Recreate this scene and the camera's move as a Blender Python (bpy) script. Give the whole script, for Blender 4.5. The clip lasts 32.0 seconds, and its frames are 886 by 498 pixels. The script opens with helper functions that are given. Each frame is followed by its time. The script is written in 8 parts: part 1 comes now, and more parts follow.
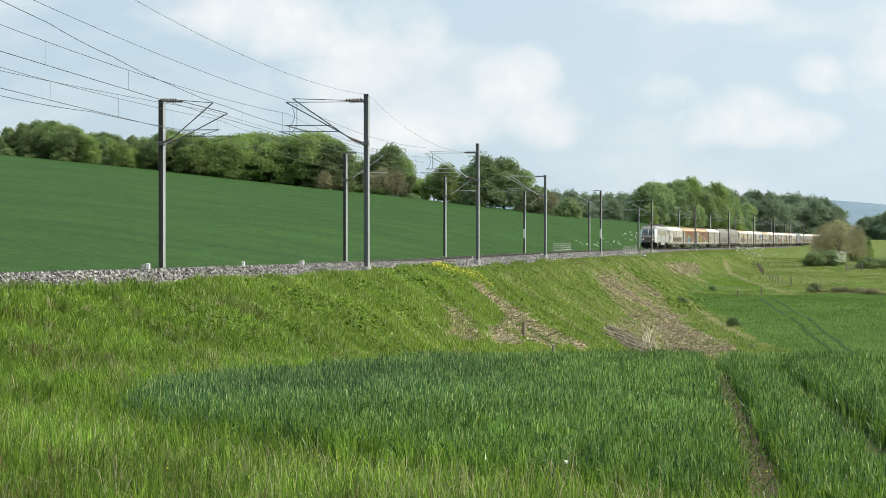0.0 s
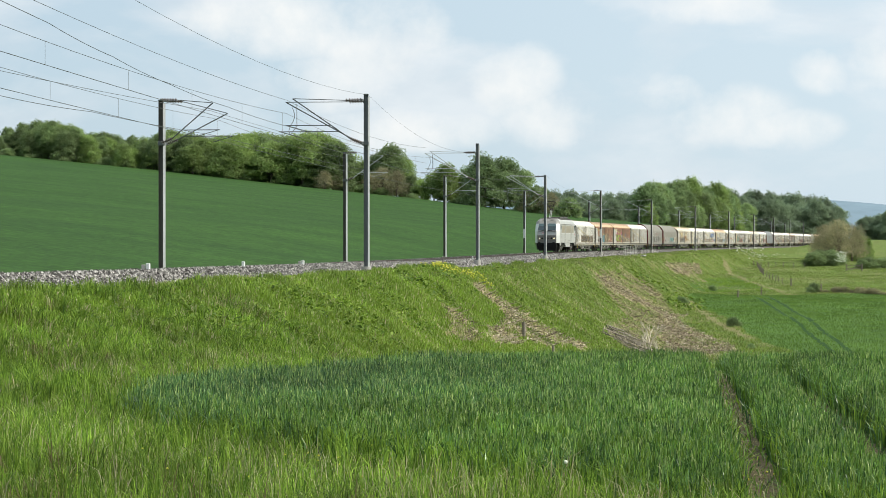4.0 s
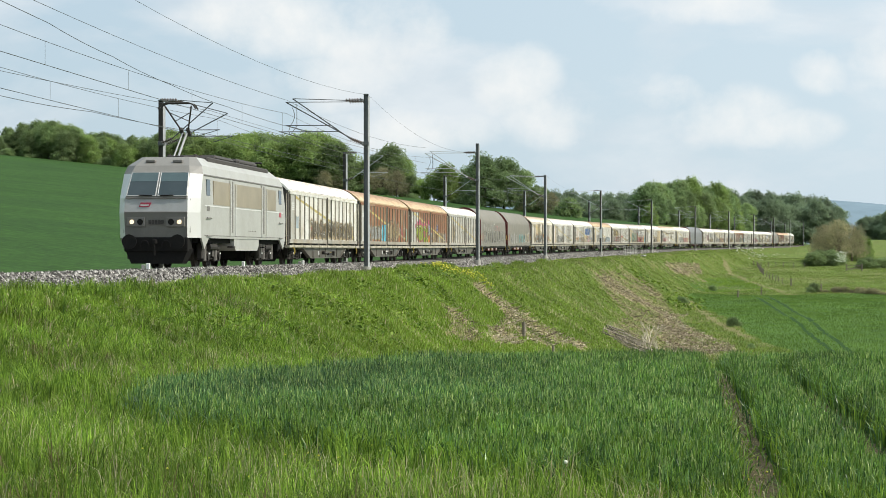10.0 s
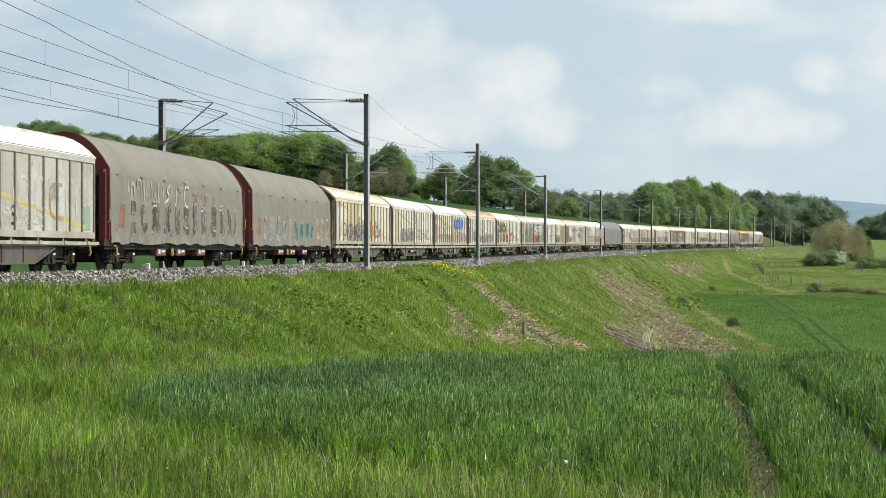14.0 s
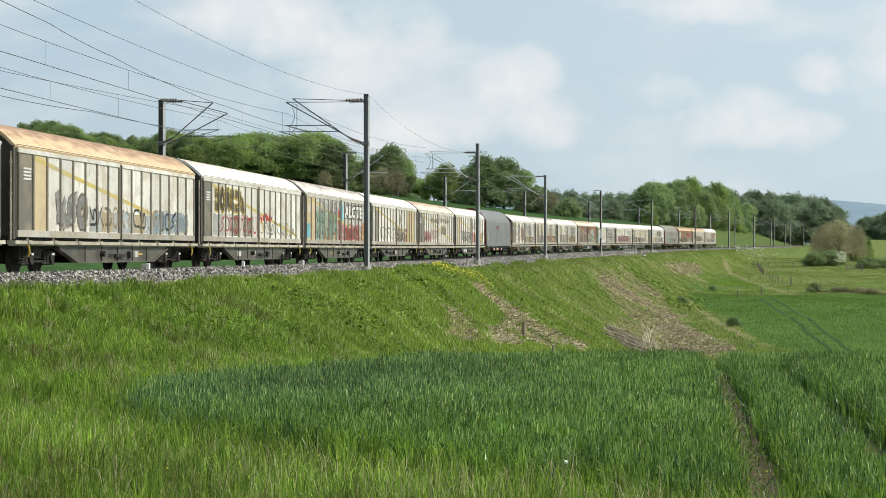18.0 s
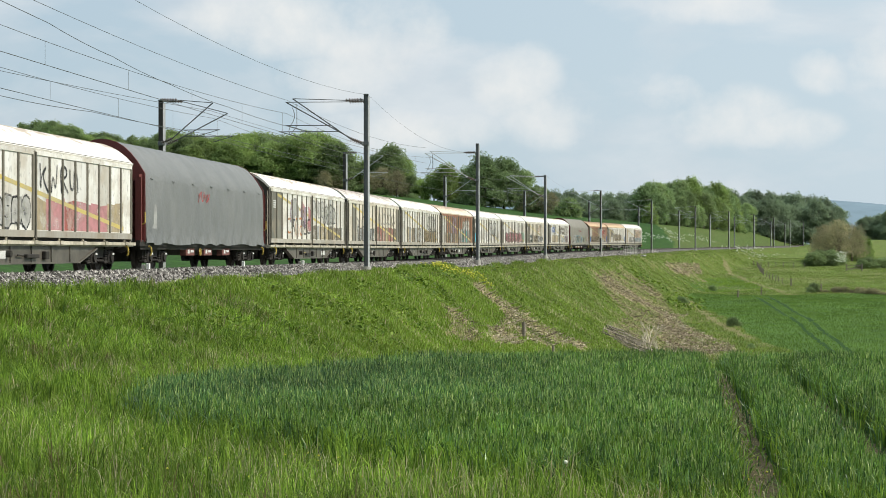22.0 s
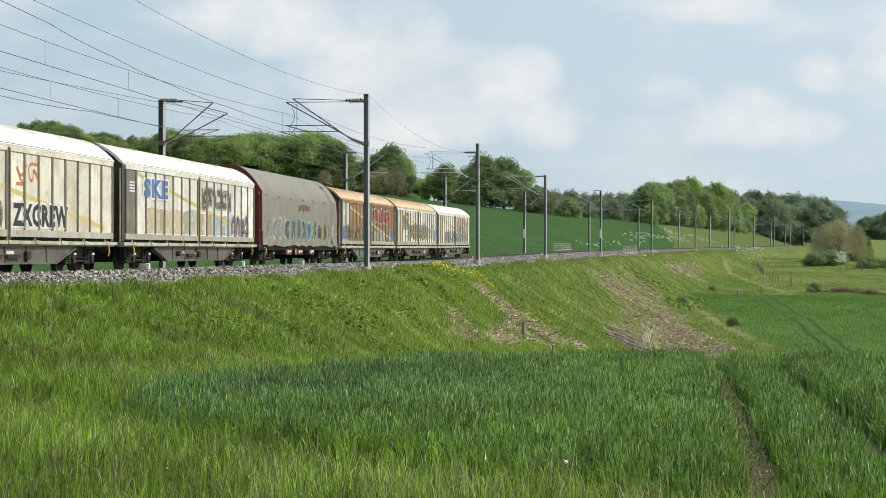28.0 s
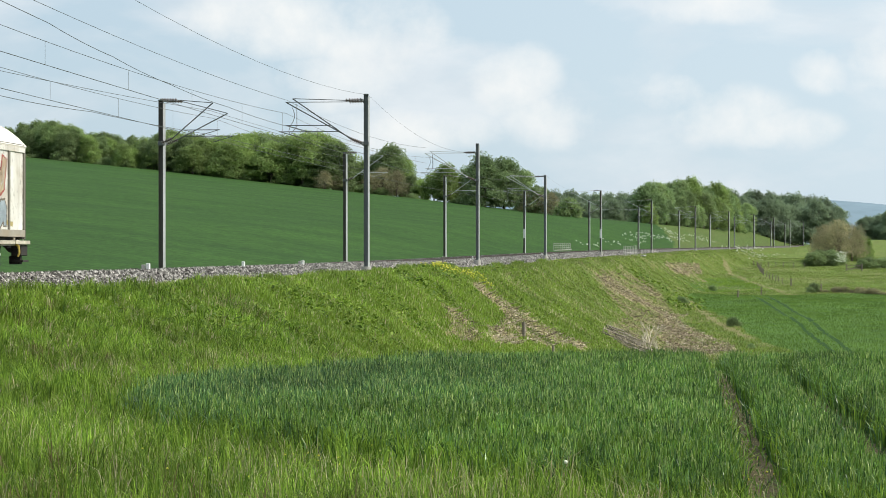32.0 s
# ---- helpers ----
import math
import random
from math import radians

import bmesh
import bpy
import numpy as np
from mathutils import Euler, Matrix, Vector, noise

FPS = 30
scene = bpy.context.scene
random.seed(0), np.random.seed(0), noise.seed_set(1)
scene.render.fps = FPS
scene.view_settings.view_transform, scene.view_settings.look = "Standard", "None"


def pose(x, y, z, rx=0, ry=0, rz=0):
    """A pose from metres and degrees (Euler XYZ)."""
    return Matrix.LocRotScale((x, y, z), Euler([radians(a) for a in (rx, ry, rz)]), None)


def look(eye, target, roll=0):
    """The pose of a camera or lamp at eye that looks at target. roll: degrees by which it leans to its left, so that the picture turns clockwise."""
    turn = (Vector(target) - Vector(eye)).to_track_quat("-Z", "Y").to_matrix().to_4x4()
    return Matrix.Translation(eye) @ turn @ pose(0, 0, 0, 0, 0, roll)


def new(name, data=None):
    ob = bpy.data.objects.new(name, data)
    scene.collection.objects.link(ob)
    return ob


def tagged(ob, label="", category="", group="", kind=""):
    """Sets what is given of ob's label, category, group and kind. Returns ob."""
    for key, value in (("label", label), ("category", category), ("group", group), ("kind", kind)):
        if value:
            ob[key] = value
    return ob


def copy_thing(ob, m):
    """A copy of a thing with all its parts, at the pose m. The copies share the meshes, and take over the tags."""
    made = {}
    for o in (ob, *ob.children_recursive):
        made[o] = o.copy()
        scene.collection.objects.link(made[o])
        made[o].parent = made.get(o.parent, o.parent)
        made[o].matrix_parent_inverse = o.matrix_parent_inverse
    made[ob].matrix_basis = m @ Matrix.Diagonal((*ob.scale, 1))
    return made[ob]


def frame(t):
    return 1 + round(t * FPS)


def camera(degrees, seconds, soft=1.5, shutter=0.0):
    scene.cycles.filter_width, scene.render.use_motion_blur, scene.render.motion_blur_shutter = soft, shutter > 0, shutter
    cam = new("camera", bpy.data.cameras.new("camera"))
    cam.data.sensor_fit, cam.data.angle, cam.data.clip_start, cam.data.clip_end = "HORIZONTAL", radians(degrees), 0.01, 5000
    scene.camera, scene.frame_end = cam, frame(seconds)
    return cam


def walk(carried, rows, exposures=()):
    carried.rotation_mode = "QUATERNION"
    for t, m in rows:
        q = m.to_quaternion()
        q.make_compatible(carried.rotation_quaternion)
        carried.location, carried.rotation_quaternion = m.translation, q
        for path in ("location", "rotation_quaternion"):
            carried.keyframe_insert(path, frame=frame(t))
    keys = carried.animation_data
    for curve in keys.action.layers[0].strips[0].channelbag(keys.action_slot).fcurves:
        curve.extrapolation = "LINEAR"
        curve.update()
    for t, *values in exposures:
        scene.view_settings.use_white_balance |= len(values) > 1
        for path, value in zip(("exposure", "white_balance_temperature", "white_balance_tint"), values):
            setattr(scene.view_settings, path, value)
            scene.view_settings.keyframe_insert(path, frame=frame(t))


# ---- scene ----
EYE = (0.0, 0.0, 1.23)
SPEED = 27.8          # metres a second
cam = camera(25.25, 32.0, 0.75, 0.06)
walk(cam, [(0.0, look(EYE, (0, 100, 0.744))), (32.0, look(EYE, (0, 100, 0.744)))], exposures=[(0, 0.05), (8, 0.035), (13.0, -0.06), (18.0, -0.09), (24.0, -0.14), (28.0, -0.09), (30.0, -0.02), (32.0, 0.03)])

# ---- light ----
SUN_EL, SUN_AZ = radians(46), radians(99)      # azimuth clockwise from +y
world = bpy.data.worlds.new("world")
scene.world = world
world.use_nodes = True
wt = world.node_tree
wt.nodes.clear()


def wnode(kind, **values):
    n = wt.nodes.new(kind)
    for k, v in values.items():
        n.inputs[k].default_value = v
    return n


sky = wt.nodes.new("ShaderNodeTexSky")
sky.sky_type, sky.sun_disc = "NISHITA", False
sky.sun_elevation, sky.sun_rotation = SUN_EL, SUN_AZ
sky.air_density, sky.dust_density, sky.ozone_density = 1.0, 1.6, 1.0
coord = wt.nodes.new("ShaderNodeTexCoord")
sep = wt.nodes.new("ShaderNodeSeparateXYZ")
wt.links.new(coord.outputs["Generated"], sep.inputs[0])
# cloud layer: noise on the direction, flattened upward
squash = wt.nodes.new("ShaderNodeMapping")
squash.inputs["Scale"].default_value = (7.0, 7.0, 15.0)
squash.inputs["Location"].default_value = (0.35, 0.0, 0.2)
wt.links.new(coord.outputs["Generated"], squash.inputs[0])
cloud = wnode("ShaderNodeTexNoise", Scale=1.35, Detail=7.0, Roughness=0.55, Distortion=0.25)
wt.links.new(squash.outputs[0], cloud.inputs["Vector"])
ramp = wt.nodes.new("ShaderNodeValToRGB")
ramp.color_ramp.elements[0].position, ramp.color_ramp.elements[1].position = 0.45, 0.66
wt.links.new(cloud.outputs[0], ramp.inputs[0])
lit = wnode("ShaderNodeTexNoise", Scale=3.0, Detail=4.0)
wt.links.new(squash.outputs[0], lit.inputs["Vector"])
shade = wt.nodes.new("ShaderNodeValToRGB")
shade.color_ramp.elements[0].color = (7.5, 7.95, 8.4, 1)
shade.color_ramp.elements[1].color = (9.3, 9.4, 9.5, 1)
shade.color_ramp.elements[0].position, shade.color_ramp.elements[1].position = 0.35, 0.6
wt.links.new(lit.outputs[0], shade.inputs[0])
veil = wt.nodes.new("ShaderNodeMix")
veil.data_type = "RGBA"
veil.inputs["Factor"].default_value = 0.75
veil.inputs["B"].default_value = (5.7, 7.3, 8.5, 1)
wt.links.new(sky.outputs[0], veil.inputs["A"])
mixc = wt.nodes.new("ShaderNodeMix")
mixc.data_type = "RGBA"
thin = wt.nodes.new("ShaderNodeMath")
thin.operation = "MULTIPLY"
thin.inputs[1].default_value = 0.5
wt.links.new(ramp.outputs[0], thin.inputs[0])
wt.links.new(thin.outputs[0], mixc.inputs["Factor"])
wt.links.new(shade.outputs[0], mixc.inputs["B"])
# the sky is paler towards the sun
side = wt.nodes.new("ShaderNodeMapRange")
side.inputs["From Min"].default_value, side.inputs["From Max"].default_value = -0.25, 0.6
side.inputs["To Min"].default_value, side.inputs["To Max"].default_value = 0.0, 0.75
wt.links.new(sep.outputs[0], side.inputs[0])
glow = wt.nodes.new("ShaderNodeMix")
glow.data_type = "RGBA"
glow.inputs["B"].default_value = (8.0, 9.15, 9.85, 1)
wt.links.new(side.outputs[0], glow.inputs["Factor"])
wt.links.new(veil.outputs["Result"], glow.inputs["A"])
wt.links.new(glow.outputs["Result"], mixc.inputs["A"])
# heaped clouds: soft ovals on the sky, frayed by noise: bearing, height, half width, half height (tangents)
fray = wnode("ShaderNodeTexNoise", Scale=17.0, Detail=9.0, Roughness=0.58)
wt.links.new(coord.outputs["Generated"], fray.inputs["Vector"])


def wmath(kind, a, b):
    n = wt.nodes.new("ShaderNodeMath")
    n.operation = kind
    for s, v in zip(n.inputs, (a, b)):
        if isinstance(v, (int, float)):
            s.default_value = v
        else:
            wt.links.new(v, s)
    return n.outputs[0]


flat_x, flat_z = wmath("DIVIDE", sep.outputs[0], sep.outputs[1]), wmath("DIVIDE", sep.outputs[2], sep.outputs[1])
pile = -1.0
for cx, cz, a, b in ((-0.03, 0.102, 0.034, 0.026), (-0.075, 0.112, 0.05, 0.02), (-0.058, 0.078, 0.03, 0.014), (0.036, 0.08, 0.022, 0.018), (0.056, 0.06, 0.026, 0.014), (0.112, 0.073, 0.026, 0.011), (0.142, 0.062, 0.034, 0.015), (0.17, 0.056, 0.03, 0.01), (0.192, 0.086, 0.014, 0.011), (0.22, 0.094, 0.022, 0.017), (0.13, 0.119, 0.05, 0.009), (-0.02, 0.055, 0.05, 0.01)):
    dx, dz = wmath("DIVIDE", wmath("SUBTRACT", flat_x, cx), a), wmath("DIVIDE", wmath("SUBTRACT", flat_z, cz), b)
    far2 = wmath("ADD", wmath("MULTIPLY", dx, dx), wmath("MULTIPLY", dz, dz))
    pile = wmath("MAXIMUM", wmath("SUBTRACT", 1.0, far2), pile)
edge = wnode("ShaderNodeMapRange", **{"From Min": -0.1, "From Max": 2.2, "To Max": 0.8})
wt.links.new(wmath("ADD", pile, wmath("MULTIPLY", wmath("SUBTRACT", fray.outputs[0], 0.47), 7.5)), edge.inputs[0])
near_pile = wnode("ShaderNodeMapRange", **{"From Min": -0.95, "From Max": 0.2})
near_pile.interpolation_type = "SMOOTHSTEP"
wt.links.new(pile, near_pile.inputs[0])
puff = wt.nodes.new("ShaderNodeMix")
puff.data_type = "RGBA"
puff.inputs["B"].default_value = (9.6, 9.65, 9.45, 1)
wt.links.new(wmath("MULTIPLY", edge.outputs[0], near_pile.outputs[0]), puff.inputs["Factor"])
wt.links.new(mixc.outputs["Result"], puff.inputs["A"])
bg = wnode("ShaderNodeBackground", Strength=0.1)
wt.links.new(puff.outputs["Result"], bg.inputs[0])
wo = wt.nodes.new("ShaderNodeOutputWorld")
wt.links.new(bg.outputs[0], wo.inputs[0])

sun = new("sun", bpy.data.lights.new("sun", "SUN"))
sun.data.energy, sun.data.angle, sun.data.color = 4.6, radians(0.6), (1.0, 0.95, 0.85)
way = Vector((math.sin(SUN_AZ) * math.cos(SUN_EL), math.cos(SUN_AZ) * math.cos(SUN_EL), math.sin(SUN_EL)))
sun.matrix_basis = look(way * 100, (0, 0, 0))

# ---- materials ----
def material(name, color, rough=0.6, metal=0.0, second=None, scale=3.0, amount=0.5, grain=0.15, grain_scale=60.0, bump=0.0,
             stretch=(1, 1, 1), space="Object", spec=0.5, alter=0.0, sheer=0.0):
    """A surface with a base colour, stains of a second colour at one scale, grain at a finer one, and relief."""
    m = bpy.data.materials.new(name)
    m.use_nodes = True
    t = m.node_tree
    b = t.nodes["Principled BSDF"]
    b.inputs["Roughness"].default_value, b.inputs["Metallic"].default_value = rough, metal
    b.inputs["Specular IOR Level"].default_value = spec
    co = t.nodes.new("ShaderNodeTexCoord")
    mp = t.nodes.new("ShaderNodeMapping")
    mp.inputs["Scale"].default_value = stretch
    if space == "World":
        geo = t.nodes.new("ShaderNodeNewGeometry")
        t.links.new(geo.outputs["Position"], mp.inputs[0])
    else:
        t.links.new(co.outputs[space], mp.inputs[0])
    big = t.nodes.new("ShaderNodeTexNoise")
    big.inputs["Scale"].default_value, big.inputs["Detail"].default_value, big.inputs["Roughness"].default_value = scale, 6, 0.62
    t.links.new(mp.outputs[0], big.inputs["Vector"])
    if alter:
        info = t.nodes.new("ShaderNodeObjectInfo")
        off = t.nodes.new("ShaderNodeVectorMath")
        off.operation = "SCALE"
        comb = t.nodes.new("ShaderNodeCombineXYZ")
        for i in range(3):
            t.links.new(info.outputs["Random"], comb.inputs[i])
        t.links.new(comb.outputs[0], off.inputs[0])
        off.inputs["Scale"].default_value = 57.0
        add = t.nodes.new("ShaderNodeVectorMath")
        t.links.new(mp.outputs[0], add.inputs[0])
        t.links.new(off.outputs[0], add.inputs[1])
        t.links.new(add.outputs[0], big.inputs["Vector"])
    rp = t.nodes.new("ShaderNodeValToRGB")
    rp.color_ramp.elements[0].position, rp.color_ramp.elements[1].position = 0.5 - 0.18, 0.5 + 0.18
    t.links.new(big.outputs[0], rp.inputs[0])
    fac = t.nodes.new("ShaderNodeMath")
    fac.operation = "MULTIPLY"
    fac.inputs[1].default_value = amount
    t.links.new(rp.outputs[0], fac.inputs[0])
    mx = t.nodes.new("ShaderNodeMix")
    mx.data_type = "RGBA"
    mx.inputs["A"].default_value = (*color, 1)
    mx.inputs["B"].default_value = (*(second or [c * 0.6 for c in color]), 1)
    t.links.new(fac.outputs[0], mx.inputs["Factor"])
    fine = t.nodes.new("ShaderNodeTexNoise")
    fine.inputs["Scale"].default_value, fine.inputs["Detail"].default_value = grain_scale, 4
    t.links.new(mp.outputs[0], fine.inputs["Vector"])
    hs = t.nodes.new("ShaderNodeHueSaturation")
    mr = t.nodes.new("ShaderNodeMapRange")
    mr.inputs["From Min"].default_value, mr.inputs["From Max"].default_value = 0.3, 0.7
    mr.inputs["To Min"].default_value, mr.inputs["To Max"].default_value = 1 - grain, 1 + grain
    t.links.new(fine.outputs[0], mr.inputs[0])
    t.links.new(mr.outputs[0], hs.inputs["Value"])
    t.links.new(mx.outputs["Result"], hs.inputs["Color"])
    last = hs
    if alter:
        hs2 = t.nodes.new("ShaderNodeHueSaturation")
        mr2 = t.nodes.new("ShaderNodeMapRange")
        mr2.inputs["To Min"].default_value, mr2.inputs["To Max"].default_value = 1 - alter, 1 + alter
        t.links.new(info.outputs["Random"], mr2.inputs[0])
        t.links.new(mr2.outputs[0], hs2.inputs["Value"])
        t.links.new(hs.outputs[0], hs2.inputs["Color"])
        last = hs2
    t.links.new(last.outputs[0], b.inputs["Base Color"])
    if bump:
        bp = t.nodes.new("ShaderNodeBump")
        bp.inputs["Strength"].default_value, bp.inputs["Distance"].default_value = 0.8, bump
        t.links.new(fine.outputs[0], bp.inputs["Height"])
        t.links.new(bp.outputs[0], b.inputs["Normal"])
    if sheer:
        tr = t.nodes.new("ShaderNodeBsdfTranslucent")
        ms = t.nodes.new("ShaderNodeMixShader")
        ms.inputs[0].default_value = sheer
        t.links.new(last.outputs[0], tr.inputs[0])
        t.links.new(b.outputs[0], ms.inputs[1])
        t.links.new(tr.outputs[0], ms.inputs[2])
        t.links.new(ms.outputs[0], t.nodes["Material Output"].inputs[0])
    return m


def leaf_material(name, color, second, spread=0.3, sheer=0.5, rough=0.6, spec=0.3, tuft=0.0, bias=1.0):
    """Leaves or blades: the colour varies from island to island, and light comes through."""
    m = bpy.data.materials.new(name)
    m.use_nodes = True
    t = m.node_tree
    b = t.nodes["Principled BSDF"]
    b.inputs["Roughness"].default_value = rough
    b.inputs["Specular IOR Level"].default_value = spec
    geo = t.nodes.new("ShaderNodeNewGeometry")
    info = t.nodes.new("ShaderNodeObjectInfo")
    mx = t.nodes.new("ShaderNodeMix")
    mx.data_type = "RGBA"
    mx.inputs["A"].default_value, mx.inputs["B"].default_value = (*color, 1), (*second, 1)
    pw = t.nodes.new("ShaderNodeMath")
    pw.operation = "POWER"
    pw.inputs[1].default_value = bias
    t.links.new(geo.outputs["Random Per Island"], pw.inputs[0])
    t.links.new(pw.outputs[0], mx.inputs["Factor"])
    big = t.nodes.new("ShaderNodeTexNoise")
    big.inputs["Scale"].default_value, big.inputs["Detail"].default_value = 0.35, 4
    t.links.new(geo.outputs["Position"], big.inputs["Vector"])
    mr = t.nodes.new("ShaderNodeMapRange")
    mr.inputs["From Min"].default_value, mr.inputs["From Max"].default_value = 0.3, 0.7
    mr.inputs["To Min"].default_value, mr.inputs["To Max"].default_value = 1 - spread, 1 + spread
    t.links.new(big.outputs[0], mr.inputs[0])
    mo = t.nodes.new("ShaderNodeMapRange")
    mo.inputs["To Min"].default_value, mo.inputs["To Max"].default_value = 0.8, 1.2
    t.links.new(info.outputs["Random"], mo.inputs[0])
    mu = t.nodes.new("ShaderNodeMath")
    mu.operation = "MULTIPLY"
    t.links.new(mr.outputs[0], mu.inputs[0])
    t.links.new(mo.outputs[0], mu.inputs[1])
    hs = t.nodes.new("ShaderNodeHueSaturation")
    t.links.new(mu.outputs[0], hs.inputs["Value"])
    if tuft:
        # single tufts differ from their neighbours
        nz, rg, m2 = t.nodes.new("ShaderNodeTexNoise"), t.nodes.new("ShaderNodeMapRange"), t.nodes.new("ShaderNodeMath")
        nz.inputs["Scale"].default_value, nz.inputs["Detail"].default_value = 2.6, 3
        t.links.new(geo.outputs["Position"], nz.inputs["Vector"])
        for n, v in zip(("From Min", "From Max", "To Min", "To Max"), (0.34, 0.66, 1 - tuft, 1 + tuft)):
            rg.inputs[n].default_value = v
        t.links.new(nz.outputs[0], rg.inputs[0])
        m2.operation = "MULTIPLY"
        t.links.new(mu.outputs[0], m2.inputs[0])
        t.links.new(rg.outputs[0], m2.inputs[1])
        t.links.new(m2.outputs[0], hs.inputs["Value"])
    t.links.new(mx.outputs["Result"], hs.inputs["Color"])
    t.links.new(hs.outputs[0], b.inputs["Base Color"])
    tr = t.nodes.new("ShaderNodeBsdfTranslucent")
    ms = t.nodes.new("ShaderNodeMixShader")
    ms.inputs[0].default_value = sheer
    t.links.new(hs.outputs[0], tr.inputs[0])
    t.links.new(b.outputs[0], ms.inputs[1])
    t.links.new(tr.outputs[0], ms.inputs[2])
    t.links.new(ms.outputs[0], t.nodes["Material Output"].inputs[0])
    return m


M_VERGE = material("rough_grass", (0.085, 0.145, 0.02), 0.9, second=(0.13, 0.14, 0.038), scale=0.35, amount=0.9, grain=0.4, grain_scale=9, space="World", bump=0.06, spec=0.1)
# ground under the wheat, dark for the shade between its stems
M_WHEATSOIL = material("wheat_ground", (0.035, 0.055, 0.018), 0.95, second=(0.05, 0.05, 0.025), scale=0.6, grain_scale=12, space="World", bump=0.04, spec=0.1)
M_LUSH = material("lush_hollow", (0.05, 0.1, 0.018), 0.9, second=(0.075, 0.115, 0.026), scale=0.2, amount=0.9, grain=0.4, grain_scale=2, space="World", bump=0.05, spec=0.1)
# thatch under the tall grass, the shade between blades in its colour
M_SHADYTHATCH = material("shaded_thatch", (0.045, 0.075, 0.014), 0.95, second=(0.075, 0.075, 0.028), scale=0.9, amount=0.8, grain=0.4, grain_scale=14, space="World", bump=0.05, spec=0.1)
M_CROP = material("hill_crop", (0.039, 0.09, 0.017), 0.9, second=(0.022, 0.056, 0.012), scale=0.08, amount=0.9, grain=0.4, grain_scale=2.0, space="World", stretch=(0.6, 1, 1), bump=0.05, spec=0.1)
M_FIELD = material("valley_crop", (0.085, 0.155, 0.034), 0.9, second=(0.06, 0.12, 0.028), scale=0.1, amount=0.9, grain=0.4, grain_scale=2.0, space="World", bump=0.05, spec=0.1)
M_PASTURE = material("pasture", (0.105, 0.165, 0.028), 0.9, second=(0.14, 0.16, 0.048), scale=0.12, amount=1.0, grain=0.5, grain_scale=1.4, space="World", bump=0.05, spec=0.1)
M_DEAD = material("dead_cuttings", (0.34, 0.27, 0.175), 0.95, second=(0.16, 0.16, 0.06), scale=0.9, amount=0.8, grain=0.5, grain_scale=6, space="World", bump=0.08, spec=0.1)
M_HILLGRASS = material("hill_grass", (0.062, 0.112, 0.022), 0.9, second=(0.098, 0.118, 0.038), scale=0.12, amount=1.0, grain=0.45, grain_scale=1.4, space="World", bump=0.05, spec=0.1)
M_RUT = material("crop_wheel_track", (0.028, 0.068, 0.014), 0.9, second=(0.019, 0.05, 0.01), scale=0.6, grain_scale=6, space="World", spec=0.1)
M_LITTER = material("litter_grass", (0.2, 0.165, 0.085), 0.95, second=(0.13, 0.155, 0.045), scale=0.8, amount=0.9, grain=0.45, grain_scale=5, space="World", bump=0.06, spec=0.1)
M_FAR = material("far_land", (0.10, 0.16, 0.06), 0.95, second=(0.06, 0.10, 0.05), scale=0.01, amount=0.9, grain_scale=0.2, space="World", spec=0.1)
M_SOIL = material("bare_soil", (0.13, 0.1, 0.06), 0.95, second=(0.045, 0.06, 0.022), scale=5, grain=0.4, grain_scale=20, space="World", bump=0.04, spec=0.1)
M_BALLAST = material("ballast_stone", (0.13, 0.123, 0.113), 0.9, second=(0.09, 0.08, 0.07), scale=6, amount=0.7, grain=0.5, grain_scale=14, space="World", bump=0.06, spec=0.2)
M_STONE = material("loose_stone", (0.37, 0.35, 0.32), 0.9, second=(0.2, 0.18, 0.16), scale=4, grain=0.3, grain_scale=30, alter=0.3, spec=0.2, space="World")
M_RAIL = material("rail_steel", (0.05, 0.036, 0.028), 0.7, 0.1, second=(0.075, 0.055, 0.042), scale=3, space="World")
M_RAILTOP = material("rail_head", (0.5, 0.5, 0.5), 0.3, 1.0, scale=5, space="World")
M_CONCRETE = material("concrete", (0.42, 0.4, 0.37), 0.9, second=(0.28, 0.26, 0.23), scale=4, bump=0.01, grain_scale=40)
M_MARKER = material("white_marker", (0.78, 0.78, 0.76), 0.7, second=(0.5, 0.48, 0.44), scale=8)
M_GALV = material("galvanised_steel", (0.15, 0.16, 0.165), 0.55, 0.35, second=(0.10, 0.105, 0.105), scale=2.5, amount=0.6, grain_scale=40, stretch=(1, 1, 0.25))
M_GALVDARK = material("dark_brown_steel", (0.085, 0.075, 0.065), 0.6, 0.3, second=(0.06, 0.055, 0.05), scale=2.5, amount=0.6, grain_scale=40, stretch=(1, 1, 0.25))
# pale copy of the mast steel with sunlight put into its colour
M_GALVLIT = material("sunlit_steel", (0.55, 0.56, 0.56), 0.45, 0.2, second=(0.42, 0.43, 0.43), scale=2.0, amount=0.6, stretch=(1, 1, 0.2))
M_WIRE = material("wire_copper", (0.12, 0.13, 0.125), 0.6, 0.3)
M_TUBE = material("shaded_tube", (0.11, 0.115, 0.115), 0.5, 0.4)
M_INSUL = material("insulator", (0.10, 0.075, 0.06), 0.35)
M_BAND = material("white_band", (0.75, 0.75, 0.73), 0.7)

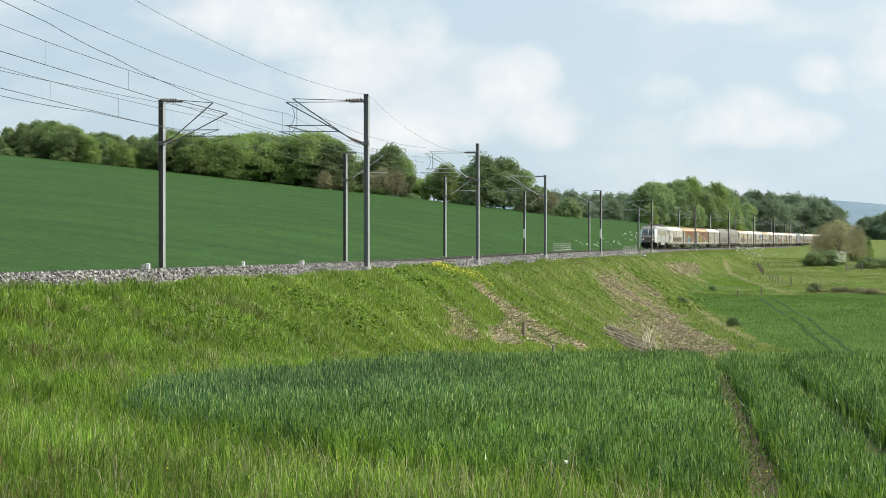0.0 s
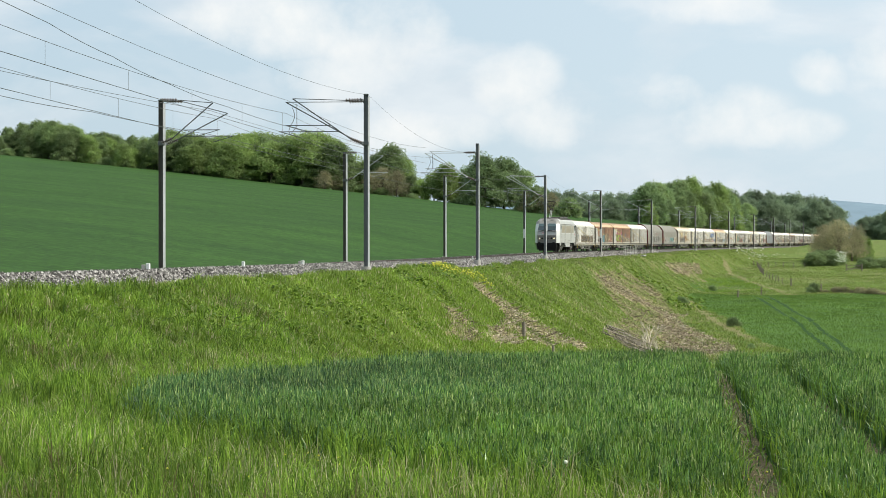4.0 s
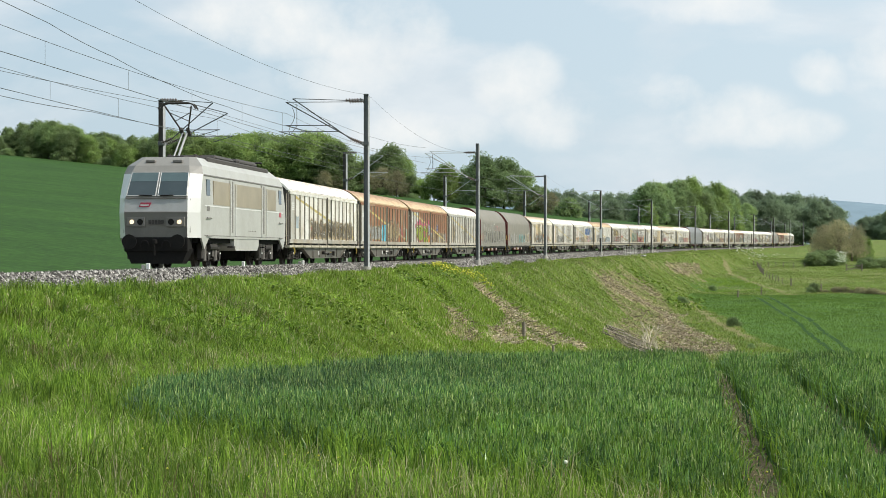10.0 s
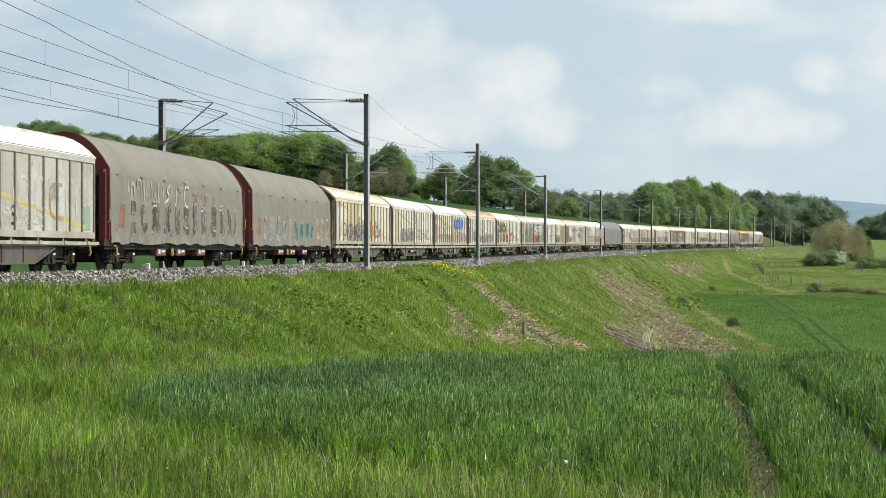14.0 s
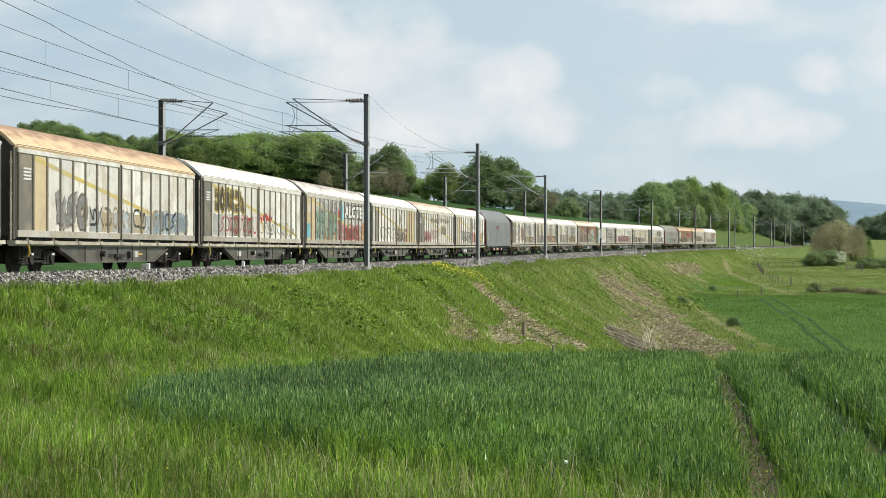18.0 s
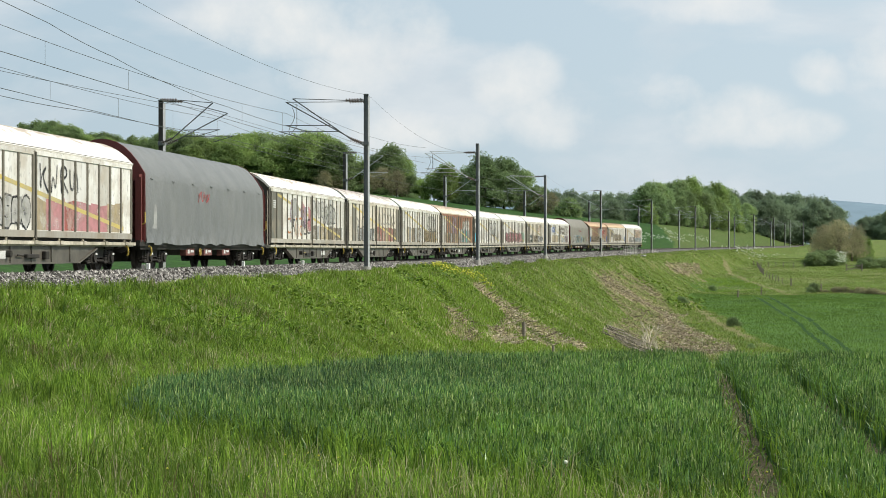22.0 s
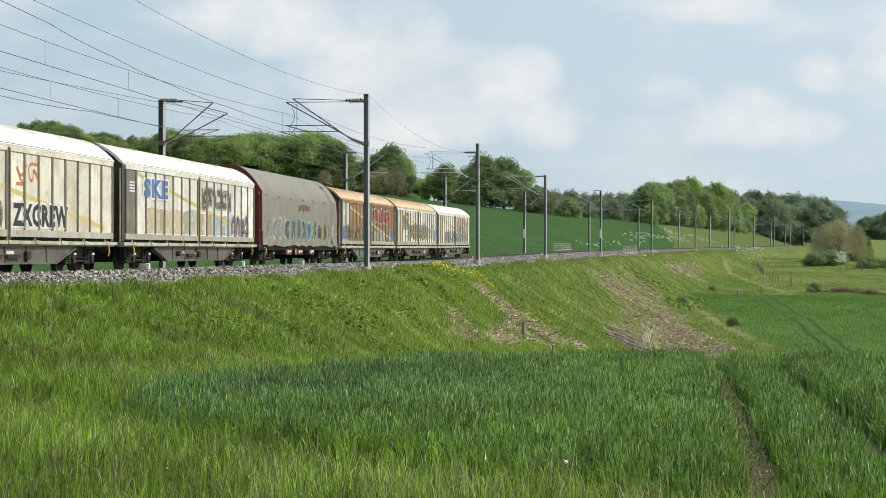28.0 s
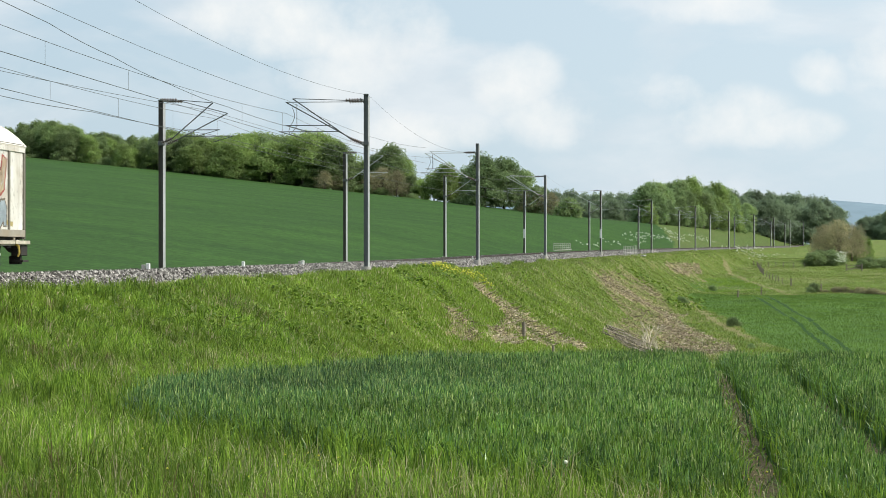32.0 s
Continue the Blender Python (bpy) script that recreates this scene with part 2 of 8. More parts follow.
# ---- plan of the line: u runs away from the camera along the near track ----
U0, U1 = -780.0, 1000.0
HEAD_U = [-160, -40, 0, 40, 80, 120, 160, 200, 240, 280, 320, 400, 1000]
HEAD_D = [83.7, 83.6, 83.6, 82.96, 81.79, 80.38, 78.94, 77.62, 76.55, 75.83, 75.48, 75.6, 75.8]
RISE_U = [-160, -40, 0, 40, 80, 120, 200, 300, 440, 600, 1000]
RISE_Z = [1.0, 0.24, 0.0, -0.18, -0.27, -0.31, -0.38, -0.48, -0.66, -0.85, -0.9]
GRID_U = np.arange(U0, U1 + 0.5, 1.0)
GRID_T = np.radians(np.interp(GRID_U, HEAD_U, HEAD_D))
GRID_X = np.concatenate([[0], np.cumsum((np.cos(GRID_T[1:]) + np.cos(GRID_T[:-1])) / 2)])
GRID_Y = np.concatenate([[0], np.cumsum((np.sin(GRID_T[1:]) + np.sin(GRID_T[:-1])) / 2)])
i0 = int(-U0)
GRID_X, GRID_Y = GRID_X - GRID_X[i0] - 7.05, GRID_Y - GRID_Y[i0] + 98.06
GRID_Z = np.interp(GRID_U, RISE_U, RISE_Z)
GRID_Z = np.convolve(np.pad(GRID_Z, 15, mode="edge"), np.ones(31) / 31, mode="valid")
TRACK_GAP = 3.75      # between the axes of the two tracks


def on_line(u, side=0.0, z=0.0):
    """A place beside the near track: side metres to the camera's side of its axis, z above its rail heads."""
    t = np.interp(u, GRID_U, GRID_T)
    return Vector((float(np.interp(u, GRID_U, GRID_X) + side * np.sin(t)), float(np.interp(u, GRID_U, GRID_Y) - side * np.cos(t)),
                   float(np.interp(u, GRID_U, GRID_Z) + z)))


def heading(u):
    return float(np.interp(u, GRID_U, GRID_T))


def to_line(x, y):
    """u and side of places on the plan (arrays)."""
    u = np.interp(y, GRID_Y, GRID_U)
    for _ in range(5):
        t = np.interp(u, GRID_U, GRID_T)
        dx, dy = x - np.interp(u, GRID_U, GRID_X), y - np.interp(u, GRID_U, GRID_Y)
        u = np.clip(u + dx * np.cos(t) + dy * np.sin(t), U0, U1)
    t = np.interp(u, GRID_U, GRID_T)
    dx, dy = x - np.interp(u, GRID_U, GRID_X), y - np.interp(u, GRID_U, GRID_Y)
    return u, dx * np.sin(t) - dy * np.cos(t)


def smooth(a, b, v):
    k = np.clip((v - a) / (b - a), 0, 1)
    return k * k * (3 - 2 * k)


def wave(x, y, s, k=0.0):
    """Slow unevenness, about -1 to 1."""
    return (np.sin(x / s + 1.3 + k) * np.cos(y / s * 0.83 + 0.4 + k) + 0.6 * np.sin(x / s * 2.1 + y / s * 1.7 + k) + 0.35 * np.sin(x / s * 4.7 - y / s * 3.9 + 2 * k)) / 1.6


VALLEY_Y = [-200, 25, 33, 38, 45, 52, 60, 100, 150, 190, 230, 300, 380, 430, 520, 700, 1200, 5000]
VALLEY_Z = [-1.25, -1.27, -1.31, -1.42, -1.85, -2.6, -3.6, -7.2, -9.3, -9.5, -7.9, -6.6, -4.9, -3.7, -1.6, 1.0, -6.0, -30.0]
FLAT_Z = -1.27
RAISED = 0.43         # ground of the line below the rail heads


def ground_z(x, y):
    """Height of the ground (arrays)."""
    x, y = np.asarray(x, float), np.asarray(y, float)
    u, side = to_line(x, y)
    rail = np.interp(u, GRID_U, GRID_Z)
    bed = rail - RAISED
    # the camera's side: the field falls into the valley; beside the line at the near end it stays level
    fall = smooth(4.5, 11.0, side) * smooth(-60, -10, x + 0.25 * y + 30)
    low = FLAT_Z + (np.interp(y, VALLEY_Y, VALLEY_Z) - FLAT_Z) * fall
    low = low + 0.25 * wave(x, y, 14.0) * smooth(60, 140, y) + 0.04 * wave(x, y, 3.0)
    edge = rail - np.interp(u, [10, 55, 180, 270], [RAISED, 0.74, 0.74, 0.5])
    bank = edge - np.maximum(side - 3.9, 0) / 1.62
    bank = bank + 0.12 * wave(x, y, 4.0, 2.0) * smooth(5, 8, side)
    bank = bank + (0.05 * np.sin(u / 2.7 + 0.3 * side) + 0.1 * np.sin(u / 6.1 + 1.0 - 0.2 * side)) * smooth(5, 8, side) * smooth(-20, 30, u)
    for ua, sa, ub, sb, wide, deep in GULLIES:
        axis = ua + (ub - ua) * (side - sa) / (sb - sa)
        bank = bank - deep * np.exp(-((u - axis) / wide) ** 2) * smooth(sa - 0.3, sa + 1.0, side)
    d = bank - low
    soft = np.where(abs(d) < 1.2, (1.2 - abs(d)) ** 2 / 4.8, 0)
    right = np.where(side > 3.9, np.maximum(bank, low) + soft * smooth(3.9, 6, side), np.where(side > 2.6, edge, bed))
    # the far side: a hill that rises away from the line
    away = np.maximum(-side - 8.0, 0)
    steep = np.clip((y - 100) / 450, 0, 1)
    crest = smooth(560, 720, y)
    hill = bed - 0.35 * smooth(0, 3, away) + 4.4 * steep * smooth(0, 26, away) + 0.1118 * away * (1 - 0.9 * crest * smooth(0, 100, away))
    hill = np.where(away > 230, bed + 6.6 * steep + 0.1118 * 230 + (away - 260) * 0.0, hill) + 0.35 * wave(x, y, 60.0) * smooth(10, 60, away)
    z = np.where(side < -8.0, hill, right)
    far = smooth(900, 1500, np.hypot(x, y))
    return z * (1 - far) + far * (-20.0)


TRAMLINES = ((3.22, 20.1, 0.114, 0.22), (4.95, 23.3, 0.086, 0.26))


# cleared strips of dead cuttings on the bank, outlined in u and side
CUTTINGS = [[(31, 5.6), (33.5, 6.8), (34, 9.4), (37, 11.2), (41, 12.3), (29, 12.2), (13, 10.4), (0, 9.7), (7, 8.6), (14, 8.8), (21.5, 8.4), (26, 7.3), (27, 6.0)],
            [(4, 6.8), (5, 8.0), (-2, 9.2), (-9, 8.7), (-3, 7.4)],
            [(128, 6.7), (139, 7.4), (138, 10.4), (139.5, 14), (139, 16.7), (133, 14.8), (123.5, 11), (124.5, 7.4)],
            [(118, 14.2), (134, 14.6), (132, 16), (116, 19.3), (104, 22.5), (92, 23.3), (84, 19.5), (77, 17.2), (92, 16.6)],
            [(150, 9.5), (160, 9.8), (162, 12), (155, 11.5)], [(216, 6.6), (258, 7.8), (244, 10), (214, 9)]]
# ground strewn with twigs between them
BROWN = [[(61, 12.8), (91, 12.4), (112, 12.4), (133, 13.6), (120, 17), (88, 20), (72, 16.6), (62, 14.8)],
         [(114, 9.2), (124, 7.0), (136, 6.3), (156, 7.2), (168, 8.2), (164, 11.4), (142, 14.9), (133, 14.2), (112, 12.6), (96, 13.0)]]
# gullies down the bank: u and side of the top and of the foot, width, depth
GULLIES = [(29.5, 5.6, 33.5, 12.5, 1.6, 0.4), (131.5, 6.6, 137.0, 16.0, 3.4, 0.5), (92.0, 5.5, 96.0, 12.5, 3.0, 0.25), (60.0, 5.5, 62.0, 12.5, 2.0, 0.18)]


def inside(a, b, outline):
    """Whether the points (a, b) lie within an outline."""
    hit = np.zeros(a.shape, bool)
    for (a0, b0), (a1, b1) in zip(outline, outline[1:] + outline[:1]):
        if b0 != b1:
            hit ^= ((b0 > b) != (b1 > b)) & (a < (a1 - a0) * (b - b0) / (b1 - b0) + a0)
    return hit


def zone(x, y):
    """Which kind of cover lies at each place."""
    u, side = to_line(x, y)
    k = np.zeros(x.shape, int)                                   # 0 rough grass
    wob = 0.5 * wave(x, y, 1.3) + 0.8 * wave(x, y, 3.7, 1.0)
    edge = np.interp(x, [-4.6, -2.6, -0.5, 1.2, 3.0, 12.0], [28.0, 24.0, 21.5, 19.6, 17.5, 15.0])
    k[(y > edge + 0.5 * wob) & (x > -4.2 + np.maximum(y - 30.3, 0) * 0.5 + 0.16 * wob) & (y < 62)] = 1
    for x0, y0, slope, width in TRAMLINES:
        k[(k == 1) & (abs(x - x0 - (y - y0) * slope + 0.05 * wob) < width)] = 7
    marge = (0.108 + np.maximum(600 - y, 0) * 7e-5) * y + 1.0 * wave(x, y, 15.0) + 0.6 * wave(x, y, 2.3)
    k[(side < -8.3) & (y < 640) & (x < marge)] = 2    # hill crop
    k[(side < -8) & (y > 200) & (x >= marge)] = 9
    ragged = wave(x, y, 0.9, 3.0)
    k[(side > 13.7 + 0.172 * np.maximum(273 - y, 0) + 0.6 * wave(x, y, 5.0)) & (y > 150) & (y < 290 + 4 * wave(x, y, 25.0))] = 3
    for x0, y0, slope in ((44.4, 285.0, 0.072), (46.2, 285.0, 0.072)):
        k[(k == 3) & (abs(x - x0 - (y - y0) * slope + 0.1 * wob) < 0.3)] = 10
    k[(side > 12 + 1.5 * wave(x, y, 9.0)) & (y >= 290 + 4 * wave(x, y, 25.0))] = 4
    for outline in CUTTINGS:
        k[inside(u + 1.6 * ragged, side + 0.5 * wave(x, y, 1.7), outline) & (wave(x, y, 1.1, 5.0) + 0.7 * ragged + 0.5 * wave(x, y, 5.0, 1.1) > -0.45)] = 5
    for outline, bare in zip(BROWN, (-0.3, -0.15)):
        k[inside(u + 1.6 * ragged, side + 0.5 * wave(x, y, 1.7), outline) & (k == 0) & (wave(x, y, 1.3, 2.0) + 0.6 * ragged > bare)] = 8
    hollow = [(37, 299), (40.5, 316), (45, 336), (50.5, 348), (52.5, 334), (50.5, 312), (50.0, 298), (45, 301)]
    k[inside(x + 0.5 * ragged, y + 3 * ragged, hollow) & ((k == 0) | (k == 4))] = 12
    for way in PATHS:
        near = np.full(x.shape, 9.0)
        for (xa, ya), (xb, yb) in zip(way, way[1:]):
            dx, dy = xb - xa, yb - ya
            f = np.clip(((x - xa) * dx + (y - ya) * dy) / (dx * dx + dy * dy), 0, 1)
            near = np.minimum(near, np.hypot(x - xa - f * dx, (y - ya - f * dy) * 0.35))
        k[(near < 0.5 + 0.45 * ragged) & (k != 3)] = 8
    k[(side > 4.6) & (side < 12) & (u > 150) & (u < 262) & (wave(x, y, 6.0, 2.2) + 0.6 * ragged > 0.75)] = 8
    k[(side < 3.75) & (side > 1.0) & (u > 10) & (u < 260) & (wave(x, y, 1.0, 0.4) < 0.55)] = 13
    k[(k == 0) & (y < 60) & (side > 7.0 + 0.8 * wave(x, y, 2.0))] = 11
    k[np.hypot(x, y) > 900] = 6
    return k


# worn tracks through the valley grass
PATHS = [[(55.9, 392), (54.5, 379), (52.4, 357), (52.2, 341), (51.6, 319), (51.1, 296)], [(51.1, 296), (53, 279), (56, 268)], [(33.6, 273), (32.0, 250), (31.0, 230), (31.2, 214), (31.8, 206)]]
ZONES = [M_VERGE, M_WHEATSOIL, M_CROP, M_FIELD, M_PASTURE, M_DEAD, M_FAR, M_SOIL, M_LITTER, M_HILLGRASS, M_RUT, M_SHADYTHATCH, M_LUSH, M_BALLAST]


def mesh_object(name, verts, faces, mats, index=None, smoothed=True):
    me = bpy.data.meshes.new(name)
    verts = np.asarray(verts, np.float32)
    if isinstance(faces, np.ndarray):
        n, k = faces.shape
        me.vertices.add(len(verts))
        me.vertices.foreach_set("co", verts.ravel())
        me.loops.add(n * k)
        me.loops.foreach_set("vertex_index", faces.astype(np.int32).ravel())
        me.polygons.add(n)
        me.polygons.foreach_set("loop_start", np.arange(0, n * k, k, dtype=np.int32))
    else:
        me.from_pydata(verts.tolist(), [], faces)
        n = len(faces)
    for m in mats if isinstance(mats, (list, tuple)) else [mats]:
        me.materials.append(m)
    if index is not None:
        me.polygons.foreach_set("material_index", np.asarray(index, np.int32))
    me.polygons.foreach_set("use_smooth", np.full(n, smoothed))
    me.update(calc_edges=True)
    me.validate()
    return new(name, me)


def build_ground():
    a = np.radians(np.concatenate([np.arange(-180, -20, 4.0), np.arange(-20, 4, 0.1), np.arange(4, 14, 0.05), np.arange(14, 20, 0.1), np.arange(20, 180, 4.0)]))
    r = np.concatenate([[0.01, 1.0], np.geomspace(3, 60, 150, endpoint=False), np.geomspace(60, 340, 290, endpoint=False), np.geomspace(340, 4600, 170)])
    R, A = np.meshgrid(r, a, indexing="ij")
    X, Y = 0.4 + R * np.sin(A), 0.3 + R * np.cos(A)
    Z = ground_z(X, Y)
    V = np.stack([X, Y, Z], -1).reshape(-1, 3)
    nr, na = R.shape
    i = np.arange(nr - 1)[:, None] * na
    j = np.arange(na)[None, :]
    j2 = (j + 1) % na
    F = np.stack([i + j, i + j2, i + na + j2, i + na + j], -1).reshape(-1, 4)[:, ::-1]
    C = V[F].mean(1)
    k = zone(C[:, 0], C[:, 1])
    ob = mesh_object("ground", V, F, ZONES, k)
    tagged(ob, "rolling farmland with green crops, pasture and a grassed railway bank", "ground", kind="structure")
    return ob


build_ground()

# ---- helpers for things ----
def part(name, bm, mat, parent=None, label="", smoothed=False):
    me = bpy.data.meshes.new(name)
    bm.to_mesh(me)
    bm.free()
    for m in mat if isinstance(mat, (list, tuple)) else [mat]:
        me.materials.append(m)
    if smoothed:
        me.polygons.foreach_set("use_smooth", [True] * len(me.polygons))
    ob = new(name, me)
    ob.parent = parent
    if label:
        ob["label"] = label
    return ob


def thing(name, label, category, group="", m=None):
    ob = tagged(new(name), label, category, group)
    if m is not None:
        ob.matrix_basis = m
    return ob


def box(bm, x0, x1, y0, y1, z0, z1, bevel=0.0):
    g = bmesh.ops.create_cube(bm, size=1.0, matrix=Matrix.LocRotScale(((x0 + x1) / 2, (y0 + y1) / 2, (z0 + z1) / 2), None, (x1 - x0, y1 - y0, z1 - z0)))
    if bevel:
        es = list({e for v in g["verts"] for e in v.link_edges})
        bmesh.ops.bevel(bm, geom=es, offset=bevel, segments=1, affect="EDGES")
    return bm


def tube(bm, a, b, r, n=6, r2=None):
    a, b = Vector(a), Vector(b)
    d = b - a
    m = Matrix.Translation((a + b) / 2) @ d.to_track_quat("Z", "Y").to_matrix().to_4x4()
    bmesh.ops.create_cone(bm, cap_ends=True, segments=n, radius1=r, radius2=r if r2 is None else r2, depth=d.length, matrix=m)
    return bm


def loft(bm, rings, closed=True, caps=True):
    """Rings of equally many points, joined to a skin."""
    vs = [[bm.verts.new(p) for p in ring] for ring in rings]
    n = len(rings[0])
    for a, b in zip(vs, vs[1:]):
        for i in range(n if closed else n - 1):
            bm.faces.new((a[i], a[(i + 1) % n], b[(i + 1) % n], b[i]))
    if caps and closed:
        bm.faces.new(vs[0][::-1])
        bm.faces.new(vs[-1])
    bmesh.ops.recalc_face_normals(bm, faces=bm.faces[:])
    return bm


def B():
    return bmesh.new()


def cable(bm, P, r, n=4):
    """One round wire through the places P."""
    rings = []
    for i, p in enumerate(P):
        d = (P[min(i + 1, len(P) - 1)] - P[max(i - 1, 0)]).normalized()
        a = d.cross(Vector((0, 0, 1))).normalized() if abs(d.z) < 0.95 else Vector((1, 0, 0))
        b = d.cross(a)
        rings.append([p + (a * math.cos(2 * math.pi * k / n) + b * math.sin(2 * math.pi * k / n)) * r for k in range(n)])
    return loft(bm, rings)


# ---- ballast, rails, sleepers ----
def heap(u):
    """How far the shoulder's crest stands above its usual height."""
    return float(np.interp(u, [-70, -5, 35, 90], [0.24, 0.19, 0.07, 0.0]))


def sweep(name, profile, us, mats, index=None, closed=False, axis=0.0, raised=False):
    """A profile of (side, z) drawn along the line."""
    V, F, K = [], [], []
    n = len(profile)
    for u in us:
        for s, z in profile:
            V.append(on_line(u, axis + s, z + (heap(u) if raised and abs(s - 1.85) < 0.3 else 0))[:])
    for i in range(len(us) - 1):
        for j in range(n if closed else n - 1):
            j2 = (j + 1) % n
            F.append((i * n + j, i * n + j2, (i + 1) * n + j2, (i + 1) * n + j))
            K.append(index[j] if index else 0)
    return mesh_object(name, V, F, mats, K, smoothed=False)


LINE_U = np.concatenate([np.arange(-760, -110, 25.0), np.arange(-110, 300, 2.0), np.arange(300, 1000, 8.0)])
bed_profile = [(3.5, -0.75), (2.95, -0.43), (2.1, -0.17), (1.6, -0.16), (1.1, -0.18), (-1.0, -0.18), (-1.9, -0.25), (-2.6, -0.5), (-4.75, -0.5), (-5.75, -0.51), (-6.7, -0.7), (-7.4, -0.9)]
tagged(sweep("ballast_bed", bed_profile, LINE_U, M_BALLAST, raised=True), "grey crushed-stone ballast bed under two tracks", "ballast", kind="structure")
rail_profile = [(-0.036, 0), (0.036, 0), (0.036, -0.045), (0.01, -0.055), (0.01, -0.13), (0.075, -0.15), (0.075, -0.16), (-0.075, -0.16), (-0.075, -0.15), (-0.01, -0.13), (-0.01, -0.055), (-0.036, -0.045)]
for axis, drop in ((0.0, 0.0), (-TRACK_GAP, -0.32)):
    track = thing("railway_track", "railway track of brown steel rails on concrete sleepers", "railway track", "the two tracks")
    for s in (-0.7535, 0.7535):
        r = sweep("rail", [(a, b + drop) for a, b in rail_profile], LINE_U, [M_RAIL, M_RAILTOP], [1] + [0] * 11, True, axis + s)
        r.parent = track
    sl = part("sleeper", box(B(), -0.13, 0.13, -1.13, 1.13, -0.3, -0.165, 0.02), M_CONCRETE)
    first = sl.data
    bpy.data.objects.remove(sl)
    for i in range(200):
        u = -58 + i * 0.6
        o = new("sleeper", first)
        o.parent = track
        o.matrix_basis = Matrix.LocRotScale(on_line(u, axis, drop), Euler((0, 0, heading(u))), None)


# ---- masts and overhead line ----
NEAR_MASTS = [-62.0, 0.5, 54.5, 110.0, 168.0, 229.5, 292.0, 351.5, 409.0, 467.0, 525.0, 583.0]
FAR_MASTS = [-58.0, -0.5, 53.5, 107.0, 167.0, 228.5, 285.5, 344.0, 401.5, 459.0, 517.0, 575.0, 633.0]
WIRE_Z, CARRIER_Z = 6.25, 7.85


def insulator(a, b, parent):
    a, b = Vector(a), Vector(b)
    bm = tube(B(), a, b, 0.03)
    for i in range(6):
        c = a.lerp(b, (i + 0.5) / 6)
        d = (b - a).normalized() * 0.02
        tube(bm, c - d, c + d, 0.085, 8)
    return part("insulator", bm, M_INSUL, parent)


def cantilever(parent, x, wire_z, top_z, reach, pipe, name="cantilever"):
    """An arm in the mast's own space: -y points over the track; its wires lie reach away from the mast."""
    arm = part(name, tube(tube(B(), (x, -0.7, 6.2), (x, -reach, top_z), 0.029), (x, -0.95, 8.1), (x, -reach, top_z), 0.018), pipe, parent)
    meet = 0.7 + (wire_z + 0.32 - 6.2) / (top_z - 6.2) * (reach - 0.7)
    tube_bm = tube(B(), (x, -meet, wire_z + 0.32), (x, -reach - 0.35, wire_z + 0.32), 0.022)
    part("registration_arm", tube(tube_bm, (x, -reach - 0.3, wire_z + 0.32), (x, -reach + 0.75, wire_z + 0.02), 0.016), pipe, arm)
    insulator((x, -0.14, 5.98), (x, -0.7, 6.2), arm)
    insulator((x, -0.14, 8.12), (x, -0.95, 8.1), arm)
    return arm


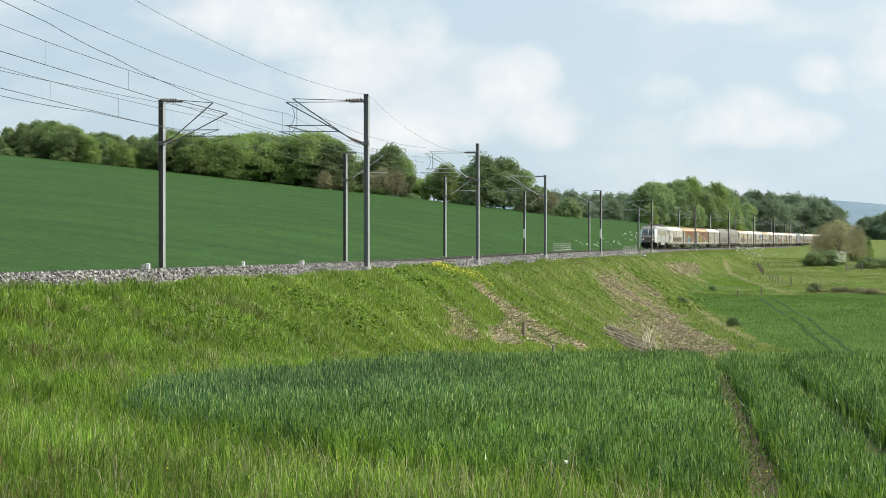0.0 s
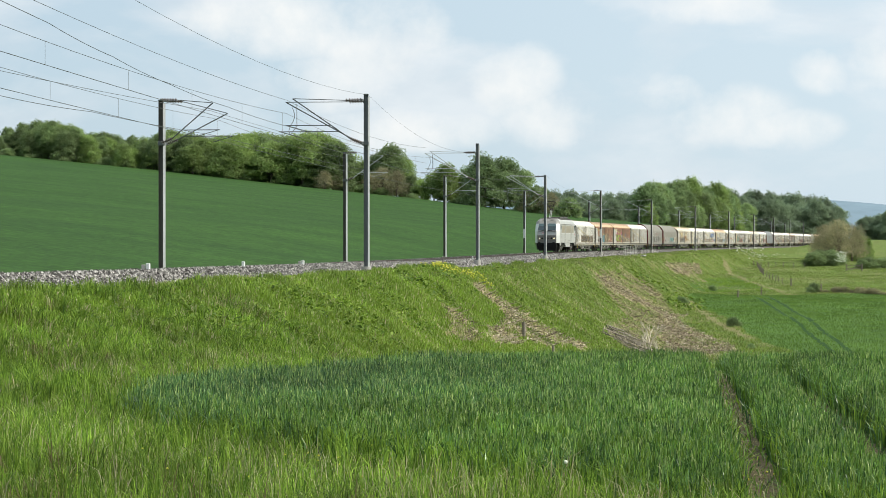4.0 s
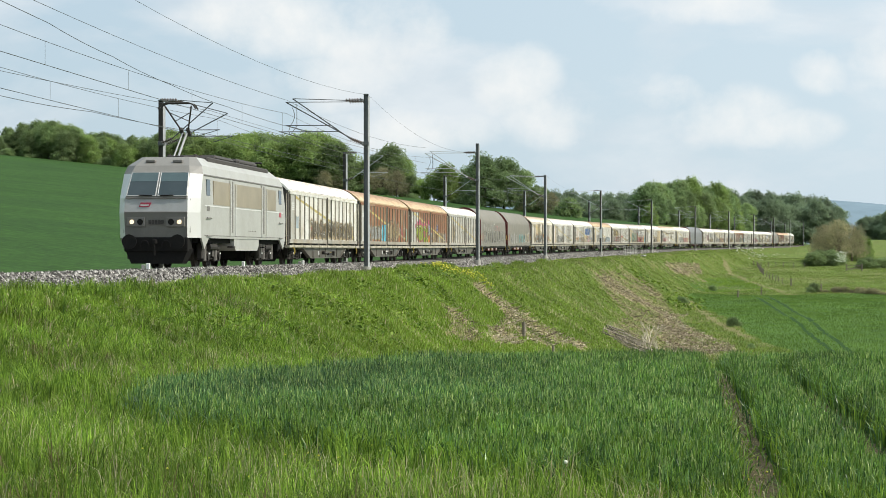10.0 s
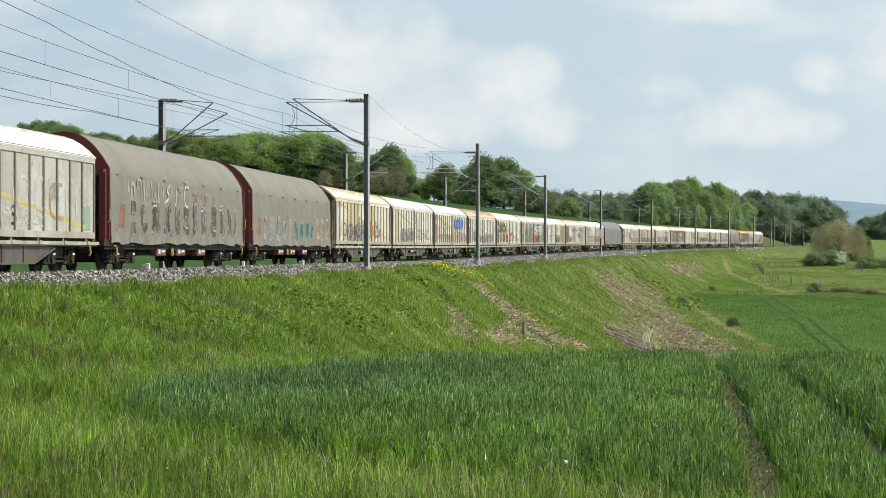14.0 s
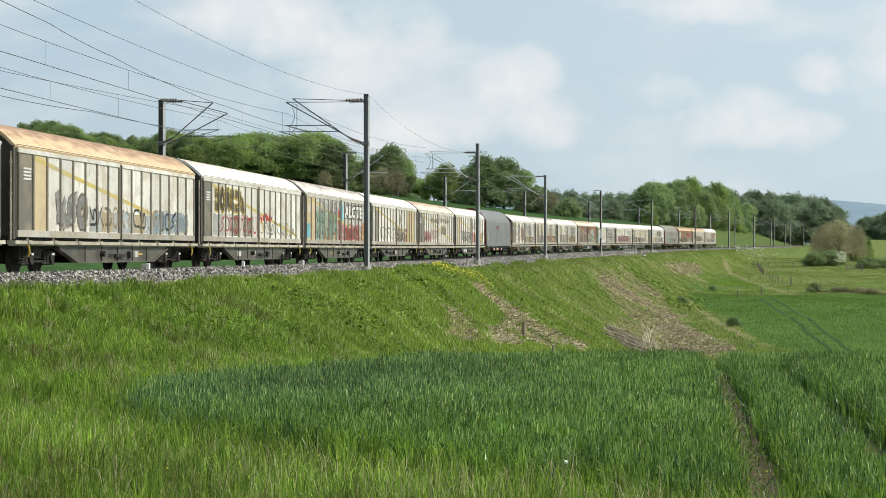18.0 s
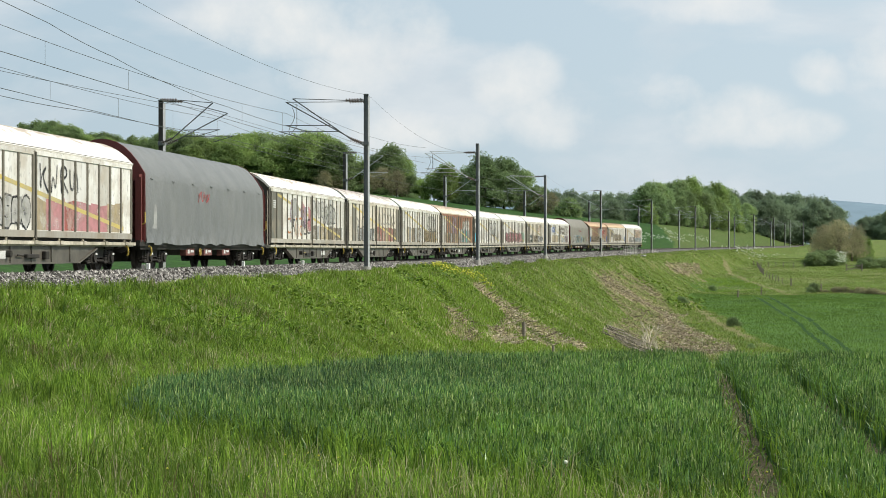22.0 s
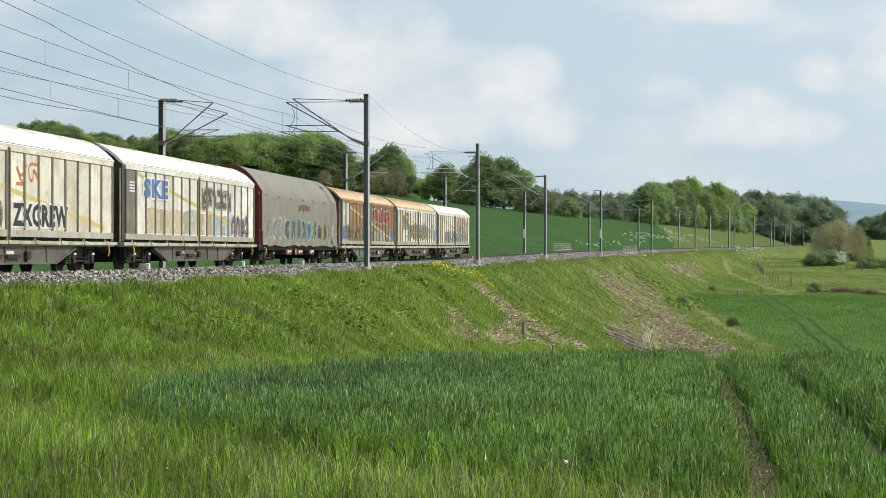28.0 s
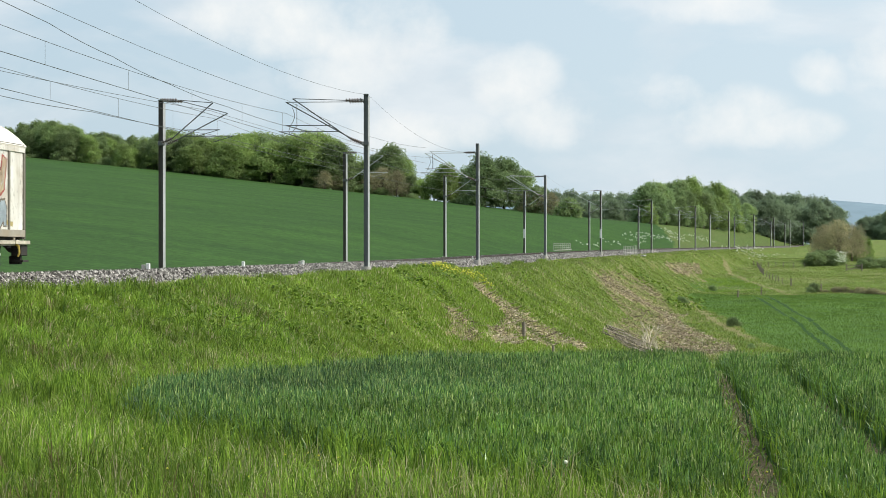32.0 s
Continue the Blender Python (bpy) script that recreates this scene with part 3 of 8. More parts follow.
def mast(u, side, top, foot, flip, double, reach, band):
    a = heading(u)
    # arms past 40 m take the sunlit colour, nearer ones the shaded one
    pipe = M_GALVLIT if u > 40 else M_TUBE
    m = Matrix.LocRotScale(on_line(u, side), Euler((0, 0, a + (math.pi if flip else 0))), None)
    # own space: x along the line, -y over the track on the far masts
    ob = thing("catenary_mast", "grey galvanised steel catenary mast with bracket arms on a concrete foot", "catenary mast", "masts along the railway", m)
    post = B()
    for y0, y1, x0, x1 in ((-0.11, -0.094, -0.09, 0.09), (0.094, 0.11, -0.09, 0.09), (-0.094, 0.094, -0.008, 0.008)):
        box(post, x0, x1, y0, y1, foot, top)
    # darker brown posts on the far side and past 150 m
    part("post", post, M_GALV if flip and u < 150 else M_GALVDARK, ob)
    # added strip on the sun's side, coloured as a sunlit flange edge
    near = 1 if flip else -1
    strip = [Vector((near * a * (1 if flip else 1.2), near * b * (1 if flip else 1.3), 0)) for a, b in ((0.08, 0.095), (0.012, 0.175), (0.0, 0.16), (0.066, 0.08))]
    part("flange_plate", loft(B(), [[p + Vector((0, 0, z)) for p in strip] for z in (foot, top - 0.1)]), M_GALVLIT, ob, "added bright strip coloured like a sunlit flange edge")
    part("cap", box(B(), -0.11, 0.11, -0.12, 0.12, top, top + 0.05, 0.01), M_GALV, ob)
    part("foundation", tube(B(), (0, 0, foot - 0.6), (0, 0, foot + 0.3), 0.29, 14, 0.26), M_CONCRETE, ob)
    part("bracket", box(B(), -0.13, 0.13, -0.2, 0.14, 5.88, 6.08, 0.015), M_GALV, ob)
    if band:
        part("white_band", box(B(), -0.1, 0.1, -0.12, 0.12, 1.75, 3.0), M_BAND, ob, "white painted band")
    if double:
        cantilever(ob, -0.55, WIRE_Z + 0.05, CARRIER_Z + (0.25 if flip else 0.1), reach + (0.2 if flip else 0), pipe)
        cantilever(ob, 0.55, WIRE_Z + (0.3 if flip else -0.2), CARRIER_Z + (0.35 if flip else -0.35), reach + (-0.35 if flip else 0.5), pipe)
        loop = B() if flip else None
        P = [Vector((-0.5 + 0.08 * math.sin(i * 1.1), -reach + 0.12 + 0.14 * math.sin(i * 0.7), CARRIER_Z - i * (CARRIER_Z - WIRE_Z - 0.2) / 8)) for i in range(9)]
        P += [Vector((0.2, -reach + 0.5, WIRE_Z + 0.6)), Vector((0.5, -reach + 0.55, CARRIER_Z + 0.1))]
        for p, q in zip(P, P[1:]) if flip else ():
            tube(loop, p, q, 0.014, 5)
        if flip:
            part("jumper_cable", loop, M_WIRE, ob)
        part("crosspiece", box(B(), -0.62, 0.62, -0.2, -0.11, 5.93, 6.03), M_GALV, ob)
        part("crosspiece", box(B(), -0.62, 0.62, -0.2, -0.11, 8.07, 8.17), M_GALV, ob)
    else:
        cantilever(ob, 0.0, WIRE_Z, CARRIER_Z, reach, pipe)
    return ob


for n, u in enumerate(NEAR_MASTS):
    mast(u, 3.2, (8.4, 8.4, 8.75, 8.2)[n] if n < 4 else 8.05, -0.42, True, n in (1, 2, 3), 3.95, n == 4)
for n, u in enumerate(FAR_MASTS):
    mast(u, -TRACK_GAP - 3.2, 8.1, -0.55, False, n in (1,), 2.75 if n == 1 else 3.0, n in (4,))


def spans(knots, sag, side, step=14):
    """A hanging wire: knots of (u, height over the rails); between them it sags."""
    out = []
    for (ua, za), (ub, zb) in zip(knots, knots[1:]):
        for i in range(step + 1):
            f = i / step
            u = ua + (ub - ua) * f
            if not out or i:
                out.append((u, za + (zb - za) * f - sag * 4 * f * (1 - f)))
    return [(on_line(u, float(np.interp(u, *side)) if isinstance(side, tuple) else side, z), u, z) for u, z in out]


def catenary(label, top, low, sag, side, gap, first=0.0):
    """A carrier wire and a contact wire, joined by droppers every gap metres."""
    line = thing("overhead_line", label, "overhead line", "overhead wires")
    up, down = spans(top, sag, side), spans(low, 0.05, side)
    part("carrier_wire", cable(B(), [p for p, _, _ in up], 0.009), M_WIRE, line)
    part("contact_wire", cable(B(), [p for p, _, _ in down], 0.011), M_WIRE, line)
    bm = B()
    u = up[0][1] + first
    while u < min(up[-1][1], 330):
        at = float(np.interp(u, *side)) if isinstance(side, tuple) else side
        z0, z1 = (float(np.interp(u, [k[1] for k in w], [k[2] for k in w])) for w in (down, up))
        tube(bm, on_line(u, at, z0), on_line(u, at, z1), 0.006, 3)
        u += gap
    part("dropper", bm, M_WIRE, line)["kind"] = "stuff"


def wires():
    near = [-116.0] + NEAR_MASTS
    catenary("thin dark catenary and contact wires above the nearer track", [(u, 7.5 if u < 20 else 7.75) for u in near], [(u, 6.36) for u in near], 0.5, ([-70, 0, 60, 110, 700], [-0.8, -0.8, -0.35, 0.1, 0.0]), 9.4, 2.6)
    far = [-112.0] + FAR_MASTS
    catenary("thin dark catenary and contact wires above the farther track", [(u, 7.2 if u < 20 else 7.4) for u in far], [(u, 6.16) for u in far], 0.4, -4.2, 9.0, 4.0)
    # overlaps: a second pair of wires climbs away to its anchor
    catenary("second pair of wires at an overlap of two catenary lengths", [(-116, 9.0), (-62, 8.75), (0.5, 8.15), (54.5, 8.5)], [(-116, 9.0), (-60, 8.45), (-38, 7.6), (-31, 7.27), (-23, 6.98), (-13, 6.85), (0.5, 6.86), (54.5, 7.3)], 0.45, -0.75, 70.0, 400.0)
    catenary("second pair of thin wires at the farther track's overlap", [(-112, 6.3), (-58, 6.45), (-32, 6.75), (-0.5, 7.6), (53.5, 7.8)], [(-112, 5.75), (-58, 5.75), (-32, 5.91), (-21, 6.12), (-0.5, 6.42), (53.5, 6.6)], 0.06, -4.45, 70.0, 400.0)
    feeder = thing("feeder_cable", "thin dark feeder cable strung along the mast tops", "overhead line", "overhead wires")
    knots = [(-116, 8.6)] + [(u, 8.4 if u < 20 else 8.2) for u in NEAR_MASTS]
    part("cable", cable(B(), [p for p, _, _ in spans(knots, 0.92, 3.3)], 0.0065), M_WIRE, feeder)


wires()

# ---- the train ----
def paint(name, color, second, amount=0.8, rough=0.5, grain=0.07):
    """Old coach paint: patches, and streaks of dirt and rust that ran down it."""
    m = material(name, color, rough, second=second, scale=0.9, amount=amount, grain=grain, grain_scale=7, stretch=(1, 1, 0.3), alter=0.13, spec=0.3)
    t = m.node_tree
    b = t.nodes["Principled BSDF"]
    was = b.inputs["Base Color"].links[0].from_socket
    co, mp, info = t.nodes.new("ShaderNodeTexCoord"), t.nodes.new("ShaderNodeMapping"), t.nodes.new("ShaderNodeObjectInfo")
    t.links.new(co.outputs["Object"], mp.inputs[0])
    sh = t.nodes.new("ShaderNodeVectorMath")
    sh.operation = "SCALE"
    sh.inputs[0].default_value, mp.inputs["Scale"].default_value = (41, 17, 29), (1, 1, 1)
    t.links.new(info.outputs["Random"], sh.inputs["Scale"])
    t.links.new(sh.outputs[0], mp.inputs["Location"])
    for scale, lo, hi, k, dirt in (((0.9, 0.9, 1.3), 0.5, 0.64, 0.42, (0.38, 0.3, 0.2, 1)), ((5, 5, 0.4), 0.55, 0.75, 0.35, (0.24, 0.17, 0.1, 1)), ((11, 11, 5), 0.6, 0.7, 0.55, (0.12, 0.10, 0.075, 1))):
        st = t.nodes.new("ShaderNodeVectorMath")
        st.operation = "MULTIPLY"
        st.inputs[1].default_value = scale
        t.links.new(mp.outputs[0], st.inputs[0])
        nz = t.nodes.new("ShaderNodeTexNoise")
        nz.inputs["Scale"].default_value, nz.inputs["Detail"].default_value = 1.0, 5
        t.links.new(st.outputs[0], nz.inputs["Vector"])
        mr = t.nodes.new("ShaderNodeMapRange")
        for n, v in zip(("From Min", "From Max", "To Min", "To Max"), (lo, hi, 0, k)):
            mr.inputs[n].default_value = v
        t.links.new(nz.outputs[0], mr.inputs[0])
        mx = t.nodes.new("ShaderNodeMix")
        mx.data_type = "RGBA"
        mx.inputs["B"].default_value = dirt
        t.links.new(mr.outputs[0], mx.inputs["Factor"])
        t.links.new(was, mx.inputs["A"])
        was = mx.outputs["Result"]
    t.links.new(was, b.inputs["Base Color"])
    return m


P_WHITE = paint("side_white", (0.77, 0.765, 0.725), (0.54, 0.5, 0.42))
P_RAIL = paint("rail_grimy", (0.46, 0.44, 0.39), (0.3, 0.26, 0.2), 0.95)
P_GREY = paint("side_grey", (0.54, 0.54, 0.51), (0.4, 0.375, 0.32))
P_CREAM = paint("side_cream", (0.75, 0.72, 0.63), (0.53, 0.46, 0.35))
P_RUST = paint("side_rust", (0.27, 0.105, 0.04), (0.22, 0.1, 0.055))
P_DARK = paint("plate_dark", (0.15, 0.145, 0.125), (0.23, 0.215, 0.17))
P_SAND = paint("panel_sand", (0.52, 0.40, 0.22), (0.56, 0.46, 0.3))


def roof_paint(name, color, stain, rust, reach, flakes):
    """Roof sheet: stained paint, rust that spreads from the crown and from the eaves, flaked patches."""
    m = material(name, color, 0.6, second=stain, scale=0.7, amount=0.6, grain=0.1, grain_scale=12, alter=0.05)
    t = m.node_tree
    b = t.nodes["Principled BSDF"]
    was = b.inputs["Base Color"].links[0].from_socket
    co, sp, info = t.nodes.new("ShaderNodeTexCoord"), t.nodes.new("ShaderNodeSeparateXYZ"), t.nodes.new("ShaderNodeObjectInfo")
    t.links.new(co.outputs["Object"], sp.inputs[0])
    mp, sh = t.nodes.new("ShaderNodeMapping"), t.nodes.new("ShaderNodeVectorMath")
    sh.operation, sh.inputs[0].default_value = "SCALE", (37, 23, 0)
    mp.inputs["Scale"].default_value = (0.8, 2.2, 2.2)
    t.links.new(info.outputs["Random"], sh.inputs["Scale"])
    t.links.new(sh.outputs[0], mp.inputs["Location"])
    t.links.new(co.outputs["Object"], mp.inputs[0])

    def layer(scale, lo, hi, top, rise):
        nonlocal was
        nz, mr, mx = t.nodes.new("ShaderNodeTexNoise"), t.nodes.new("ShaderNodeMapRange"), t.nodes.new("ShaderNodeMix")
        nz.inputs["Scale"].default_value, nz.inputs["Detail"].default_value, nz.inputs["Roughness"].default_value = scale, 6, 0.65
        t.links.new(mp.outputs[0], nz.inputs["Vector"])
        add = t.nodes.new("ShaderNodeMath")
        add.operation = "MULTIPLY_ADD"
        add.inputs[1].default_value = rise
        t.links.new(sp.outputs[2], add.inputs[0])
        t.links.new(nz.outputs[0], add.inputs[2])
        off = 0.5 + rise * 3.72
        for n, v in zip(("From Min", "From Max", "To Min", "To Max"), (off + lo, off + hi, 0, top)):
            mr.inputs[n].default_value = v
        t.links.new(add.outputs[0], mr.inputs[0])
        mx.data_type = "RGBA"
        mx.inputs["B"].default_value = (*rust, 1)
        t.links.new(mr.outputs[0], mx.inputs["Factor"])
        t.links.new(was, mx.inputs["A"])
        was = mx.outputs["Result"]
    layer(1.4, -reach, 0.16, 0.85, 0.75)
    layer(5.0, 0.1 - flakes, 0.13 - flakes, 0.6, 0.0)
    t.links.new(was, b.inputs["Base Color"])
    return m


R_WHITE = roof_paint("roof_white", (0.8, 0.78, 0.73), (0.66, 0.6, 0.5), (0.4, 0.31, 0.22), -0.12, -0.1)
R_FLAKED = roof_paint("roof_flaked", (0.78, 0.74, 0.68), (0.6, 0.52, 0.44), (0.24, 0.18, 0.14), 0.05, 0.06)
R_ORANGE = roof_paint("roof_rust", (0.62, 0.46, 0.28), (0.5, 0.33, 0.17), (0.24, 0.12, 0.065), 0.16, -0.06)
R_CREAM = roof_paint("roof_cream", (0.74, 0.67, 0.54), (0.58, 0.46, 0.32), (0.34, 0.2, 0.11), 0.08, 0.0)
M_END = material("wagon_end", (0.075, 0.07, 0.06), 0.8, second=(0.12, 0.1, 0.075), scale=2, alter=0.1)
M_ENDRED = material("wagon_end_red", (0.15, 0.03, 0.025), 0.7, second=(0.08, 0.025, 0.02), scale=2)
# dark, with the shade on the ribs' sides put into the colour
M_RIB = material("rib_shaded_dark", (0.14, 0.128, 0.1), 0.8, second=(0.23, 0.21, 0.165), scale=2.5, alter=0.15)
M_SOLE = material("sole_bar", (0.62, 0.57, 0.46), 0.6, second=(0.25, 0.22, 0.16), scale=1.2, amount=0.9, grain_scale=12, alter=0.1)
M_TRUSS = material("truss_plate", (0.145, 0.13, 0.105), 0.5, second=(0.05, 0.043, 0.034), scale=1.0, amount=0.9, grain_scale=8, alter=0.1)
M_BOGIE = material("bogie_iron", (0.022, 0.02, 0.018), 0.7, second=(0.075, 0.065, 0.052), scale=4, spec=0.3)
M_WHEEL = material("wheel_iron", (0.05, 0.042, 0.036), 0.7, 0.2, second=(0.1, 0.085, 0.07), scale=5)
M_YELLOW = material("yellow_paint", (0.5, 0.36, 0.06), 0.6, second=(0.4, 0.29, 0.1), scale=2)
M_STRIPE = material("yellow_stripe", (0.56, 0.43, 0.09), 0.6, second=(0.42, 0.36, 0.2), scale=0.9, amount=1.0, alter=0.15)
M_TARP_G = material("tarpaulin_grey", (0.15, 0.158, 0.158), 0.65, second=(0.2, 0.205, 0.2), scale=0.6, amount=0.8, grain=0.03, grain_scale=8, bump=0.03)
M_TARP_B = material("tarpaulin_brown", (0.185, 0.175, 0.145), 0.75, second=(0.235, 0.22, 0.185), scale=0.7, amount=0.8, grain=0.1, grain_scale=8, bump=0.03)
M_REDBOX = material("red_chest", (0.15, 0.05, 0.04), 0.7, second=(0.22, 0.11, 0.09), scale=3.5, alter=0.2)
M_LABEL = material("label_white", (0.7, 0.7, 0.67), 0.7)
SPRAY = {n: material("spray_" + n, c, 0.6, second=[v * 0.75 for v in c], scale=2, grain=0.1, spec=0.3) for n, c in dict(
    white=(0.66, 0.65, 0.6), black=(0.03, 0.03, 0.035), pink=(0.62, 0.14, 0.25), lime=(0.38, 0.5, 0.07), red=(0.5, 0.05, 0.05), blue=(0.06, 0.2, 0.55),
    cyan=(0.14, 0.56, 0.72), orange=(0.62, 0.24, 0.06), yellow=(0.62, 0.47, 0.1), violet=(0.2, 0.11, 0.35), teal=(0.1, 0.3, 0.28), silver=(0.42, 0.42, 0.4),
    poster=(0.33, 0.15, 0.12), rose=(0.55, 0.25, 0.26), mauve=(0.33, 0.25, 0.31), mist=(0.42, 0.5, 0.55), umber=(0.2, 0.165, 0.12), wine=(0.22, 0.06, 0.06), cream=(0.6, 0.5, 0.34), tarp=(0.16, 0.15, 0.125), blue2=(0.06, 0.22, 0.36), violet2=(0.12, 0.09, 0.13),
    brick=(0.4, 0.09, 0.07), mint=(0.35, 0.5, 0.4), sand=(0.45, 0.36, 0.22)).items()}

PITCH = 20.586
BODY = 9.66           # half the length of a wagon's body
HALF = 1.38
FLOOR, EAVES, CROWN = 0.95, 3.36, 4.05
MESH = {}


def shared(key, name, make, mat, parent, m=None, label="", smoothed=False):
    """A part whose mesh is made once for each key."""
    if key not in MESH:
        ob = part(name, make(), mat, parent, label, smoothed)
        MESH[key] = ob.data
    else:
        ob = new(name, MESH[key])
        ob.parent = parent
        if label:
            ob["label"] = label
    if m is not None:
        ob.matrix_basis = m
    return ob


def wheel_bm(r):
    bm = B()
    prof = [(0.0, -0.10), (0.16, -0.10), (0.17, -0.05), (r - 0.12, -0.03), (r - 0.07, -0.065), (r, -0.065), (r + 0.005, 0.05), (r + 0.03, 0.07), (r - 0.08, 0.07), (r - 0.12, 0.0), (0.17, 0.02), (0.16, 0.1)]
    n = 20
    rings = [[Vector((p[0] * math.cos(a), p[1], p[0] * math.sin(a))) for p in prof[1:]] for a in [2 * math.pi * i / n for i in range(n)]]
    vs = [[bm.verts.new(p) for p in ring] for ring in rings]
    for i in range(n):
        a, b = vs[i], vs[(i + 1) % n]
        for j in range(len(a) - 1):
            bm.faces.new((a[j], b[j], b[j + 1], a[j + 1]))
    bm.faces.new([v[0] for v in vs])
    bm.faces.new([v[-1] for v in vs][::-1])
    bmesh.ops.recalc_face_normals(bm, faces=bm.faces[:])
    return bm


def bogie_frame():
    """A cast side frame with its axle boxes, nested coil springs, brake hangers and a lower tie."""
    bm = B()
    for x in (-0.9, 0.9):
        box(bm, x - 0.2, x + 0.2, -0.1, 0.16, 0.26, 0.66, 0.04)
        tube(bm, (x, 0.14, 0.46), (x, 0.22, 0.46), 0.15, 12)
        for d in (-0.33, 0.33):
            for k in range(5):
                tube(bm, (x + d, 0.02, 0.35 + 0.07 * k), (x + d, 0.02, 0.392 + 0.07 * k), 0.115, 8)
        box(bm, x - 0.48, x + 0.48, -0.1, 0.13, 0.70, 0.82, 0.02)
        box(bm, x - 0.5, x + 0.5, -0.1, 0.12, 0.27, 0.34, 0.02)
    loft(bm, [[Vector((x, y, z)) for x, z in ((-1.42, 0.7), (-1.42, 0.86), (-0.6, 0.88), (-0.4, 0.8), (0.4, 0.8), (0.6, 0.88), (1.42, 0.86), (1.42, 0.7), (0.42, 0.68), (0.3, 0.45), (-0.3, 0.45), (-0.42, 0.68))] for y in (-0.08, 0.08)])
    for d in (-1, 1):
        box(bm, d * 1.44 - 0.05, d * 1.44 + 0.05, -0.12, 0.08, 0.42, 0.84, 0.02)
    tube(bm, (-0.45, 0.05, 0.36), (0.45, 0.05, 0.36), 0.035, 6)
    return bm


def add_bogie(parent, x, r=0.46):
    key = ("bogie", r)
    b = shared(key, "bogie", lambda: box(box(B(), -0.4, 0.4, -0.9, 0.9, 0.3, 0.88, 0.03), -1.25, 1.25, -0.6, 0.6, 0.34, 0.72, 0.03), M_BOGIE, parent, pose(x, 0, 0))
    for s in (-1, 1):
        shared(key + (0,), "side_frame", bogie_frame, M_BOGIE, b, pose(0, s * 1.04, 0, 0, 0, 0 if s > 0 else 180))
        for w in (-0.9, 0.9):
            shared(key + (4,), "axle_box_lid", lambda: box(B(), -0.1, 0.1, 0, 0.02, -0.03, 0.03), M_LABEL, b, pose(w, s * 1.265, 0.56, 0, 0, 0 if s > 0 else 180), "pale painted lid")
        for w in (-0.9, 0.9):
            shared(key + (1,), "wheel", lambda: wheel_bm(r), M_WHEEL, b, pose(w, s * 0.76, r, 0, 0, 0 if s < 0 else 180))
        shared(key + (2,), "brake_block", lambda: box(B(), -0.05, 0.05, -0.06, 0.06, 0.25, 0.62, 0.02), M_BOGIE, b, pose(0.38, s * 0.76, 0))
    for w in (-0.9, 0.9):
        shared(key + (3,), "axle", lambda: tube(B(), (0, -1.05, r), (0, 1.05, r), 0.08, 10), M_WHEEL, b, pose(w, 0, 0))
    return b


def add_buffers(parent, x, z=0.82, key="buf"):
    for d in (-1, 1):
        for s in (-0.87, 0.87):
            def make():
                bm = tube(B(), (0, 0, 0), (0.34, 0, 0), 0.1, 10)
                tube(bm, (0.3, 0, 0), (0.58, 0, 0), 0.07, 10)
                return tube(bm, (0.56, 0, 0), (0.61, 0, 0), 0.23, 14)
            shared((key,), "buffer", make, M_BOGIE, parent, pose(d * x, s, z, 0, 0, 0 if d > 0 else 180))
        shared((key, 1), "coupling", lambda: tube(box(B(), -0.05, 0.25, -0.1, 0.1, -0.12, 0.1, 0.02), (0.1, 0, -0.05), (0.5, 0, -0.25), 0.035), M_BOGIE, parent, pose(d * x, 0, z, 0, 0, 0 if d > 0 else 180))


def arc(y0, z0, crown, n=12, power=2.3):
    """The roof's half-round from one eave to the other."""
    out = []
    for i in range(n + 1):
        f = -1 + 2 * i / n
        out.append((y0 * f, z0 + (crown - z0) * (1 - abs(f) ** power)))
    return out


def roof_bm():
    prof = arc(HALF + 0.03, EAVES, CROWN)
    rings = []
    for x in (-BODY - 0.12, -BODY - 0.12 + 0.02, BODY + 0.1, BODY + 0.12):
        rings.append([Vector((x, y, z)) for y, z in prof] + [Vector((x, y * 0.97, z - 0.08)) for y, z in prof[::-1]])
    return loft(B(), rings)


def end_bm(half=HALF, eaves=EAVES, crown=CROWN):
    prof = arc(half - 0.02, eaves - 0.02, crown - 0.06)
    ring = [(half - 0.02, FLOOR), (-half + 0.02, FLOOR)] + [(y, z) for y, z in prof]
    bm = loft(B(), [[Vector((x, y, z)) for y, z in ring] for x in (-0.04, 0.04)])
    for y in (-0.85, -0.3, 0.3, 0.85):
        box(bm, 0.04, 0.11, y - 0.05, y + 0.05, FLOOR, eaves + 0.1)
    return bm


def truss_bm():
    """The deep sill between the bogies, its ends cut slanting, with flanges and stiffeners."""
    xs = [(-5.9, 0.79), (5.9, 0.79), (5.9, 0.74), (4.2, 0.34), (-4.2, 0.34), (-5.9, 0.74)]
    bm = loft(B(), [[Vector((x, y, z)) for x, z in xs] for y in (-0.03, 0.03)])
    box(bm, -4.25, 4.25, -0.09, 0.09, 0.3, 0.345)
    for d in (1, -1):
        loft(bm, [[Vector((d * x, y, z)) for x, z in ((4.2, 0.3), (5.95, 0.7), (5.95, 0.745), (4.2, 0.345))] for y in (-0.09, 0.09)])
    for x in (-3.4, -1.7, 0.0, 1.7, 3.4):
        box(bm, x - 0.03, x + 0.03, 0.03, 0.06, 0.345, 0.78)
    return bm


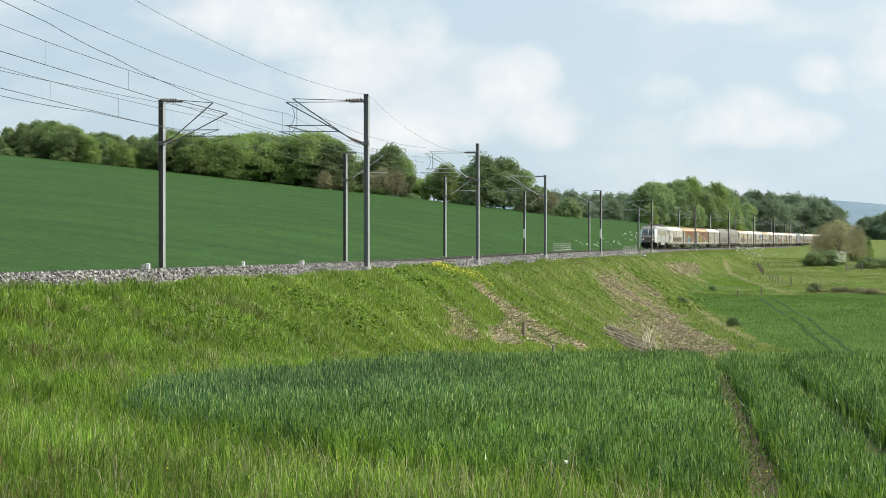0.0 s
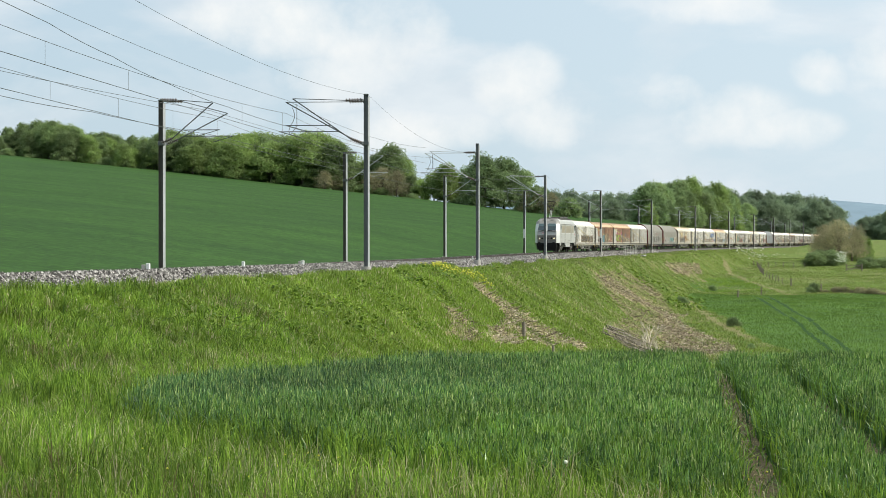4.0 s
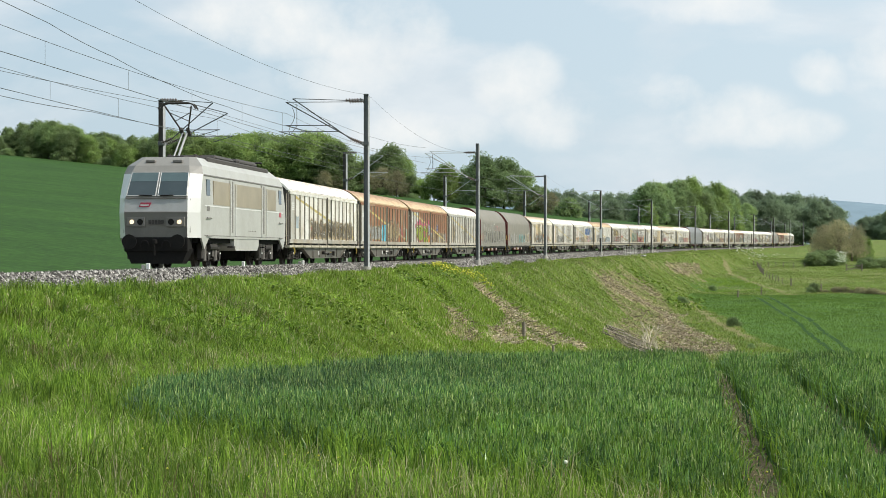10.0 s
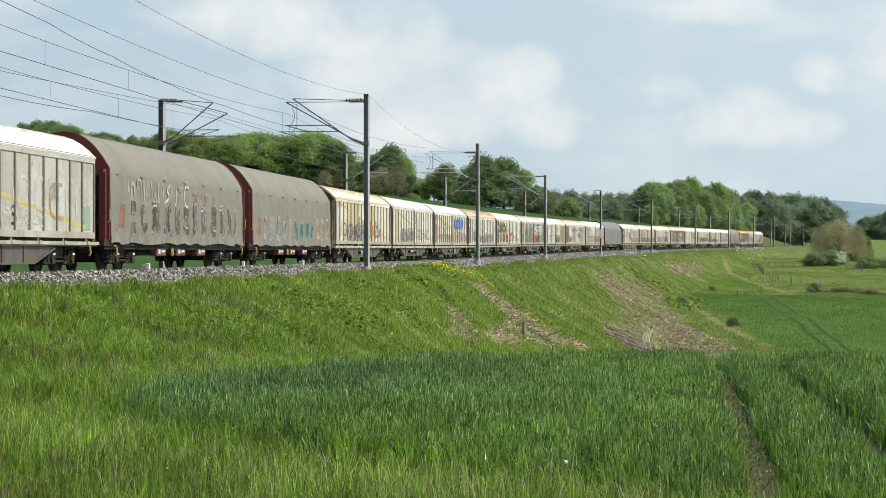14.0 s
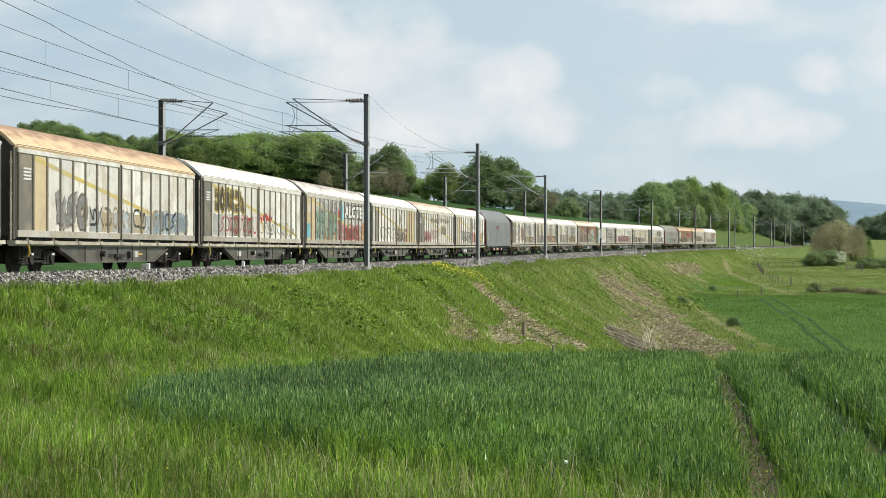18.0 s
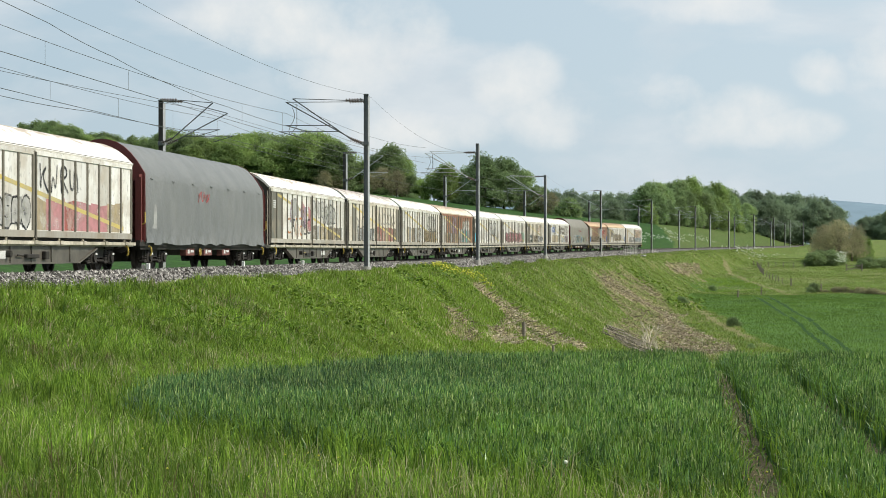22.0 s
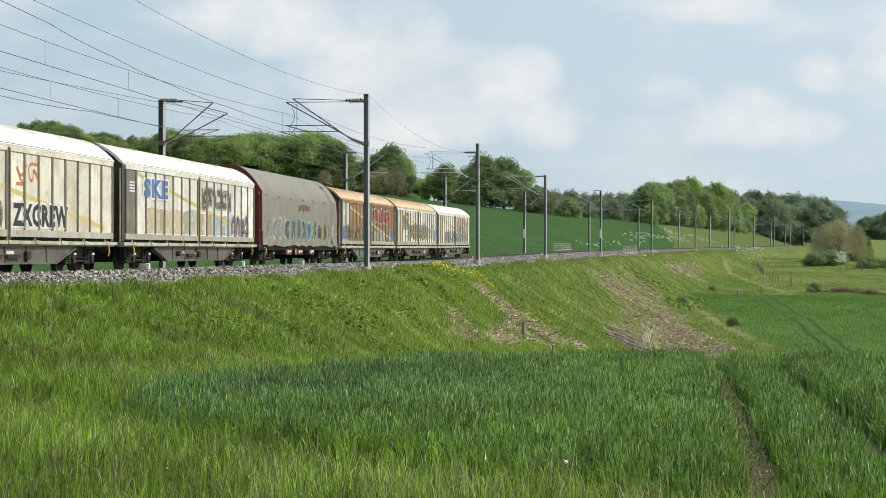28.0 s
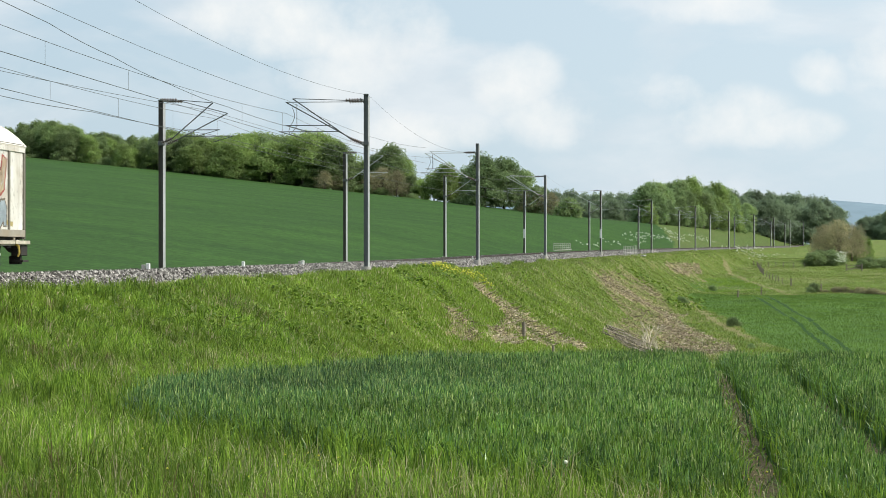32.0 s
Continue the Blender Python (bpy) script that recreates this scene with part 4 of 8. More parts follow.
def valve_bm():
    """Brake valve box and handles on the sill."""
    bm = box(B(), -0.5, 0.5, 0.0, 0.1, -0.06, 0.04, 0.01)
    box(bm, -1.3, -1.0, 0.0, 0.12, -0.1, 0.12, 0.02)
    tube(bm, (0.7, 0.06, 0.0), (1.2, 0.06, 0.02), 0.02, 6)
    return tube(bm, (1.9, 0.0, 0.05), (1.9, 0.14, 0.05), 0.09, 10)


def sole_bm():
    bm = box(B(), -BODY - 0.25, BODY + 0.25, -0.05, 0.05, FLOOR - 0.17, FLOOR - 0.07)
    box(bm, -BODY - 0.25, BODY + 0.25, -0.09, 0.14, FLOOR - 0.13, FLOOR - 0.035)
    for i in range(9):
        x = -8.8 + i * 2.2
        box(bm, x - 0.12, x + 0.12, 0.05, 0.17, FLOOR - 0.12, FLOOR - 0.02)
        box(bm, x - 0.025, x + 0.025, 0.06, 0.1, FLOOR - 0.04, FLOOR + 0.04)
    return bm


def pipe_bm():
    """The upright pipe at a wagon's corner, with its clips."""
    bm = tube(B(), (0, 0, 0.9), (0, 0, 3.2), 0.022, 6)
    for z in (1.3, 2.1, 2.9):
        box(bm, -0.05, 0.02, -0.035, 0.035, z, z + 0.05)
    return bm


def grip_bm():
    """A bent grab handle at the end of the sill."""
    P = [Vector((0.0, 0.02, 0.8)), Vector((0.0, 0.1, 0.78)), Vector((0.0, 0.12, 0.6)), Vector((0.0, 0.08, 0.5))]
    bm = B()
    for p, q in zip(P, P[1:]):
        tube(bm, p, q, 0.028, 6)
    return bm


def post_bm():
    """A channel-shaped corner post of the end wall."""
    bm = box(B(), -0.16, 0.0, -0.06, 0.0, FLOOR, EAVES)
    return box(bm, -0.16, -0.13, -0.2, 0.0, FLOOR, EAVES)


RIBS = 8
DOOR = BODY - 0.06


def door_bm():
    """One sliding wall panel, from x = 0 to DOOR, its outer face at y = 0."""
    bm = box(B(), 0.05, DOOR, -0.05, 0.0, FLOOR + 0.06, EAVES - 0.05)
    return bm


def rib_bm():
    return box(B(), -0.05, 0.05, 0.0, 0.06, FLOOR + 0.24, EAVES - 0.17, 0.012)


def blob(rng, cx, cz, w, h, n=11, rough=0.28):
    pts = []
    for i in range(n):
        a = 2 * math.pi * i / n
        k = 1 + rng.uniform(-rough, rough)
        c, s = math.cos(a), math.sin(a)
        pts.append((cx + w * 0.5 * k * math.copysign(abs(c) ** 0.6, c), cz + h * 0.5 * k * math.copysign(abs(s) ** 0.6, s)))
    return rounded(pts, True, 1)


def rounded(pts, loop=False, times=2):
    """Corners cut twice, so that a bent line flows."""
    for _ in range(times):
        out = [] if loop else [pts[0]]
        for a, b in zip(pts, pts[1:] + (pts[:1] if loop else [])):
            out += [(a[0] * 0.75 + b[0] * 0.25, a[1] * 0.75 + b[1] * 0.25), (a[0] * 0.25 + b[0] * 0.75, a[1] * 0.25 + b[1] * 0.75)]
        pts = out if loop else out + [pts[-1]]
    return pts


def flat(bm, pts, y, mi):
    f = bm.faces.new([bm.verts.new((x, y, z)) for x, z in pts])
    f.material_index = mi


def stroke(bm, pts, w, y, mi):
    for (xa, za), (xb, zb) in zip(pts, pts[1:]):
        dx, dz = xb - xa, zb - za
        l = math.hypot(dx, dz) or 1
        nx, nz = -dz / l * w / 2, dx / l * w / 2
        ex, ez = dx / l * w / 3, dz / l * w / 3
        flat(bm, [(xa + nx - ex, za + nz - ez), (xa - nx - ex, za - nz - ez), (xb - nx + ex, zb - nz + ez), (xb + nx + ex, zb + nz + ez)], y, mi)


# bent lines in a unit square, the skeletons of unreadable letters
GLYPHS = [[(-0.4, -0.5), (-0.4, 0.4), (0, 0.5), (0.4, 0.35), (0.4, -0.5)], [(0.4, 0.4), (0, 0.5), (-0.4, 0.3), (-0.4, -0.3), (0, -0.5), (0.4, -0.35)], [(-0.4, 0.5), (-0.35, -0.4), (0.05, -0.5), (0.4, -0.3), (0.35, 0.5)],
          [(-0.4, -0.5), (-0.1, 0.5), (0.15, -0.2), (0.4, 0.5)], [(0.4, 0.45), (-0.3, 0.45), (-0.35, 0.0), (0.35, -0.05), (0.3, -0.5), (-0.4, -0.45)], [(0.0, 0.5), (-0.42, 0.2), (-0.4, -0.35), (0.05, -0.5), (0.42, -0.2), (0.4, 0.3), (-0.05, 0.5)],
          [(-0.4, 0.5), (-0.4, -0.5), (-0.35, 0.05), (0.4, 0.5), (-0.2, 0.05), (0.4, -0.5)], [(-0.4, -0.5), (-0.4, 0.5), (0.3, 0.45), (0.3, 0.1), (-0.3, 0.0), (0.4, -0.5)]]


def glyph(rng):
    """One of the bent lines, mirrored or laid on its side, so that it spells nothing."""
    fx, fz, lie = rng.choice((-1, 1)), rng.choice((-1, 1)), rng.random() < 0.5
    return [((z if lie else x) * fx, (x if lie else z) * fz) for x, z in rng.choice(GLYPHS)]


def worn(m):
    """Old spray that has flaked and faded, so that the wall shows through in patches."""
    t = m.node_tree
    out = t.nodes["Material Output"]
    was = out.inputs[0].links[0].from_socket
    co, nz, mr = t.nodes.new("ShaderNodeTexCoord"), t.nodes.new("ShaderNodeTexNoise"), t.nodes.new("ShaderNodeMapRange")
    nz.inputs["Scale"].default_value, nz.inputs["Detail"].default_value = 1.6, 7
    t.links.new(co.outputs["Object"], nz.inputs["Vector"])
    for n, v in zip(("From Min", "From Max", "To Min", "To Max"), (0.38, 0.7, 0.05, 0.75)):
        mr.inputs[n].default_value = v
    t.links.new(nz.outputs[0], mr.inputs[0])
    tr, mx = t.nodes.new("ShaderNodeBsdfTransparent"), t.nodes.new("ShaderNodeMixShader")
    t.links.new(mr.outputs[0], mx.inputs[0])
    t.links.new(was, mx.inputs[1])
    t.links.new(tr.outputs[0], mx.inputs[2])
    t.links.new(mx.outputs[0], out.inputs[0])


FRESH = {n: material("fresh_spray_" + n, c, 0.6, second=[v * 0.8 for v in c], scale=2, grain=0.12, spec=0.3) for n, c in dict(
    white=(0.72, 0.71, 0.67), black=(0.04, 0.04, 0.045), blue=(0.09, 0.17, 0.42), silver=(0.5, 0.5, 0.47), umber=(0.26, 0.22, 0.17)).items()}
for m in SPRAY.values():
    worn(m)


def word(text, x0, x1, z0, z1, y, parent, colours, label):
    """Block letters sprayed from x0 down to x1 (the way they read from outside), filling over an edge of another colour."""
    for k, grow in ((0, 0.13), (1, 0.05)):
        cu = bpy.data.curves.new("letters", "FONT")
        cu.body, cu.size, cu.offset, cu.resolution_u, cu.space_character = text, 1.0, grow, 2, 1.12
        tmp = bpy.data.objects.new("letters", cu)
        me = bpy.data.meshes.new_from_object(tmp)
        bpy.data.objects.remove(tmp)
        co = np.zeros(len(me.vertices) * 3)
        me.vertices.foreach_get("co", co)
        co = co.reshape(-1, 3)
        if not k:
            lo, hi = co.min(0), co.max(0)
        f = (co - lo) / np.maximum(hi - lo, 1e-6)
        out = np.stack([x0 + (x1 - x0) * f[:, 0], np.full(len(f), y + 0.004 * k), z0 + (z1 - z0) * f[:, 1]], 1)
        me.vertices.foreach_set("co", out.ravel())
        me.materials.append(FRESH[colours[k]])
        ob = new("lettering", me)
        ob.parent = parent
        ob["label"] = label


def graffiti(parent, seed, pieces, y=HALF + 0.026):
    """pieces: kind, x0, x1, z0, z1, colours. Bodies are filled letters with an edge, tags are thin bent lines, haze is patches."""
    rng = random.Random(seed)
    for kind, x0, x1, z0, z1, cols in pieces:
        if kind.startswith("word "):
            word(kind[5:], x0, x1, z0, z1, y + 0.008, parent, cols, "block letters sprayed in " + " and ".join(cols))
            continue
        z0, z1 = z0 - 0.22, z1 - 0.17
        bm = B()
        n = max(2, int(abs(x1 - x0) / ((z1 - z0) * 0.98)))
        for i in range(n):
            cx = x0 + (x1 - x0) * (i + 0.5) / n
            w, h = abs(x1 - x0) / n, z1 - z0
            cz = (z0 + z1) / 2 + rng.uniform(-0.05, 0.05) * h
            if kind == "body":
                # a fat bent letter: outline under its filling, then a thin highlight
                pts = rounded([(cx + gx * w * 0.78, cz + gz * h * 0.8) for gx, gz in glyph(rng)], False, 1)
                fat = min(w * 0.42, h * 0.32)
                if rng.random() < 0.75:
                    more = rounded([(cx + gx * w * 0.7, cz + gz * h * 0.7) for gx, gz in glyph(rng)], False, 1)
                    stroke(bm, more, fat * 0.9, y - 0.001, 0)
                    stroke(bm, more, fat * 0.55, y + 0.0018, 1)
                stroke(bm, pts, fat * 1.25 + 0.06, y + 0.0008 * (i % 2), 0)
                stroke(bm, pts, fat, y + 0.003 + 0.0005 * (i % 2), 1)
                if len(cols) > 2:
                    stroke(bm, [(x - fat * 0.15, z + fat * 0.2) for x, z in pts[1:len(pts) // 2]], 0.05, y + 0.006, 2)
            elif kind == "fill":
                flat(bm, [(cx - w / 2, z0), (cx + w / 2, z0), (cx + w / 2, z1 + rng.uniform(-0.1, 0.1) * h), (cx - w / 2, z1 + rng.uniform(-0.1, 0.1) * h)], y - 0.005, rng.randrange(len(cols)))
            elif kind == "tag":
                stroke(bm, rounded([(cx + gx * w * 0.85 + gz * 0.1 * w, cz + gz * h * 0.85) for gx, gz in glyph(rng)], False, 2), 0.05 + 0.035 * h, y + 0.004 + 0.0005 * (i % 2), rng.randrange(len(cols)))
            else:
                for _ in range(2):
                    flat(bm, blob(rng, cx + rng.uniform(-0.4, 0.4) * w, cz + rng.uniform(-0.25, 0.25) * h, w * rng.uniform(0.5, 0.9), h * rng.uniform(0.4, 0.8), 9, 0.45), y - 0.004 + 0.001 * _, rng.randrange(len(cols)))
        part("graffiti", bm, [SPRAY[c] for c in cols], parent, "sprayed " + " and ".join(c.rstrip("2") for c in cols) + " graffiti")["kind"] = "stuff"


def sliding_wagon(label, side_mat, roof_mat, seed, pieces=(), plates=(), second=None, stripe=True):
    # plates: single panels of another paint, counted from the wagon's front
    special = {}
    for first, last, mat in plates:
        for n in range(first, last + 1):
            special[(0, RIBS - 1 - n) if n < RIBS else (1, 2 * RIBS - 1 - n)] = mat
    w = thing("sliding_wall_wagon", label, "freight wagon", "wagons of the train")
    mats = (side_mat, second or side_mat)
    shared(("roof", roof_mat.name), "roof", roof_bm, roof_mat, w, smoothed=False)
    for d in (1, -1):
        shared(("end",), "end_wall", end_bm, M_END, w, pose(d * (BODY - 0.05), 0, 0, 0, 0, 0 if d > 0 else 180))
    shared(("floor",), "floor_frame", lambda: box(box(B(), -BODY, BODY, -1.2, 1.2, FLOOR - 0.02, FLOOR + 0.1), -5.9, 5.9, -0.5, 0.5, 0.5, FLOOR - 0.02), M_BOGIE, w)
    for s in (1, -1):
        turn = 0 if s > 0 else 180
        for k, (m, x) in enumerate(zip(mats if s > 0 else mats[::-1], (0.0, -DOOR - 0.05))):
            door = shared(("door",), "sliding_door", door_bm, M_RIB, w, pose(x if s > 0 else -x, s * HALF, 0, 0, 0, turn) if s > 0 else pose(-x, -HALF, 0, 0, 0, 180))
            shared(("rail", m.name), "top_rail", lambda: box(B(), 0.05, DOOR, 0.0, 0.045, EAVES - 0.17, EAVES - 0.05), m, door)
            shared(("rail", 1), "bottom_rail", lambda: box(B(), 0.05, DOOR, 0.0, 0.045, FLOOR + 0.06, FLOOR + 0.24), P_RAIL, door)
            bay = (DOOR - 0.2) / RIBS
            for i in range(RIBS):
                c = m if s < 0 else special.get((0 if x == 0.0 else 1, i), m)
                shared(("panel", c.name), "panel", lambda: box(B(), 0.0, bay - 0.02, 0.0, 0.018, FLOOR + 0.24, EAVES - 0.17), c, door, pose(0.13 + bay * i, 0, 0))
            for i in range(RIBS + 1):
                shared(("rib",), "rib", rib_bm, M_RIB, door, pose(0.12 + (DOOR - 0.2) * i / RIBS, 0, 0))
        # recessed strip, coloured dark for the gap and shade under the eave
        shared(("gutter",), "gutter", lambda: box(B(), -BODY, BODY, -0.06, 0.008, EAVES - 0.05, EAVES + 0.04), M_END, w, pose(0, s * HALF, 0, 0, 0, turn))
        shared(("sole",), "sole_bar", sole_bm, M_SOLE, w, pose(0, s * (HALF - 0.06), 0, 0, 0, turn))
        shared(("truss",), "truss_sill", truss_bm, M_TRUSS, w, pose(0, s * 1.3, 0, 0, 0, turn))
        shared(("valve",), "brake_valve", valve_bm, M_BOGIE, w, pose(random.Random(seed).uniform(-2, 2), s * 1.33, 0.52, 0, 0, turn))
        for k in range(2):
            tag = random.Random(seed * 5 + k)
            c = tag.choice((P_WHITE, M_LABEL, M_YELLOW, P_GREY))
            wide = tag.uniform(0.15, 0.5)
            shared(("tag", c.name, round(wide, 1)), "sill_plate", lambda: box(B(), -wide, wide, 0, 0.012, -0.1 if c != M_YELLOW else -0.03, 0.1 if c != M_YELLOW else 0.03), c, w, pose(tag.uniform(-3.8, 3.8), s * 1.33, 0.55, 0, 0, turn))
    for x in (7.1, -7.1):
        add_bogie(w, x)
    add_buffers(w, BODY + 0.03)
    for x, mt in ((BODY - 0.75, M_YELLOW), (-BODY + 0.75, M_YELLOW)):
        shared(("grab",), "grab_handle", grip_bm, mt, w, pose(x, HALF, 0))
    shared(("brakegear",), "brake_tank", lambda: tube(B(), (-1.2, 0.3, 0.62), (0.4, 0.3, 0.62), 0.2, 12), M_BOGIE, w)
    shared(("battery",), "brake_rigging", lambda: box(B(), 1.0, 1.9, -0.3, 0.9, 0.3, 0.7, 0.03), M_BOGIE, w)
    shared(("battery",), "brake_rigging", None, M_BOGIE, w, pose(-3.6, 0, 0))
    for s in (1, -1):
        shared(("lock",), "locking_bar", lambda: tube(box(B(), -0.09, 0.09, 0.0, 0.03, FLOOR + 0.1, EAVES - 0.08), (0.0, 0.06, FLOOR), (0.0, 0.06, EAVES - 0.1), 0.022), M_RIB, w, pose(-0.025, s * (HALF + 0.02), 0, 0, 0, 0 if s > 0 else 180))
        for d in (1, -1):
            shared(("pipe",), "corner_pipe", pipe_bm, M_SOLE, w, pose(d * (BODY + 0.17), s * 1.3, 0, 0, 0, 0 if d > 0 else 180))
            # corner posts are coloured dark for the shade between wagons
            shared(("corner",), "corner_post", post_bm, M_END, w, pose(d * (BODY + 0.15), s * (HALF - 0.01), 0, 0, 0, 0) if s > 0 and d > 0 else Matrix.Diagonal((d, s, 1, 1)) @ pose(BODY + 0.15, HALF - 0.01, 0))
    lab = B()
    for i in range(4):
        box(lab, BODY - 1.15, BODY - 0.55, HALF, HALF + 0.03, 2.5 + i * 0.09, 2.55 + i * 0.09)
    part("marking", lab, M_LABEL, w, "white bars of small lettering")
    if stripe:
        bm = B()
        stroke(bm, [(BODY - 1.4, EAVES - 0.26), (-BODY + 1.0, FLOOR + 0.38)], 0.12, HALF + 0.0215, 0)
        part("stripe", bm, M_STRIPE, w, "faded yellow diagonal stripe")
    graffiti(w, seed, pieces)
    return w


def ring_bm(r, thick):
    """A spoked hand wheel, upright, facing y."""
    bm = B()
    P = [Vector((r * math.cos(a), 0, r * math.sin(a))) for a in np.linspace(0, 2 * math.pi, 13)]
    for p, q in zip(P, P[1:]):
        tube(bm, p, q, thick, 5)
    for p in P[:12:4]:
        tube(bm, (0, 0, 0), p, thick * 0.7, 5)
    return bm


def end_frame_bm():
    """Posts and bars that stand before the end wall of a tarpaulin wagon."""
    bm = B()
    for y in (-HALF + 0.08, HALF - 0.08):
        box(bm, 0.0, 0.34, y - 0.03, y + 0.03, FLOOR, 3.1)
        box(bm, 0.3, 0.36, y - 0.1, y + 0.1, FLOOR, 3.0)
    for z in (1.5, 2.2, 2.9):
        box(bm, 0.06, 0.3, -HALF + 0.1, HALF - 0.1, z, z + 0.06)
    for y in (-0.45, 0.45):
        box(bm, 0.06, 0.2, y - 0.04, y + 0.04, FLOOR, 3.5)
    return bm


def tarp_wagon(label, tarp, end_mat, seed, pieces=()):
    w = thing("tarpaulin_wagon", label, "freight wagon", "wagons of the train")
    L = BODY - 0.35

    def cover():
        bm, rng, rings = B(), random.Random(5), []
        n = 150
        low = [(0.05, 0.88), (0.04, 1.05), (0.03, 1.22), (0.03, 1.4), (0.03, 1.62), (0.03, 1.9), (0.03, 2.3), (0.02, 2.65), (0.01, 2.9)]
        for i in range(n + 1):
            x = -L + 2 * L * i / n
            ring = []
            prof = [(HALF + y, z) for y, z in low] + [(-y, z) for y, z in arc(HALF - 0.0, 3.1, 4.2, 14, 2.5)] + [(-HALF - y, z) for y, z in reversed(low)]
            for y, z in prof:
                # upright folds hung between the hoops, and creases that crumple towards the hem
                ph = x * 4.6 + 0.9 * math.sin(x * 0.9) + 0.35 * math.sin(z * 2.1 + x)
                fold = -0.055 * abs(math.sin(ph / 2)) ** 1.5 * max(0.25, min(1, (3.3 - z) / 1.0))
                hem = max(0, min(1, (1.75 - z) / 0.8))
                crease = 0.032 * hem * (math.sin(x * 6.1 + z * 8 + 1.5 * math.sin(x * 1.7)) + 0.7 * math.sin(x * 11.3 - z * 14))
                d = math.copysign(fold + crease + rng.uniform(-0.002, 0.002), y) if abs(y) > HALF - 0.25 else 0
                sag = 0.018 * math.sin(ph) if z > 3 else 0.035 * hem * hem * math.sin(x * 2.3 + 2 * math.sin(x * 0.7))
                ring.append(Vector((x, y + d, z + sag)))
            rings.append(ring)
        return loft(bm, rings, closed=False, caps=False)
    def flaps():
        bm = B()
        for i in range(7):
            x = -L + 0.8 + i * (2 * L - 1.6) / 6
            tube(bm, (x - 0.2, HALF + 0.02, 3.01), (x, HALF + 0.05, 2.97), 0.014, 5)
            tube(bm, (x, HALF + 0.05, 2.97), (x + 0.2, HALF + 0.02, 3.01), 0.014, 5)
        return bm
    shared(("flaps", tarp.name), "strap_flaps", flaps, tarp, w)["kind"] = "stuff"
    shared(("bwheel",), "brake_wheel", lambda: ring_bm(0.13, 0.02), M_YELLOW, w, pose(1.6, 1.36, 0.62))
    shared(("cover", tarp.name), "tarpaulin", cover, tarp, w, smoothed=True)
    for d in (1, -1):
        shared(("tend", end_mat.name), "end_wall", lambda: end_bm(HALF + 0.06, 3.15, 4.3), end_mat, w, pose(d * (L + 0.1), 0, 0, 0, 0, 0 if d > 0 else 180))
        shared(("tpost", end_mat.name), "end_frame", end_frame_bm, end_mat, w, pose(d * (L + 0.14), 0, 0, 0, 0, 0 if d > 0 else 180), "red-brown end frame with posts and bars")
        for s in (1, -1):
            shared(("tgrip",), "end_handle", lambda: tube(tube(B(), (0, 0, 1.5), (0, 0.09, 1.55), 0.022, 6), (0, 0.09, 1.55), (0, 0.09, 1.9), 0.022, 6), M_YELLOW, w, pose(d * (L + 0.3), s * (HALF + 0.0), 0, 0, 0, 0 if s > 0 else 180))
    shared(("floor",), "floor_frame", lambda: box(B(), -BODY, BODY, -1.2, 1.2, FLOOR - 0.02, FLOOR + 0.1), M_BOGIE, w)
    for s in (1, -1):
        shared(("tsole",), "sole_bar", lambda: box(box(B(), -BODY - 0.25, BODY + 0.25, -0.06, 0.06, 0.8, 0.99), -BODY, BODY, -0.2, 0.0, 0.7, 0.8), M_BOGIE, w, pose(0, s * (HALF - 0.06), 0, 0, 0, 0 if s > 0 else 180))
        for x in (2.9, 0.2, -2.8):
            shared(("chest",), "tool_chest", lambda: box(B(), -0.6, 0.6, -0.12, 0.12, 0.48, 0.78, 0.02), M_REDBOX, w, pose(x, s * 1.2, 0))
            shared(("notice",), "notice_plate", lambda: box(box(B(), -0.42, 0.02, 0, 0.012, 0.6, 0.68), 0.18, 0.44, 0, 0.012, 0.56, 0.7), M_LABEL, w, pose(x, s * 1.32, 0, 0, 0, 0 if s > 0 else 180), "pale notice plates on the chest")
    for x in (7.1, -7.1):
        add_bogie(w, x)
    add_buffers(w, BODY + 0.03)
    for x in (BODY - 0.75, -BODY + 0.75):
        shared(("grab",), "grab_handle", grip_bm, M_YELLOW, w, pose(x, HALF, 0))
    graffiti(w, seed, pieces, HALF + 0.065)
    return w


A_GREY = "grimy white sliding-wall freight wagon with rusty streaks and graffiti"
A_RUST = "rust-brown sliding-wall freight wagon with graffiti and a yellow stripe"
A_CREAM = "cream and rust stained sliding-wall freight wagon with graffiti"
A_TARPB = "brown tarpaulin freight wagon with red-brown end walls and graffiti"
A_TARPG = "grey tarpaulin freight wagon with rippled cover and dark ends"
D2 = [(0, 1, P_DARK)]
D1 = [(0, 0, P_DARK)]
G2 = [(0, 1, P_GREY)]
